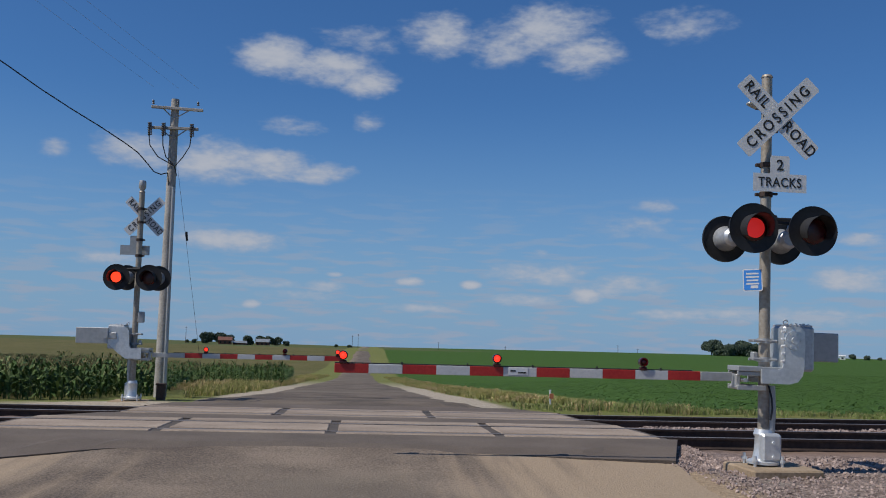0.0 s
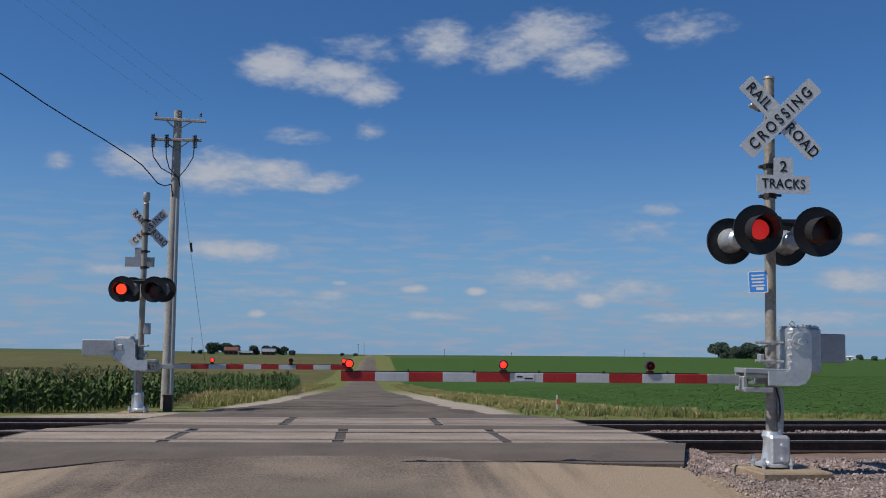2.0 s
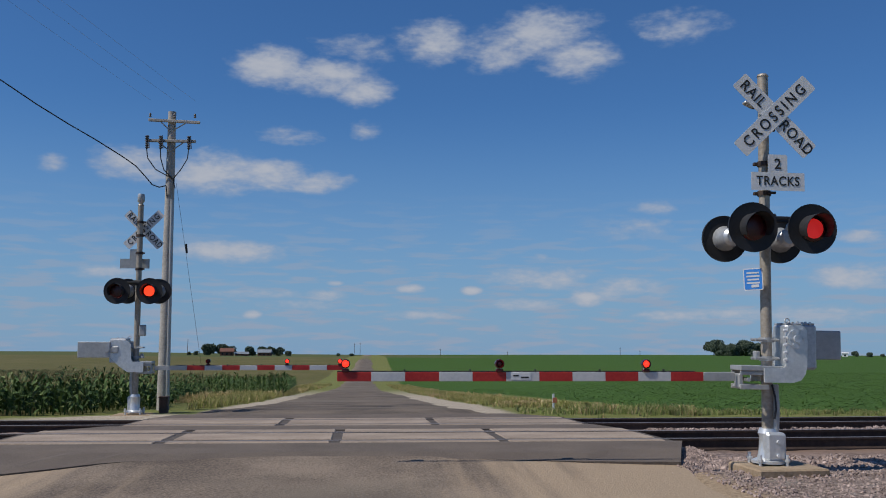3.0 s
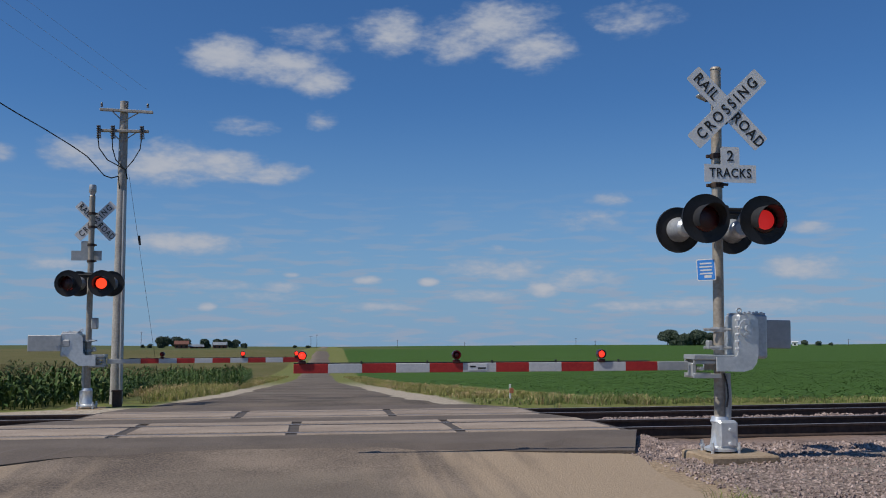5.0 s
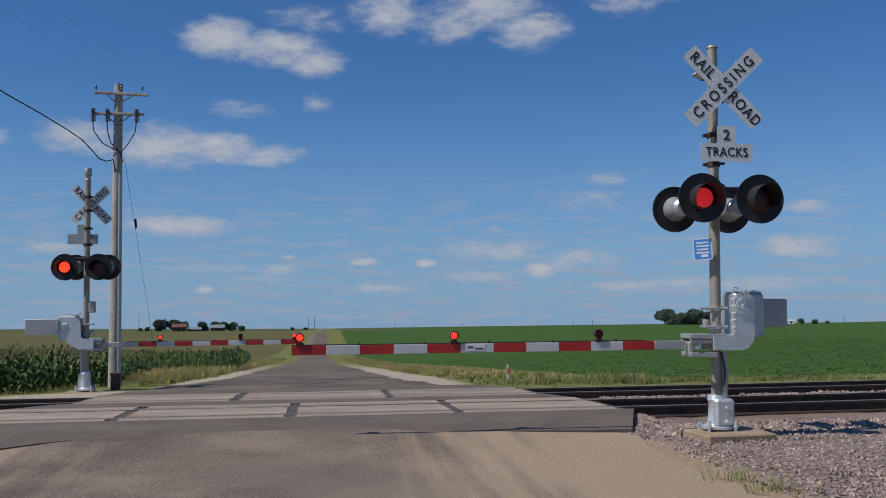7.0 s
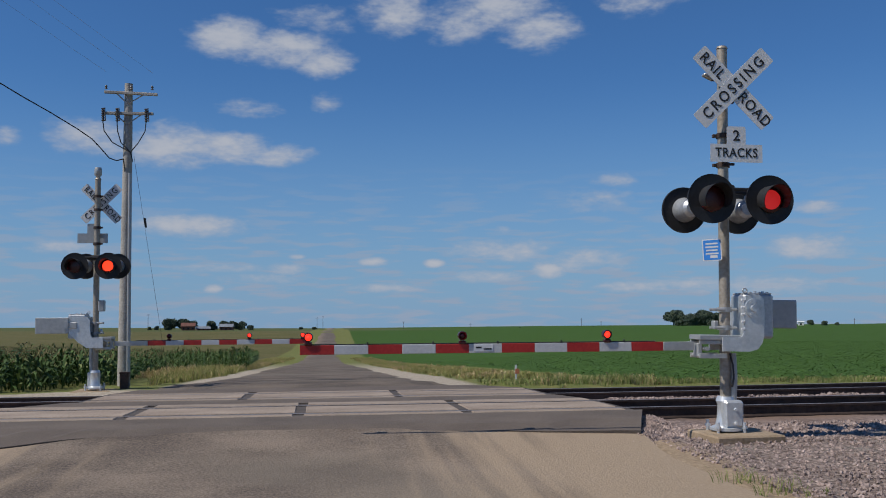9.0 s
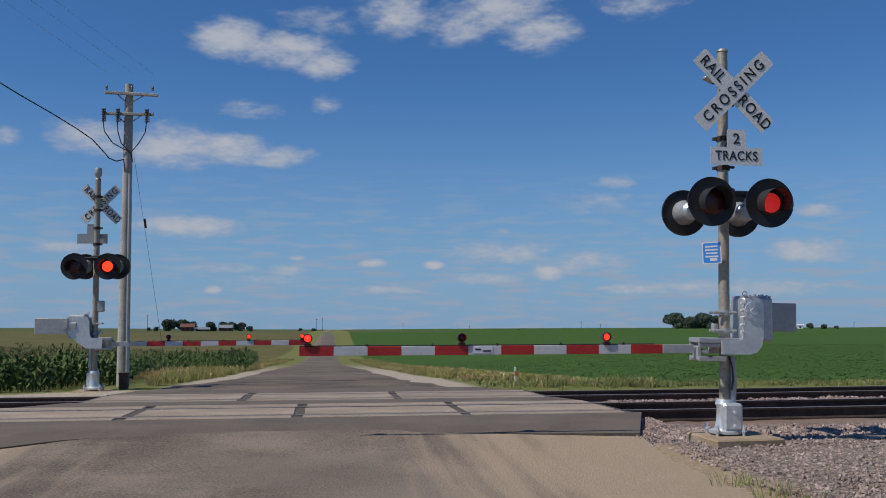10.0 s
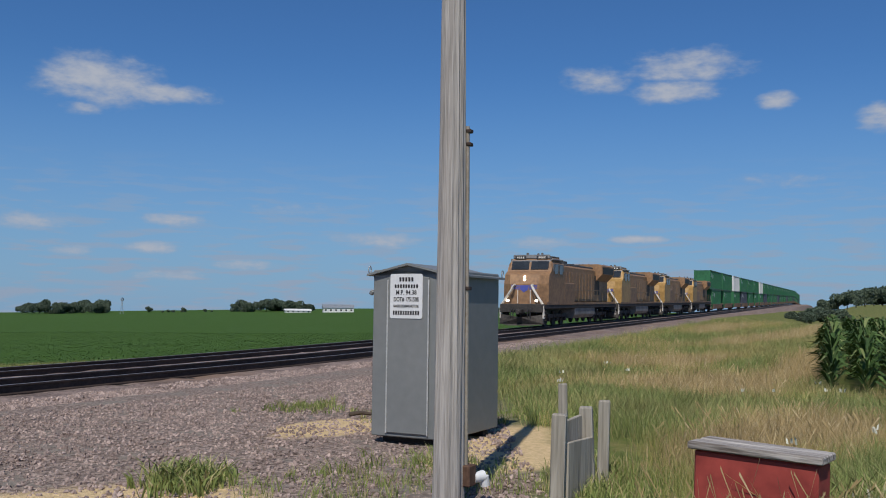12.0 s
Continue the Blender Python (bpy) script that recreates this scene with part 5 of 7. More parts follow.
def build_loco(variant):
    """A six-axle road engine; its nose points along +x, with the coupler at x = 0."""
    yellow = M["armour"]
    e = thing("locomotive", Matrix(), "dirty yellow six-axle diesel locomotive with a grey roof" if variant == 0 else "yellow six-axle diesel locomotive with brown grime", "locomotive", "engines of the train")
    L = 22.3
    bm = bmesh.new()
    box(bm, (-L / 2, 0, 1.3), (L - 1.2, 2.98, 0.26), 0.03)
    part("underframe", bm, M["engine_black"], e, "dark grimy underframe")
    bm = bmesh.new()
    for y in (-1.5, 1.5):
        box(bm, (-L / 2, y, 1.5), (L - 2.0, 0.02, 0.16), 0.004)
    part("sill", bm, M["armour"], e, "dirty yellow sill")
    # nose and cab in one shell
    bm = bmesh.new()
    side = [(-0.95, 1.45), (-0.95, 2.75), (-1.15, 3.35), (-2.1, 3.6), (-2.46, 4.32), (-2.75, 4.52), (-5.2, 4.56), (-5.2, 1.45)]
    half = [0.9, 0.95, 1.0, 1.4, 1.32, 1.12, 1.12, 1.5]
    l = [bm.verts.new((x, h, z)) for (x, z), h in zip(side, half)]
    r = [bm.verts.new((x, -h, z)) for (x, z), h in zip(side, half)]
    # widen the nose behind its bevelled corners
    cl = [bm.verts.new((x - 0.45 if i < 3 else x, 1.5, z if i < 4 else min(z, 4.05))) for i, (x, z) in enumerate(side)]
    cr = [bm.verts.new((v.co.x, -v.co.y, v.co.z)) for v in cl]
    for i in range(len(side) - 1):
        bm.faces.new((l[i], r[i], r[i + 1], l[i + 1]))
        bm.faces.new((cl[i], l[i], l[i + 1], cl[i + 1]))
        bm.faces.new((r[i], cr[i], cr[i + 1], r[i + 1]))
    bm.faces.new(cl), bm.faces.new(cr[::-1])
    bmesh.ops.recalc_face_normals(bm, faces=bm.faces)
    cab = part("cab", bm, M["armour"] if variant == 0 else M["armour_clean"], e, "yellow wide-nosed cab", smooth=False)
    bm = bmesh.new()
    box(bm, (-4.0, 0, 4.58), (2.5, 2.3, 0.1), 0.03)
    box(bm, (-2.78, 0, 4.5), (0.5, 2.5, 0.3), 0.06, pose(0, 0, 0, 0, -14, 0))
    for y in (-1.3, 1.3):
        box(bm, (-3.9, y, 4.3), (2.6, 0.34, 0.12), 0.03, pose(0, 0, 0, -38 if y < 0 else 38, 0, 0))
    part("cab_roof", bm, M["cab_grey"], cab, "light grey cab roof")
    for x, y in ((-3.6, 0.5), (-3.6, -0.5), (-4.4, 0.0)):
        bm = bmesh.new()
        tube(bm, (x, y, 4.6), (x + 0.3, y, 4.78), 0.05, 0.09, 10)
        part("horn", bm, M["engine_grey"], cab)
    bm = bmesh.new()
    box(bm, (-2.31, 0, 3.97), (0.04, 2.66, 0.78), 0.015, pose(0, 0, 0, 0, -26, 0))
    for y in (-1.5, 1.5):
        box(bm, (-3.75, y, 3.85), (2.5, 0.03, 0.5), 0.01)
    part("cab_band", bm, M["cab_grey"], cab, "grey band round the cab windows")
    for y in (-0.66, 0.66):
        bm = bmesh.new()
        box(bm, (-2.275, y, 3.97), (0.05, 1.18, 0.62), 0.015, pose(0, 0, 0, 0, -26, 0))
        part("windscreen", bm, M["windscreen"], cab, "dark windscreen pane")
        bm = bmesh.new()
        box(bm, (-2.53, y * 1.1, 4.5), (0.06, 0.74, 0.24), 0.01, pose(0, 0, 0, 0, -14, 0))
        board = part("number_board", bm, M["black"], cab, "black number board")
        for k in range(4):
            bm = bmesh.new()
            box(bm, (-2.495, y * 1.1 + (k - 1.5) * 0.13, 4.5), (0.02, 0.07, 0.12), 0.0, pose(0, 0, 0, 0, -14, 0))
            part("figure", bm, M["handrail"], board, smooth=False)
    for y in (-1.51, 1.51):
        for x in (-3.1, -4.3):
            bm = bmesh.new()
            box(bm, (x, y * 1.008, 3.72), (0.72, 0.03, 0.6), 0.01)
            part("side_window", bm, M["windscreen"], cab, "dark cab side window")
    bm = bmesh.new()
    for z in (3.02, 3.22):
        tube(bm, (-1.6, 0, z), (-1.0 if z < 3.1 else -1.06, 0, z), 0.08, 0.08, 14)
    part("headlight", bm, M["headlight"] if variant == 0 else M["engine_black"], cab, "pair of lit headlights" if variant == 0 else "pair of dark headlights")
    # winged emblem
    bm = bmesh.new()
    em = Matrix.Translation((-0.945, 0, 2.5)) @ pose(0, 0, 0, 90, 0, 90)
    prism(bm, [(-0.3, 0.16), (0.3, 0.16), (0.26, -0.12), (0, -0.3), (-0.26, -0.12)], em, 0.012)
    for s in (-1, 1):
        for k in range(3):
            prism(bm, [(0.3 * s, 0.14 - k * 0.1), (0.88 * s, 0.19 - k * 0.09), (0.86 * s, 0.13 - k * 0.09), (0.3 * s, 0.07 - k * 0.1)][::s], em, 0.008)
    bmesh.ops.recalc_face_normals(bm, faces=bm.faces)
    part("emblem", bm, M["wing_blue"], cab, "blue winged emblem", smooth=False)
    # long hood with doors and the flared radiator
    bm = bmesh.new()
    box(bm, (-11.4, 0, 2.85), (12.4, 1.9, 2.6), 0.12)
    hood_ = part("hood", bm, yellow, e, "long engine hood")
    for i in range(11):
        for y in (-0.957, 0.957):
            bm = bmesh.new()
            box(bm, (-6.2 - i * 0.95, y, 2.75), (0.86, 0.025, 1.9), 0.008)
            part("hood_door", bm, M["armour"], hood_)
    bm = bmesh.new()
    box(bm, (-11.4, 0, 4.2), (12.0, 1.5, 0.2), 0.05)
    for x in (-7.0, -8.6, -12.0, -13.6):
        tube(bm, (x, 0, 4.25), (x, 0, 4.4), 0.42, 0.42, 16)
    box(bm, (-10.2, 0, 4.4), (0.9, 0.5, 0.3), 0.05)
    part("hood_roof", bm, M["engine_grey"], e, "grey hood roof with fans and exhaust")
    for y in (-1.15, 1.15):
        bm = bmesh.new()
        box(bm, (-6.6, y, 2.2), (2.8, 0.7, 1.4), 0.04)
        part("locker", bm, yellow, e, "yellow side locker")
    bm = bmesh.new()
    prof = [(-0.95, 3.2), (-1.5, 3.75), (-1.5, 4.4), (-1.2, 4.55), (1.2, 4.55), (1.5, 4.4), (1.5, 3.75), (0.95, 3.2)]
    f = [bm.verts.new((-16.6, y, z)) for y, z in prof]
    bk = [bm.verts.new((-20.9, y, z)) for y, z in prof]
    bm.faces.new(f), bm.faces.new(bk[::-1])
    for i in range(len(prof)):
        j = (i + 1) % len(prof)
        bm.faces.new((f[i], bk[i], bk[j], f[j]))
    bmesh.ops.recalc_face_normals(bm, faces=bm.faces)
    rad = part("radiator", bm, M["armour"], e, "flared radiator section", smooth=False)
    for y in (-1.508, 1.508):
        bm = bmesh.new()
        box(bm, (-18.7, y, 4.05), (3.7, 0.02, 0.5), 0.006)
        part("radiator_grille", bm, M["black"], rad, "black radiator grille")
        bm = bmesh.new()
        box(bm, (-17.0, y * 0.64, 2.9), (1.6, 0.05, 1.5), 0.01)
        part("side_grille", bm, M["engine_black"], hood_, "dark air intake grille")
    bm = bmesh.new()
    box(bm, (-19.2, 0, 2.5), (3.4, 1.9, 1.9), 0.1)
    part("rear_hood", bm, yellow, e, "rear end of the hood")
    # tank, trucks, pilot
    bm = bmesh.new()
    prof = [(-1.25, 0.45), (-1.45, 0.7), (-1.45, 1.16), (1.45, 1.16), (1.45, 0.7), (1.25, 0.45)]
    f = [bm.verts.new((-8.2, y, z)) for y, z in prof]
    bk = [bm.verts.new((-14.2, y, z)) for y, z in prof]
    bm.faces.new(f), bm.faces.new(bk[::-1])
    for i in range(6):
        bm.faces.new((f[i], bk[i], bk[(i + 1) % 6], f[(i + 1) % 6]))
    bmesh.ops.recalc_face_normals(bm, faces=bm.faces)
    part("fuel_tank", bm, M["tank"], e, "grey fuel tank", smooth=False)
    truck(e, -5.0, (-2.0, 0.0, 2.0))
    truck(e, -17.4, (-2.0, 0.0, 2.0))
    bm = bmesh.new()
    f = [bm.verts.new(p) for p in ((-0.1, 0, 0.62), (-0.2, -0.75, 0.72), (-0.45, -1.4, 0.8), (-0.35, -1.45, 0.2), (0.1, -0.7, 0.12), (0.22, 0, 0.12), (0.1, 0.7, 0.12), (-0.35, 1.45, 0.2), (-0.45, 1.4, 0.8), (-0.2, 0.75, 0.72))]
    bk = [bm.verts.new(v.co - Vector((0.25, 0, 0))) for v in f]
    bm.faces.new(f), bm.faces.new(bk[::-1])
    for i in range(10):
        bm.faces.new((f[i], bk[i], bk[(i + 1) % 10], f[(i + 1) % 10]))
    bmesh.ops.recalc_face_normals(bm, faces=bm.faces)
    part("snow_plough", bm, M["plough"], e, "dusty pilot plough", smooth=False)
    bm = bmesh.new()
    box(bm, (-0.55, 0, 1.2), (0.3, 2.9, 0.55), 0.03)
    box(bm, (-0.1, 0, 1.0), (0.75, 0.3, 0.32), 0.05)
    tube(bm, (0.1, 0, 0.95), (0.42, 0, 0.95), 0.15, 0.12, 12)
    part("coupler", bm, M["engine_black"], e, "black coupler and pilot beam")
    for k, y in enumerate((-0.62, -0.46, 0.46, 0.62)):
        bm = bmesh.new()
        hose = [Vector((-0.38, y, 1.15)), Vector((-0.2, y * 1.03, 1.0)), Vector((-0.16, y * 1.06, 0.7)), Vector((-0.24, y * 1.02, 0.5))]
        for a, b2 in zip(hose, hose[1:]):
            tube(bm, a, b2, 0.035, 0.035, 6)
        part("air_hose", bm, M["cable"], e, "hanging black air hose")
    for y in (-0.42, 0.42):
        bm = bmesh.new()
        tube(bm, (-0.93, y, 1.5), (-0.93, y, 2.35), 0.03, 0.03, 6)
        part("nose_grab_iron", bm, M["handrail"], cab)
    for y in (-1.22, 1.22):
        bm = bmesh.new()
        for k in range(4):
            box(bm, (-0.72, y, 0.42 + k * 0.28), (0.36, 0.5, 0.04), 0.008)
        box(bm, (-0.92, y, 0.85), (0.04, 0.52, 0.95), 0.01)
        part("steps", bm, M["engine_black"], e, "black boarding steps")
    for y in (-0.95, 0.95):
        bm = bmesh.new()
        tube(bm, (-0.62, y, 1.68), (-0.4, y, 1.68), 0.08, 0.08, 16)
        part("ditch_light", bm, M["headlight"] if variant == 0 else M["engine_black"], e, "lit ditch light" if variant == 0 else "dark ditch light")
    for y in (-1.42, 1.42):
        bm = bmesh.new()
        pts = [(-0.45, y, 0.55), (-0.45, y, 1.35), (-0.5, y * 0.55, 2.3), (-0.55, y * 0.42, 2.65), (-0.9, y * 0.42, 2.7)]
        for off in (0, 0.22):
            for a, b2 in zip(pts, pts[1:]):
                tube(bm, (a[0] - off, a[1], a[2]), (b2[0] - off, b2[1], b2[2]), 0.05, 0.05, 6)
        part("step_rail", bm, M["handrail"], e, "white step handrail")
        bm = bmesh.new()
        tube(bm, (-5.6, y, 2.45), (-21.0, y, 2.45), 0.022, 0.022, 6)
        for i in range(9):
            tube(bm, (-5.6 - i * 1.92, y, 1.45), (-5.6 - i * 1.92, y, 2.45), 0.018, 0.018, 6)
        part("handrail", bm, M["side_rail"], e, "thin side handrail")
        bm = bmesh.new()
        for a, b2 in zip(((-21.7, y, 0.5), (-21.7, y, 1.6), (-21.2, y, 2.4)), ((-21.7, y, 1.6), (-21.2, y, 2.4), (-20.9, y, 2.45))):
            tube(bm, a, b2, 0.03, 0.03, 6)
        part("rear_rail", bm, M["handrail"], e, "white rear handrail")
    return e


def build_well_car():
    """A low container car; its front coupler is at x = 0."""
    w = thing("well_car", Matrix(), "low brown container well car", "freight car", "container cars of the train")
    L = 17.0
    bm = bmesh.new()
    for y in (-1.36, 1.36):
        box(bm, (-L / 2, y, 0.78), (L - 5.0, 0.1, 0.7), 0.02)
        for i in range(8):
            box(bm, (-3.0 - i * 1.57, y * 1.04, 0.78), (0.1, 0.06, 0.7), 0.01)
    box(bm, (-L / 2, 0, 0.42), (L - 5.0, 2.6, 0.1), 0.02)
    part("well", bm, M["well_brown"], w, "brown steel well")
    for x in (-1.6, -L + 1.6):
        bm = bmesh.new()
        box(bm, (x, 0, 1.05), (3.0, 2.3, 0.18), 0.03)
        box(bm, (x, 0, 0.95), (3.4, 0.4, 0.3), 0.03)
        part("platform", bm, M["well_brown"], w, "end platform over the truck")
    truck(w, -1.7, (-0.85, 0.85), 0.42)
    truck(w, -L + 1.7, (-0.85, 0.85), 0.42)
    return w


def build_container(L, mat_, label, h=2.9):
    c = thing("shipping_container", Matrix(), label, "container", "containers on the train")
    bm = bmesh.new()
    for y, s in ((-1.2, -1), (1.2, 1)):
        n = int(L / 0.28)
        xs = []
        for i in range(n):
            x0 = -L / 2 + 0.1 + (L - 0.2) * i / n
            d = (L - 0.2) / n
            xs += [(x0, 0), (x0 + d * 0.25, 0), (x0 + d * 0.4, 0.035), (x0 + d * 0.85, 0.035)]
        low = [bm.verts.new((x, y - s * o, 0.12)) for x, o in xs]
        up = [bm.verts.new((x, y - s * o, h - 0.1)) for x, o in xs]
        for i in range(len(xs) - 1):
            bm.faces.new((low[i], low[i + 1], up[i + 1], up[i]) if s < 0 else (low[i + 1], low[i], up[i], up[i + 1]))
    part("side_wall", bm, mat_, c, "corrugated steel side walls", smooth=False)
    bm = bmesh.new()
    for x in (-L / 2 + 0.06, L / 2 - 0.06):
        for y in (-1.16, 1.16):
            box(bm, (x, y, h / 2), (0.13, 0.13, h), 0.01)
    for y in (-1.17, 1.17):
        box(bm, (0, y, 0.08), (L - 0.2, 0.1, 0.16), 0.01)
        box(bm, (0, y, h - 0.06), (L - 0.2, 0.1, 0.12), 0.01)
    part("frame", bm, mat_, c, "steel corner posts and rails")
    bm = bmesh.new()
    box(bm, (0, 0, h - 0.05), (L - 0.1, 2.3, 0.04), 0.0)
    box(bm, (0, 0, 0.14), (L - 0.1, 2.3, 0.04), 0.0)
    for x in (-L / 2 + 0.04, L / 2 - 0.04):
        box(bm, (x, 0, h / 2), (0.05, 2.2, h - 0.2), 0.0)
    part("shell", bm, mat_, c, "roof, floor and end walls", smooth=False)
    for y in (-1.205, 1.205):
        for k in range(3):
            bm = bmesh.new()
            box(bm, (L / 2 - 1.5, y, h - 0.55 - k * 0.2), (1.0 - 0.2 * (k % 2), 0.008, 0.11), 0.0)
            part("marking", bm, M["box_white"], c, "white container marking", smooth=False)
        bm = bmesh.new()
        box(bm, (L / 2 - 3.4, y, h - 0.9), (0.5, 0.008, 0.6), 0.0)
        part("marking", bm, M["box_white"], c, "white container marking", smooth=False)
    return c


TRAIN = []          # (thing, metres behind the front, length, height over the rails)
TRAIN_FRONT, TRAIN_SPEED, TRAIN_END = 55.0, 34.0, 12.0


def build_train():
    back = 0.0
    for i in range(4):
        TRAIN.append((build_loco(0 if i == 0 else 1), back, 22.3, 0.0))
        back += 22.5
    car, first = build_well_car(), True
    green = build_container(12.19, M["box_green"], "dark green corrugated shipping container on a well car")
    long_ = build_container(16.15, M["box_green"], "long green shipping container stacked on top")
    white = build_container(12.19, M["box_white"], "white shipping container stacked on top")
    navy = build_container(12.19, M["box_navy"], "dark navy shipping container in a well car")
    used = set()

    def again(ob):
        if ob.name in used:
            return copy_thing(ob, Matrix())
        used.add(ob.name)
        return ob

    for i in range(25):
        TRAIN.append((again(car), back, 17.0, 0.0))
        low = navy if i % 4 == 3 else green
        top = white if i in (2, 6) else long_
        TRAIN.append((again(low), back + 8.5, 0, 0.48))
        TRAIN.append((again(top), back + 8.5, 0, 0.48 + 2.91))
        back += 17.25


def train_pose(t, behind, length, up):
    u = TRAIN_FRONT + TRAIN_SPEED * (TRAIN_END - t) + behind
    half_ = length if length else 6.0
    a = on_track(u - (0 if length else 6.0), TRACK_2, -0.08)
    c = on_track(u + half_, TRACK_2, -0.08)
    ahead = (a - c).normalized()
    left = Vector((0, 0, 1)).cross(ahead).normalized()
    upv = ahead.cross(left)
    p = on_track(u, TRACK_2, -0.08) + upv * up
    m = Matrix((ahead, left, upv)).transposed().to_4x4()
    m.translation = p
    return m


def motions():
    for lens, c, phase in FLASHERS:
        walk(lens, [(t, Matrix.Translation(c) @ pose(0, 0, 0, 0, 0, a)) for t, a in flashes(phase)])
    times = [0.0, 0.1, 1.0, 2.0, 3.0, 4.0, 5.0, 6.0, 7.0, 8.0, 9.0, 10.0, 10.5, 11.0, 11.5, 11.9, 12.0]
    for ob, behind, length, up in TRAIN:
        walk(ob, [(t, train_pose(t, behind, length, up)) for t in times])


build_power_pole()
build_wood_pole()
build_case()
build_posts()
build_train()

# ---- far farmsteads and trees ----
# the bluish haze of distance is mixed into this leaf green
M["leaf"] = material("hazed_leaves", (0.055, 0.082, 0.056), (0.1, 0.132, 0.082), 0.9, grain=0.8, stain=0.12, bump=0, per_piece=0.2)
M["bark"] = material("bark", (0.05, 0.04, 0.03), (0.1, 0.08, 0.06), 0.95, grain=6)
M["shed_white"] = material("white_siding", (0.6, 0.6, 0.58), (0.75, 0.75, 0.73), 0.7, grain=2)
M["shed_roof"] = material("grey_metal_roof", (0.16, 0.18, 0.2), (0.26, 0.28, 0.3), 0.5, grain=1)
M["brick_red"] = material("far_brick", (0.12, 0.05, 0.035), (0.19, 0.085, 0.06), 0.9, grain=2)


def build_tree(w, h, seed, label):
    rnd = random.Random(seed)
    tr = thing("tree", Matrix(), label, "tree", "distant trees")
    bm = bmesh.new()
    tube(bm, (0, 0, -0.6), (0, 0, h * 0.45), 0.35, 0.18, 8)
    for k in range(5):
        a = rnd.uniform(0, 6.28)
        tube(bm, (0, 0, h * rnd.uniform(0.15, 0.35)), (w * 0.32 * math.cos(a), w * 0.32 * math.sin(a), h * rnd.uniform(0.45, 0.75)), 0.12, 0.05, 6)
    part("trunk", bm, M["bark"], tr, "dark trunk with limbs")
    verts, faces = [], []
    lobes = [(rnd.uniform(-0.28, 0.28) * w, rnd.uniform(-0.28, 0.28) * w, h * rnd.uniform(0.3, 0.78), rnd.uniform(0.17, 0.28) * w) for _ in range(11)]
    lobes.append((0, 0, h * 0.8, 0.2 * w))
    for cx, cy, cz, r in lobes:
        for _ in range(260):
            d = Vector((rnd.gauss(0, 1), rnd.gauss(0, 1), rnd.gauss(0, 1))).normalized() * r * rnd.uniform(0.7, 1.05)
            p = Vector((cx, cy, cz)) + Vector((d.x, d.y, d.z * 0.85))
            if p.z < h * 0.1:
                continue
            q = Euler((rnd.uniform(0, 6.3), rnd.uniform(0, 6.3), rnd.uniform(0, 6.3))).to_matrix()
            s = rnd.uniform(0.22, 0.5) * w / 9
            o = len(verts)
            verts += [p + q @ Vector((-s, -s * 0.6, 0)), p + q @ Vector((s, -s * 0.5, 0.2 * s)), p + q @ Vector((s * 0.7, s * 0.6, 0)), p + q @ Vector((-s * 0.8, s * 0.7, 0.25 * s))]
            faces.append((o, o + 1, o + 2, o + 3))
    me = bpy.data.meshes.new("crown")
    me.from_pydata(verts, [], faces)
    me.materials.append(M["leaf"])
    cr = new("crown", me)
    cr.parent = tr
    tagged(cr, "uneven green leafy crown")
    return tr


def polar(bearing, r, sink=0.0):
    a = radians(bearing)
    x, y = r * math.sin(a), r * math.cos(a)
    return x, y, ground_z(x, y) - sink


def build_house(bearing, r, w, d, h, roof_h, wall_mat, roof_mat, turn, name, label, windows=3):
    x, y, z = polar(bearing, r, 0.3)
    hs = thing(name, pose(x, y, z, 0, 0, turn - bearing), label, "building")
    bm = bmesh.new()
    box(bm, (0, 0, h / 2), (w, d, h), 0.05)
    wall = part("wall", bm, wall_mat, hs, smooth=False)
    bm = bmesh.new()
    prof = [(-d / 2 - 0.4, h - 0.1), (0, h + roof_h), (d / 2 + 0.4, h - 0.1)]
    f = [bm.verts.new((-w / 2 - 0.4, yy, zz)) for yy, zz in prof]
    bk = [bm.verts.new((w / 2 + 0.4, yy, zz)) for yy, zz in prof]
    bm.faces.new(f), bm.faces.new(bk[::-1])
    for i in range(3):
        bm.faces.new((f[i], bk[i], bk[(i + 1) % 3], f[(i + 1) % 3]))
    bmesh.ops.recalc_face_normals(bm, faces=bm.faces)
    part("roof", bm, roof_mat, hs, "pitched roof", smooth=False)
    for i in range(windows):
        bm = bmesh.new()
        box(bm, ((i + 0.5 - windows / 2) * w / windows, -d / 2 - 0.02, h * 0.55), (w / windows * 0.35, 0.08, h * 0.35), 0.01)
        part("window", bm, M["windscreen"], wall)
    return hs


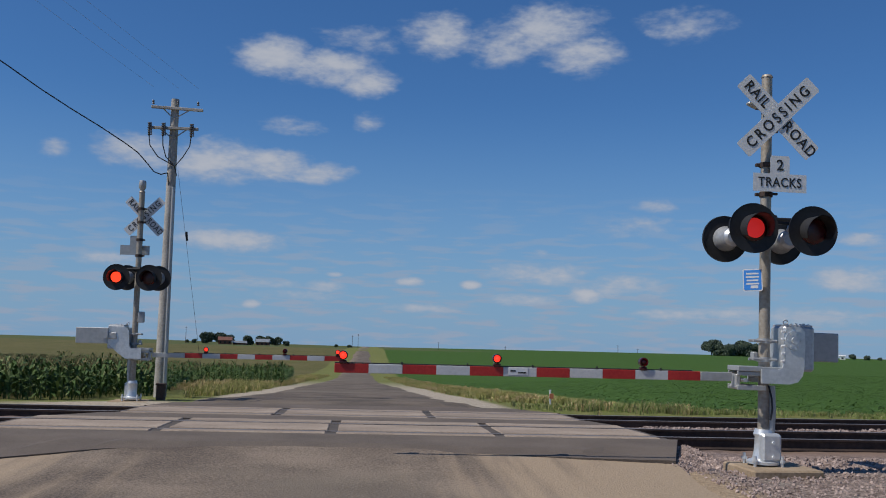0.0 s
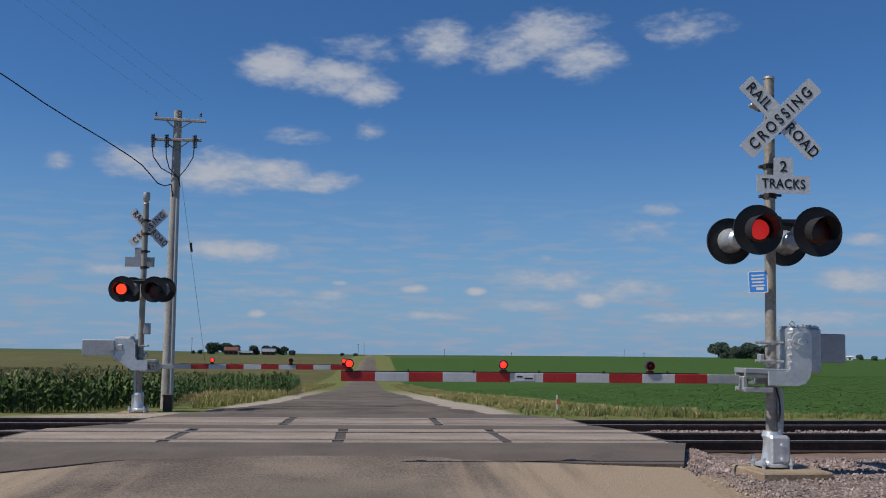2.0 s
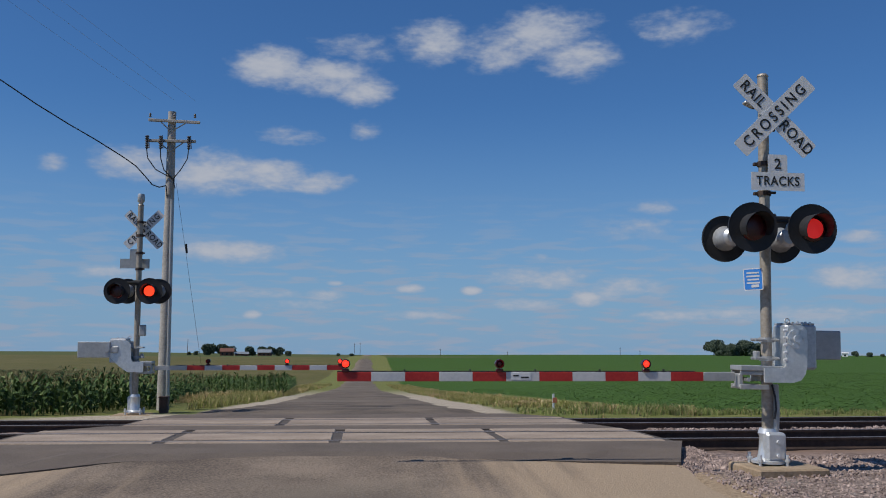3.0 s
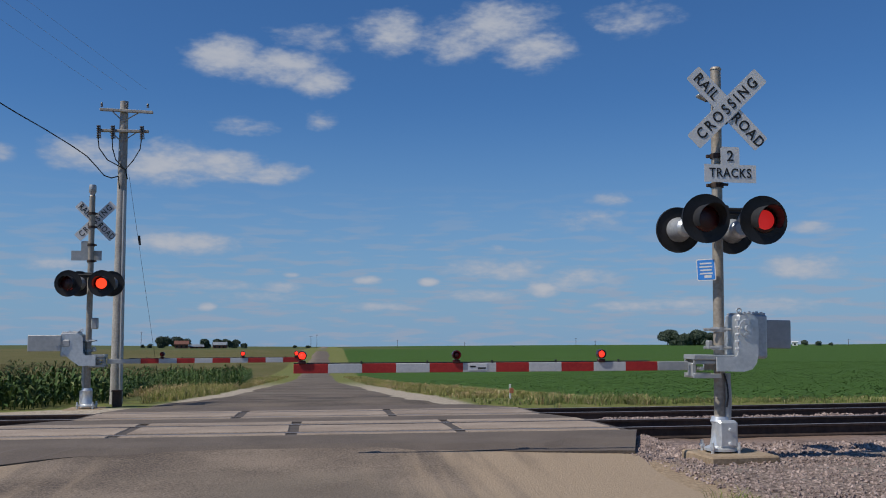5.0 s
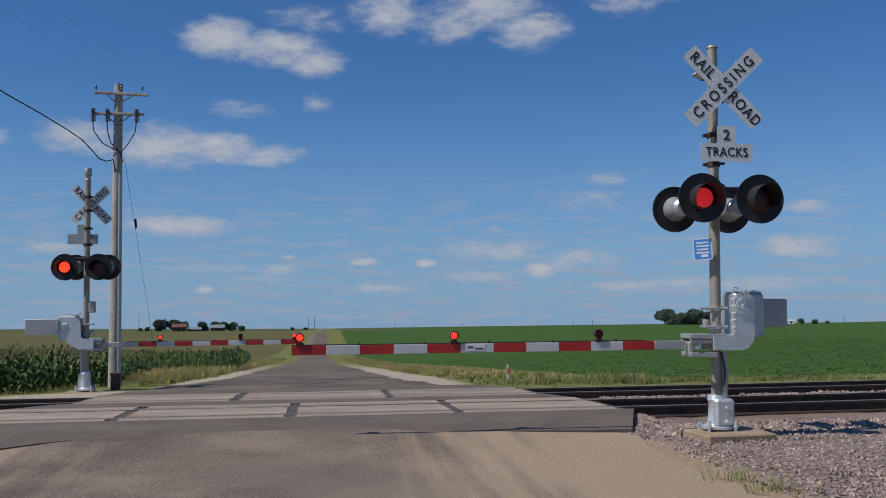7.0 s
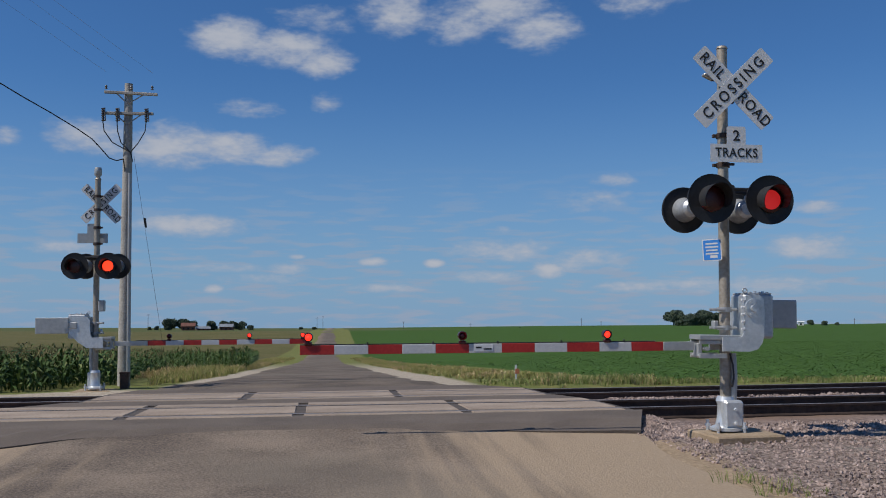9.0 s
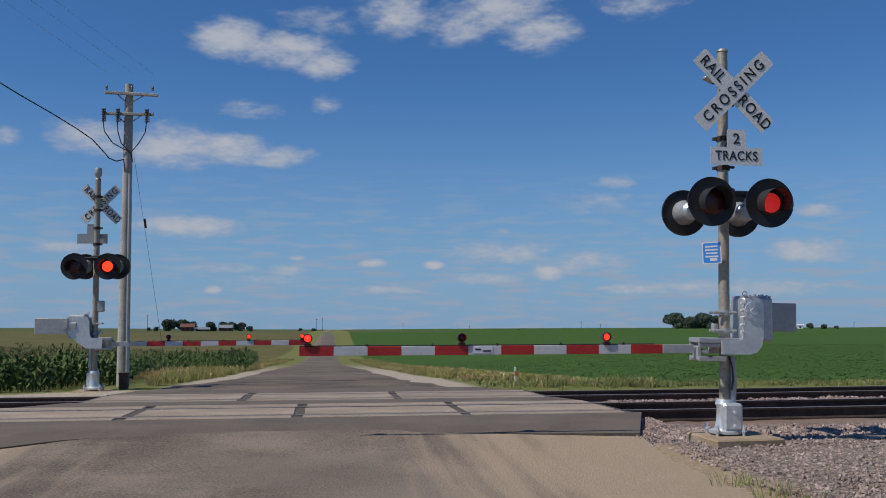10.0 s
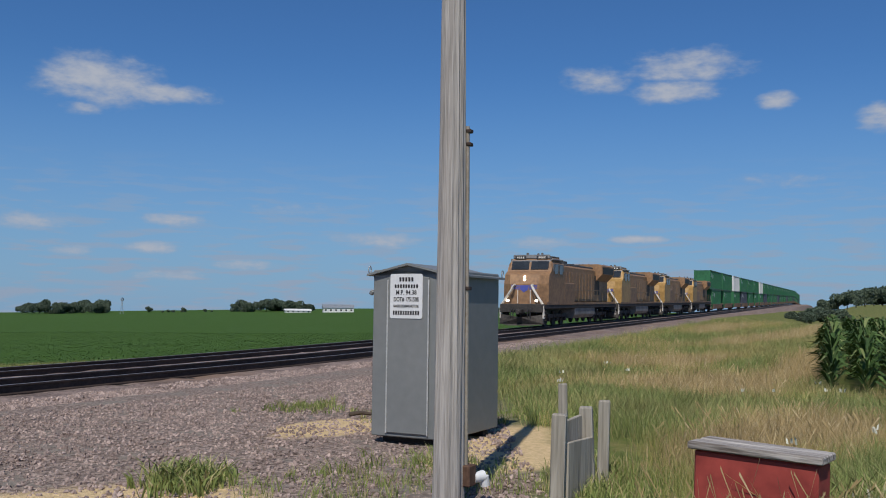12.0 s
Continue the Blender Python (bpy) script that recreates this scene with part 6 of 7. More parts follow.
def build_far():
    trees = [build_tree(11, 11, 1, "broad dark green tree on the horizon"), build_tree(9, 8.5, 2, "round dark green tree on the horizon"), build_tree(13, 9.5, 3, "wide dark green tree in a distant grove")]
    rnd = random.Random(4)
    first = [True, True, True]
    R = 640

    def put(bearing, size, r=R, sink=0.5):
        k = rnd.randrange(3)
        x, y, z = polar(bearing, r, sink)
        m = pose(x, y, z, 0, 0, rnd.uniform(0, 360))
        s = Matrix.Diagonal((size, size, size * rnd.uniform(0.85, 1.1), 1))
        if first[k]:
            first[k] = False
            trees[k].matrix_basis = m @ s
        else:
            t = copy_thing(trees[k], m)
            t.scale = (size, size, size)
    for b0, b1, n, sz in ((38.6, 43.2, 17, 0.84), (50.1, 54.8, 17, 0.78), (19.9, 22.6, 12, 0.98), (22.7, 25.0, 6, 0.9)):
        for i in range(n):
            put(b0 + (b1 - b0) * (i + rnd.uniform(0.1, 0.9)) / n, sz * rnd.uniform(0.72, 1.1), R + rnd.uniform(-15, 15))
    for b2, sz in ((-9.8, 0.62), (-8.5, 0.5), (-8.9, 0.62), (-7.35, 0.52), (-6.2, 0.62), (-5.7, 0.6), (-6.7, 0.5), (-5.2, 0.3), (-10.5, 0.3), (-10.9, 0.25),
                   (45.4, 0.42), (47.35, 0.42), (46.2, 0.2), (46.5, 0.22), (46.8, 0.2), (48.6, 0.3), (49.0, 0.2), (28.3, 0.35), (29.0, 0.25), (27.6, 0.4), (66.2, 0.4), (67.2, 0.5), (67.9, 0.5),
                   (70.5, 0.5), (71.3, 0.45), (11.0, 0.12), (15.4, 0.16), (-1.4, 0.2), (-2.2, 0.2)):
        put(b2, sz * (1.25 if b2 < 0 else 1.0))
    # the wood behind the corn
    for i in range(24):
        b2 = 84.6 + i * 0.45
        put(b2, rnd.uniform(1.35, 1.65), 900 + rnd.uniform(-20, 20), -0.5)
    shrub = build_tree(1.7, 1.35, 7, "dense green shrub at the edge of the meadow")
    shrub.name = "shrub"
    tagged(shrub, category="shrub", group="shrubs by the meadow")
    shrub.matrix_basis = pose(*polar(84.0, 120))
    for bearing, r, k in ((84.9, 140, 1.5), (83.6, 130, 1.1), (84.4, 150, 1.7), (85.6, 150, 1.6), (83.0, 140, 0.9)):
        copy_thing(shrub, pose(*polar(bearing, r, 0.2), 0, 0, 120 * k)).scale = (k * 1.3, k * 1.3, k)
    build_house(-8.75, 600, 8, 7, 3.2, 2.0, M["brick_red"], M["brick_red"], 0, "farmhouse", "brown brick farmhouse among trees")
    build_house(-7.9, 605, 8, 6, 1.8, 1.2, M["brick_red"], M["shed_roof"], 5, "farm_shed", "low brown farm shed")
    build_house(-6.55, 605, 8, 7, 2.8, 1.8, M["brick_red"], M["shed_roof"], -8, "farmhouse", "grey-roofed farmhouse among trees")
    build_house(54.0, 600, 16, 8, 1.6, 1.0, M["shed_white"], M["shed_white"], 6, "farm_shed", "long low white farm shed", 5)
    build_house(56.4, 600, 19, 10, 3.0, 2.2, M["shed_white"], M["shed_roof"], 4, "barn", "long white barn with a grey metal roof", 6)
    build_house(27.1, 600, 3.2, 3, 2.9, 0.4, M["shed_white"], M["shed_white"], 0, "farm_shed", "small white shed on the horizon", 1)
    x, y, z = polar(43.95, 600, 0.2)
    wm = thing("windmill", pose(x, y, z, 0, 0, -30), "old steel farm windmill on a lattice tower", "windmill")
    H = 8.6
    for sx, sy in ((-1, -1), (1, -1), (1, 1), (-1, 1)):
        bm = bmesh.new()
        tube(bm, (sx * 0.9, sy * 0.9, 0), (sx * 0.12, sy * 0.12, H), 0.07, 0.06, 6)
        part("leg", bm, M["galv"], wm)
    bm = bmesh.new()
    for k in range(1, 5):
        w = 0.9 - 0.78 * k / 5
        for a, b2 in (((-w, -w), (w, -w)), ((w, -w), (w, w)), ((w, w), (-w, w)), ((-w, w), (-w, -w))):
            tube(bm, (*a, H * k / 5), (*b2, H * k / 5), 0.04, 0.04, 5)
    part("brace", bm, M["galv"], wm)
    for k in range(14):
        bm = bmesh.new()
        box(bm, (0, 0, 0.75), (0.3, 0.03, 0.8), 0.0)
        bl = part("sail", bm, M["shed_roof"], wm, "steel windmill sail", smooth=False)
        bl.matrix_basis = pose(0, -0.3, H + 0.3) @ pose(0, 0, 0, 0, 360 * k / 14, 0) @ pose(0, 0, 0, 0, 0, 20)
    # distant line poles and towers
    for b2, h, r in ((-1.25, 9, 620), (-0.9, 10, 640), (3.95, 6, 640), (14.7, 6.5, 640), (15.85, 4.5, 640), (-11.0, 10, 560), (29.9, 5, 640), (8.0, 4, 640)):
        x, y, z = polar(b2, r, 0.5)
        bm = bmesh.new()
        tube(bm, (0, 0, 0), (0, 0, h), 0.16, 0.1, 6)
        box(bm, (0, 0, h - 0.6), (1.6, 0.12, 0.12))
        ob = link_mesh("line_pole", bm, M["bark"])
        ob.matrix_basis = pose(x, y, z)
        tagged(ob, "thin dark power pole far across the fields", "utility pole", "distant poles")


build_far()

# ---- crops, grass and stones ----


def leafy(name, dark, light, dry=None, dry_at=0.75, patchy=False):
    """Leaves whose green varies from plant to plant, some of them dry."""
    m = bpy.data.materials.new(name)
    m.use_nodes = True
    nt = m.node_tree
    bsdf = nt.nodes["Principled BSDF"]
    geo = nt.nodes.new("ShaderNodeNewGeometry")
    ramp = nt.nodes.new("ShaderNodeValToRGB")
    nt.links.new(geo.outputs["Random Per Island"], ramp.inputs[0])
    el = ramp.color_ramp.elements
    el[0].color, el[1].color = (*dark, 1), (*light, 1)
    if dry:
        el[1].position = dry_at - 0.05
        e = el.new(dry_at)
        e.color = (*dry, 1)
    ns = nt.nodes.new("ShaderNodeTexNoise")
    nt.links.new(geo.outputs["Position"], ns.inputs["Vector"])
    ns.inputs["Scale"].default_value = 0.7
    rg = nt.nodes.new("ShaderNodeMapRange")
    nt.links.new(ns.outputs["Fac"], rg.inputs[0])
    rg.inputs[1].default_value, rg.inputs[2].default_value, rg.inputs[3].default_value, rg.inputs[4].default_value = 0.3, 0.7, 0.75, 1.25
    leaf = ramp.outputs[0]
    if patchy:                          # broad drifts of drier growth
        far = nt.nodes.new("ShaderNodeTexNoise")
        nt.links.new(geo.outputs["Position"], far.inputs["Vector"])
        far.inputs["Scale"].default_value, far.inputs["Detail"].default_value = 0.24, 3
        r2 = nt.nodes.new("ShaderNodeMapRange")
        nt.links.new(far.outputs["Fac"], r2.inputs[0])
        r2.inputs[1].default_value, r2.inputs[2].default_value, r2.inputs[4].default_value = 0.5, 0.68, 0.55
        drift = nt.nodes.new("ShaderNodeMix")
        drift.data_type = "RGBA"
        nt.links.new(r2.outputs[0], drift.inputs[0])
        nt.links.new(leaf, drift.inputs[6])
        drift.inputs[7].default_value = (0.44, 0.325, 0.15, 1)
        leaf = drift.outputs[2]
    hsv = nt.nodes.new("ShaderNodeHueSaturation")
    nt.links.new(leaf, hsv.inputs["Color"])
    nt.links.new(rg.outputs[0], hsv.inputs["Value"])
    nt.links.new(hsv.outputs[0], bsdf.inputs["Base Color"])
    bsdf.inputs["Roughness"].default_value = 0.75
    bsdf.inputs["Specular IOR Level"].default_value = 0.25
    return m


def blades(name, spots, h, w, per, lean, mat_, label, category, seed=1, spread=0.12, heads=0.0):
    """Tufts of bent grass blades at the spots (x, y, z, scale)."""
    rnd = random.Random(seed)
    verts, faces = [], []
    for x, y, z, s in spots:
        for _ in range(per):
            a, b2 = rnd.uniform(0, 6.283), rnd.uniform(0, 6.283)
            px, py = x + rnd.gauss(0, spread) * s, y + rnd.gauss(0, spread) * s
            hh, ww = h * s * rnd.uniform(0.55, 1.15), w * rnd.uniform(0.7, 1.3) * min(1.4, max(0.4, math.hypot(x, y) / 15))
            lx, ly = math.cos(a) * lean * hh * rnd.uniform(0.3, 1.2), math.sin(a) * lean * hh * rnd.uniform(0.3, 1.2)
            cx, cy = math.cos(b2) * ww / 2, math.sin(b2) * ww / 2
            o = len(verts)
            verts += [(px - cx, py - cy, z - 0.02), (px + cx, py + cy, z - 0.02), (px + lx * 0.35 + cx * 0.8, py + ly * 0.35 + cy * 0.8, z + hh * 0.6), (px + lx * 0.35 - cx * 0.8, py + ly * 0.35 - cy * 0.8, z + hh * 0.6)]
            faces.append((o, o + 1, o + 2, o + 3))
            tip = (px + lx, py + ly, z + hh)
            if rnd.random() < heads:
                verts += [(tip[0] - cx * 1.5, tip[1] - cy * 1.5, tip[2]), (tip[0] + cx * 1.5, tip[1] + cy * 1.5, tip[2] - 0.02)]
                faces.append((o + 3, o + 2, o + 5, o + 4))
            else:
                verts.append(tip)
                faces.append((o + 3, o + 2, o + 4))
    me = bpy.data.meshes.new(name)
    me.from_pydata(verts, [], faces)
    me.materials.append(mat_)
    return tagged(new(name, me), label, category, kind="stuff")


G = {
    "green": leafy("green_grass", (0.19, 0.2, 0.052), (0.31, 0.3, 0.095), (0.45, 0.35, 0.17), 0.82, True),
    "lush": leafy("lush_grass", (0.12, 0.165, 0.045), (0.22, 0.265, 0.085), (0.34, 0.31, 0.14), 0.86, True),
    "dry": leafy("dry_grass", (0.3, 0.225, 0.1), (0.46, 0.335, 0.165), (0.54, 0.42, 0.24), 0.82),
    "weed": leafy("green_weed", (0.13, 0.17, 0.045), (0.25, 0.29, 0.09), (0.36, 0.31, 0.15), 0.8),
    "corn": leafy("corn_leaf", (0.026, 0.06, 0.014), (0.085, 0.142, 0.036), (0.16, 0.19, 0.07), 0.9),
    "tassel": leafy("corn_tassel", (0.13, 0.115, 0.045), (0.26, 0.22, 0.1)),
    "soy": leafy("bean_leaf", (0.048, 0.1, 0.016), (0.07, 0.138, 0.024)),
    "flower": leafy("white_flower", (0.5, 0.5, 0.42), (0.7, 0.7, 0.6)),
}


def scatter(n, rnd, make):
    out = []
    while len(out) < n:
        p = make(rnd)
        if p:
            out.append(p)
    return out


def build_grass():
    rnd = random.Random(11)

    def trackside(r_):
        r = 6.5 + (r_.random() ** 1.7) * 95
        a = radians(r_.uniform(58, 104))
        x, y = r * math.sin(a), r * math.cos(a)
        s = y - SLOPE * x
        edge = 9.3 if x > 24 else 9.3 - (24 - x) * 0.5
        if s > edge + r_.uniform(-1.2, 0.4) or (x < 11.6 and y > 2.2 - 0.3 * (9 - x)) or (abs(x - 6.5) < 0.5 and abs(y - 1.05) < 0.5):
            return None
        if x > 21 and y < 2.6 and x * 0.1 - y > 0.2:
            return None
        return (x, y, ground_z(x, y), r_.uniform(0.7, 1.25) * (1 + r * 0.004))

    spots = scatter(11500, rnd, trackside)
    green, dry, lush = [], [], []
    for p in spots:
        far = 0.34 / (1 + 0.03 * p[0])
        k = noise.noise((p[0] * far, p[1] * 0.42, 5)) * 1.5 + rnd.uniform(-0.14, 0.14)
        (dry if k > 0.14 else lush if k < -0.14 else green).append(p)
    blades("lush_meadow_grass", lush, 0.33, 0.0075, 26, 0.65, G["lush"], "lush dark green patches of roadside grass", "grass", 14, 0.18)
    blades("meadow_grass", green, 0.31, 0.0055, 28, 0.55, G["green"], "tall green roadside grass", "grass", 2, 0.16)
    blades("dry_meadow_grass", dry, 0.36, 0.0045, 26, 0.42, G["dry"], "tall dry tan grass gone to seed", "grass", 3, 0.17, 0.12)
    seeds = scatter(200, rnd, lambda r_: (lambda x, y: (x, y, ground_z(x, y), r_.uniform(0.8, 1.2)))(r_.uniform(5.2, 6.4), r_.uniform(-0.4, 1.7)))
    blades("seeding_grass", seeds, 0.52, 0.005, 2, 0.35, G["dry"], "pale seeding grass round the red bin", "grass", 4, 0.1, 0.8)
    weeds = scatter(260, rnd, lambda r_: (lambda x, y: (x, y, ground_z(x, y), r_.uniform(0.7, 1.3)))(r_.gauss(6.9, 0.6), r_.gauss(0.35, 0.35)))
    blades("leafy_weeds", weeds, 0.42, 0.035, 7, 0.9, G["weed"], "leafy weeds beside the red bin", "weeds", 5, 0.1)
    flowers = [(x, y, z + 0.34, 1) for x, y, z, s in rnd.sample([p for p in green if p[0] < 26], 24)]
    blades("white_flowers", flowers, 0.06, 0.03, 4, 1.0, G["flower"], "small white wild flowers in the grass", "flowers", 6, 0.04)
    # tufts in the gravel
    tufts = []
    for cx, cy, r, n in ((6.4, 5.8, 0.2, 20), (7.1, 4.8, 0.5, 22), (7.7, 4.3, 0.45, 26), (8.6, 4.5, 0.4, 22), (3.8, 8.5, 0.1, 5), (4.05, 7.9, 0.15, 6), (8.0, 2.55, 0.35, 60), (9.0, 3.0, 0.35, 40), (8.7, 2.3, 0.4, 60), (12.1, 8.6, 0.45, 40), (7.9, 3.6, 0.4, 30), (6.6, 4.4, 0.35, 14), (12.6, 6.0, 0.9, 60)):
        for _ in range(n):
            x, y = rnd.gauss(cx, r), rnd.gauss(cy, r * 0.8)
            if abs(x - 10.33) < 0.8 and abs(y - 5.4) < 0.5:
                continue
            tufts.append((x, y, ground_z(x, y), rnd.uniform(0.3, 0.85)))
    blades("gravel_weeds", tufts, 0.22, 0.014, 13, 0.8, G["weed"], "low green weeds growing in the gravel", "weeds", 7, 0.07)
    bush = [(rnd.gauss(6.42, 0.17), rnd.gauss(5.8, 0.17), -0.13, rnd.uniform(0.6, 1.2)) for _ in range(110)]
    blades("weed_bush", bush, 0.2, 0.035, 9, 0.9, G["weed"], "bright green bushy weed in the gravel", "weeds", 12, 0.05)
    # verges north of the tracks
    verge, wild = [], []
    for _ in range(1500):
        x = rnd.uniform(3.6, 30)
        s = rnd.gauss(23.2, 0.45)
        y = s + SLOPE * x
        wild.append((x, y, ground_z(x, y), rnd.uniform(0.25, 0.7) * (0.75 if 5.0 < x < 8.5 else 0.4)))
    for _ in range(3200):
        y = 23 + rnd.random() ** 1.6 * 110
        side = rnd.choice((-1, 1))
        x = valley_road(y) + side * (3.7 + 0.7 * (1 - ramp01(y, 22, 30)) + rnd.random() * 3.2)
        if side > 0 and y < 26 and x > 3.6:
            continue
        if side < 0 and y < 34 and x < -0.14 * y - 1.3:
            continue
        verge.append((x, y, ground_z(x, y), rnd.uniform(0.3, 0.7) * (1.0 if side < 0 else 0.5)))
    heads = [p for p in wild if 4.8 < p[0] < 8.2 and rnd.random() < 0.3]
    blades("tall_weeds", wild, 0.55, 0.011, 14, 0.6, G["weed"], "low green weeds along the bean field", "weeds", 15, 0.16)
    blades("seeding_weeds", heads, 0.5, 0.008, 9, 0.5, G["dry"], "pale seed heads among the weeds", "weeds", 16, 0.14, 0.8)
    wet = [p for p in verge if noise.noise((p[0] * 0.5, p[1] * 0.3, 9)) < 0.28]
    pale = [p for p in verge if noise.noise((p[0] * 0.5, p[1] * 0.3, 9)) >= 0.28]
    blades("verge_grass", wet, 0.55, 0.011, 18, 0.75, G["green"], "long green verge grass behind the tracks", "grass", 8, 0.15)
    blades("dry_verge_grass", pale, 0.55, 0.01, 18, 0.7, G["dry"], "long dry verge grass behind the tracks", "grass", 9, 0.15, 0.4)


def corn_field(name, spots, label, seed):
    """Corn plants: a stalk, long arching leaves and a tassel."""
    rnd = random.Random(seed)
    lv, lf, tv, tf = [], [], [], []
    for x, y, z, s in spots:
        H = 1.5 * s
        o = len(lv)
        lv += [(x - 0.015, y, z), (x + 0.015, y, z), (x, y, z + H)]
        lf.append((o, o + 1, o + 2))
        a0 = rnd.uniform(0, 6.28)
        for k in range(9):
            a = a0 + (math.pi if k % 2 else 0) + rnd.gauss(0, 0.5)
            zb = z + H * (0.12 + 0.82 * k / 9)
            ln_ = rnd.uniform(0.42, 0.7) * s * (1.0 if k < 6 else 0.75)
            dx, dy = math.cos(a), math.sin(a)
            w = 0.045
            up, drop = rnd.uniform(0.25, 0.42) * s, rnd.uniform(-0.05, 0.3) * s
            px, py = -dy * w, dx * w
            o = len(lv)
            lv += [(x, y, zb), (x + dx * ln_ * 0.45 + px, y + dy * ln_ * 0.45 + py, zb + up), (x + dx * ln_ * 0.45 - px, y + dy * ln_ * 0.45 - py, zb + up * 0.92), (x + dx * ln_, y + dy * ln_, zb + up - drop)]
            lf += [(o, o + 1, o + 2), (o + 1, o + 3, o + 2)]
        for k in range(4):
            a = rnd.uniform(0, 6.28)
            o = len(tv)
            tv += [(x - 0.012, y, z + H * 0.97), (x + 0.012, y, z + H * 0.97), (x + math.cos(a) * 0.12, y + math.sin(a) * 0.12, z + H + 0.26 * s)]
            tf.append((o, o + 1, o + 2))
    for nm, v, f, mt, lb in ((name, lv, lf, G["corn"], label), (name + "_tassels", tv, tf, G["tassel"], "tan tassels over the corn plants")):
        me = bpy.data.meshes.new(nm)
        me.from_pydata(v, [], f)
        me.materials.append(mt)
        tagged(new(nm, me), lb, "corn", kind="stuff")


def build_crops():
    rnd = random.Random(21)
    spots = []
    for row in range(58):
        y0 = 23.9 + row * 0.7
        x_edge = -5.9 if row > 3 else -6.9
        n = 240 if row < 30 else 170
        for i in range(n):
            x = x_edge - i * 0.13 * (1 + row * 0.012) + rnd.uniform(-0.06, 0.06)
            if x < -0.5 * y0 - 4:
                break
            y = y0 + SLOPE * x + rnd.uniform(-0.08, 0.08)
            if x > -0.14 * y - 2.2:
                continue
            spots.append((x, y, ground_z(x, y) - 0.1, rnd.uniform(0.5, 0.68)))
    for i in range(900):
        y = rnd.uniform(50, 118)
        x = -0.0745 * y - 1.0 - rnd.random() ** 2 * 12
        spots.append((x, y, ground_z(x, y), rnd.uniform(0.6, 0.8)))
    corn_field("corn_plants", spots, "dense green corn plants behind the far track", 22)
    spots = []
    for row in range(34):
        for i in range(120):
            x = 22.5 + i * 0.24 + rnd.uniform(-0.07, 0.07)
            y = 1.9 + 0.085 * (x - 22) - row * 0.75 + rnd.uniform(-0.07, 0.07)
            if x > 22.5 + 0.35 * row or row < 10:
                spots.append((x, y, ground_z(x, y), rnd.uniform(0.84, 1.06)))
    corn_field("tall_corn_plants", spots, "tall dark green corn at the edge of the meadow", 23)
    # bean plants near the tracks
    verts, faces = [], []
    for _ in range(24000):
        x = rnd.uniform(4, 85)
        s = 23.9 + (rnd.random() ** 1.5) * 62
        y = s + SLOPE * x
        if x < 6.8 + 1.4 * (1 - ramp01(y, 22, 60)):
            continue
        z = ground_z(x, y)
        for _ in range(6):
            a = rnd.uniform(0, 6.28)
            px, py, pz = x + rnd.gauss(0, 0.13), y + rnd.gauss(0, 0.13), z + rnd.uniform(0.03, 0.13) * max(0.15, 1 - (s - 24) / 50)
            sz = rnd.uniform(0.035, 0.07)
            dx, dy, t = math.cos(a) * sz, math.sin(a) * sz, rnd.uniform(-0.35, 0.35) * sz
            o = len(verts)
            verts += [(px - dx, py - dy, pz - t), (px + dy * 0.6, py - dx * 0.6, pz), (px + dx, py + dy, pz + t), (px - dy * 0.6, py + dx * 0.6, pz)]
            faces.append((o, o + 1, o + 2, o + 3))
    me = bpy.data.meshes.new("bean_plants")
    me.from_pydata(verts, [], faces)
    me.materials.append(G["soy"])
    tagged(new("bean_plants", me), "low green bean plants behind the tracks", "beans", kind="stuff")


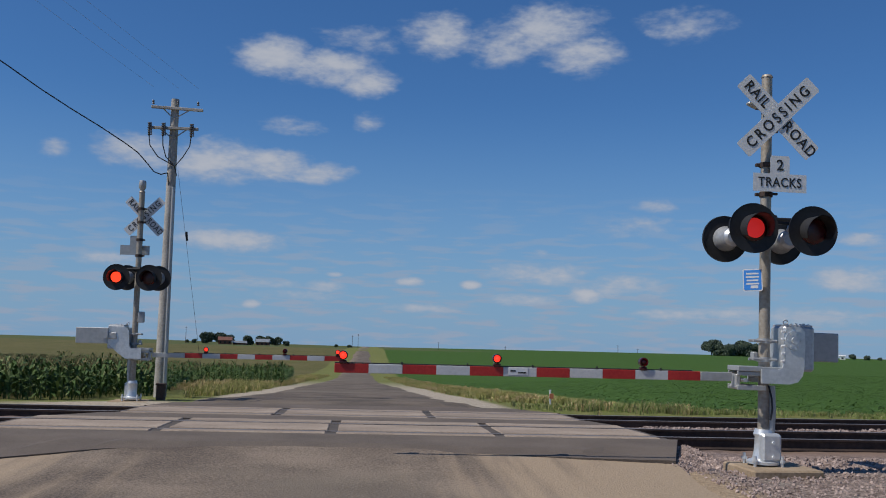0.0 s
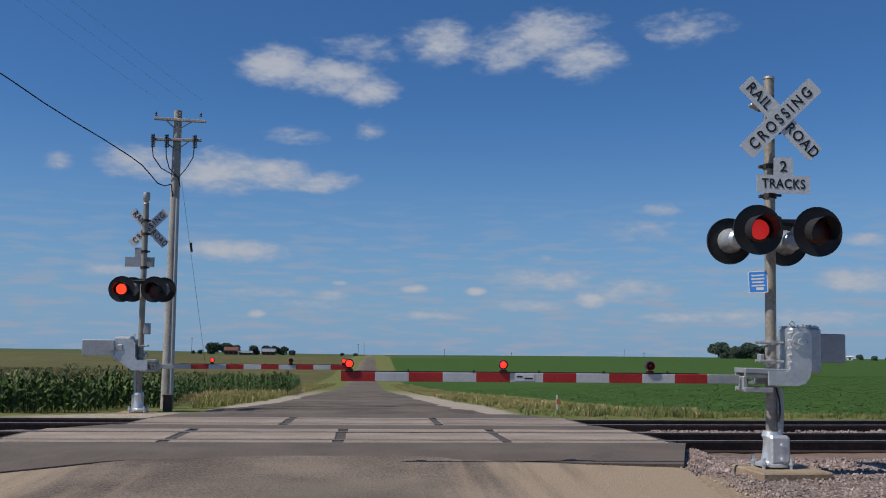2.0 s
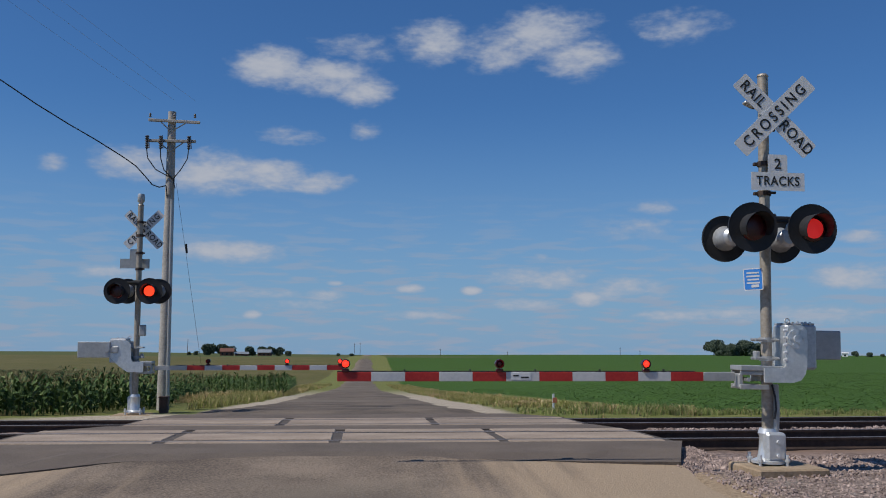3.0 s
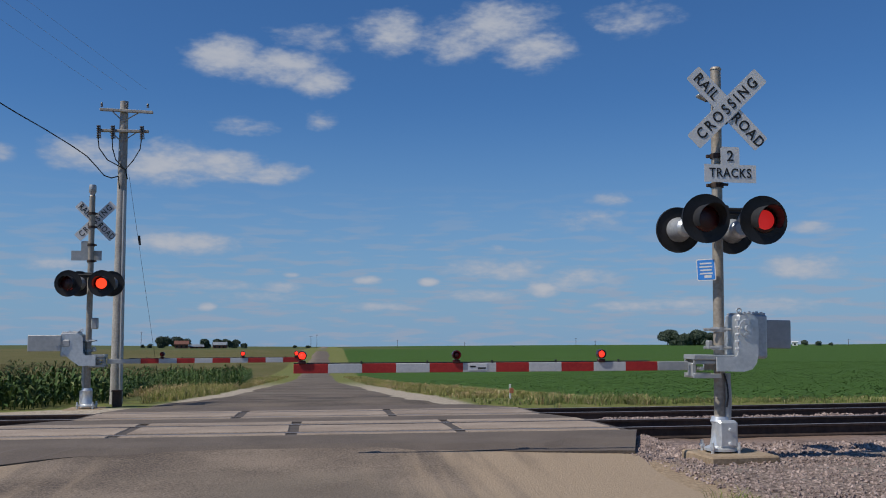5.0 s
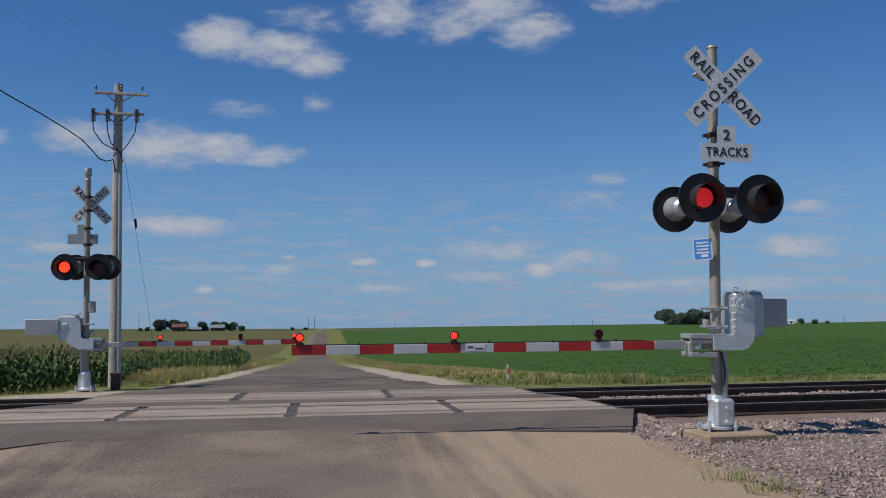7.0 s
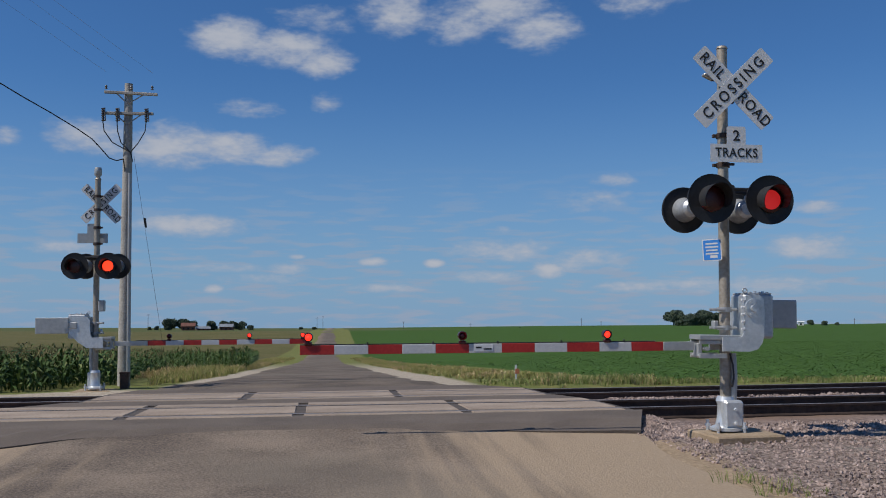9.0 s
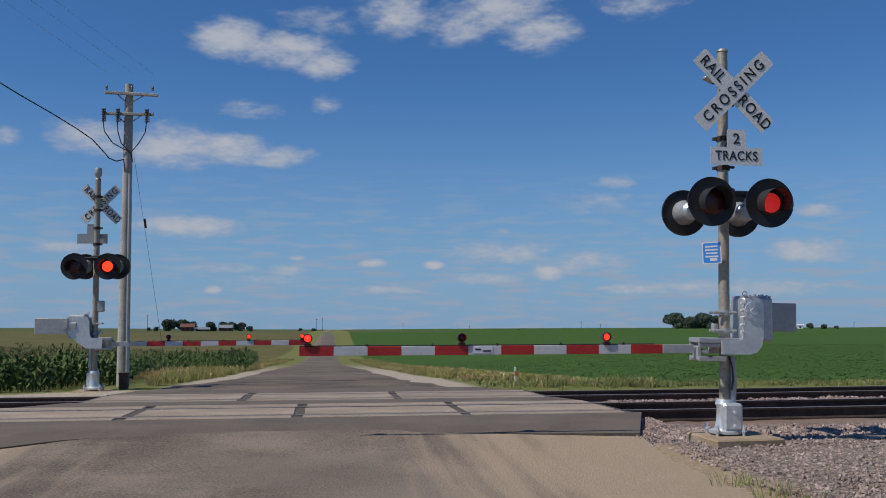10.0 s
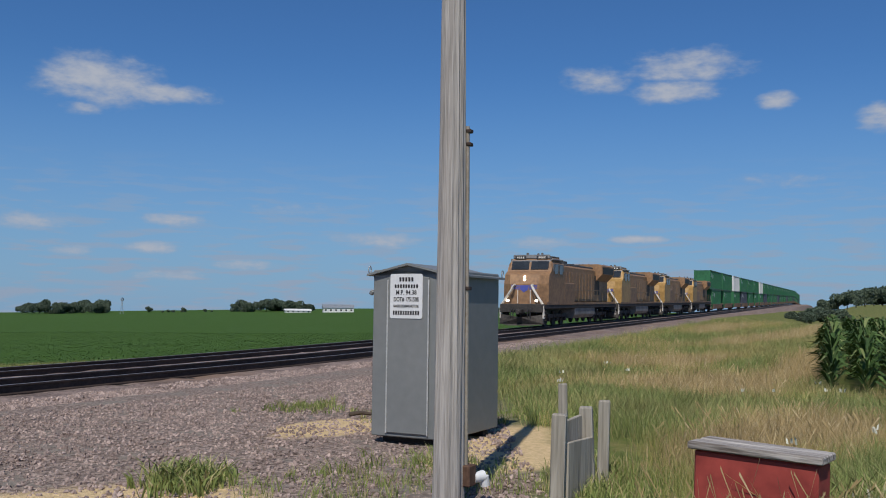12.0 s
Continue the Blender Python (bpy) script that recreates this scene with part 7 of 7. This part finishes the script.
def build_stones():
    rnd = random.Random(31)
    verts, faces = [], []
    octa = ((1, 0, 0), (0, 1, 0), (-1, 0, 0), (0, -1, 0), (0, 0, 1), (0, 0, -1))
    tri = ((0, 1, 4), (1, 2, 4), (2, 3, 4), (3, 0, 4), (1, 0, 5), (2, 1, 5), (3, 2, 5), (0, 3, 5))

    def stone(x, y, z, r):
        q = Euler((rnd.uniform(0, 6.3), rnd.uniform(0, 6.3), rnd.uniform(0, 6.3))).to_matrix()
        o = len(verts)
        for v in octa:
            verts.append(Vector((x, y, z)) + q @ (Vector(v) * r * rnd.uniform(0.65, 1.25)))
        faces.extend([(o + a, o + b2, o + c) for a, b2, c in tri])

    for _ in range(42000):
        u = 4.9 + rnd.random() ** 1.4 * 36
        s = rnd.uniform(9.9, 12.9) if rnd.random() < 0.85 else rnd.uniform(16.2, 17.5)
        if s > 15 and u > 13:
            continue
        if abs(u - 4.95) < 0.55 and s < 12.2:
            continue
        p = on_track(u, s)
        if s < 13 and u < 6.5 and rnd.random() < 0.35:
            s = rnd.uniform(10, 13)
        stone(p.x, p.y, bed_z(u, s), rnd.uniform(0.022, 0.05))
    for _ in range(2200):
        u = -8.4 - rnd.random() ** 1.5 * 14
        s = rnd.uniform(10.0, 12.9)
        p = on_track(u, s)
        stone(p.x, p.y, bed_z(u, s), rnd.uniform(0.022, 0.05))
    for _ in range(26000):
        x, y = rnd.uniform(3.9, 20), rnd.uniform(2.6, 11.5)
        if x - 2.3 * (y - SLOPE * x) > 2.6 or (abs(x - 10.33) < 0.75 and abs(y - 5.4) < 0.45):
            continue
        stone(x, y, ground_z(x, y) + 0.004, rnd.uniform(0.01, 0.034))
    for _ in range(3600):
        y = rnd.uniform(10.9, 13.55)
        d = abs(rnd.gauss(0, 0.28)) - 0.06
        x = 3.75 + 0.375 * (y - 11.5) + d
        if abs(x - 4.95) < 0.56 and 11.0 < y < 11.98:
            continue
        stone(x, y, -0.1 - 0.1 * ramp01(d, 0, 0.4) - 0.03 * ramp01(11.6 - y, 0, 0.6), rnd.uniform(0.022, 0.055))
    me = bpy.data.meshes.new("ballast_stones")
    me.from_pydata(verts, [], faces)
    me.materials.append(M["stone"])
    tagged(new("ballast_stones", me), "loose crushed stones beside the tracks", "stones", kind="stuff")


build_grass()
build_crops()
build_stones()

motions()
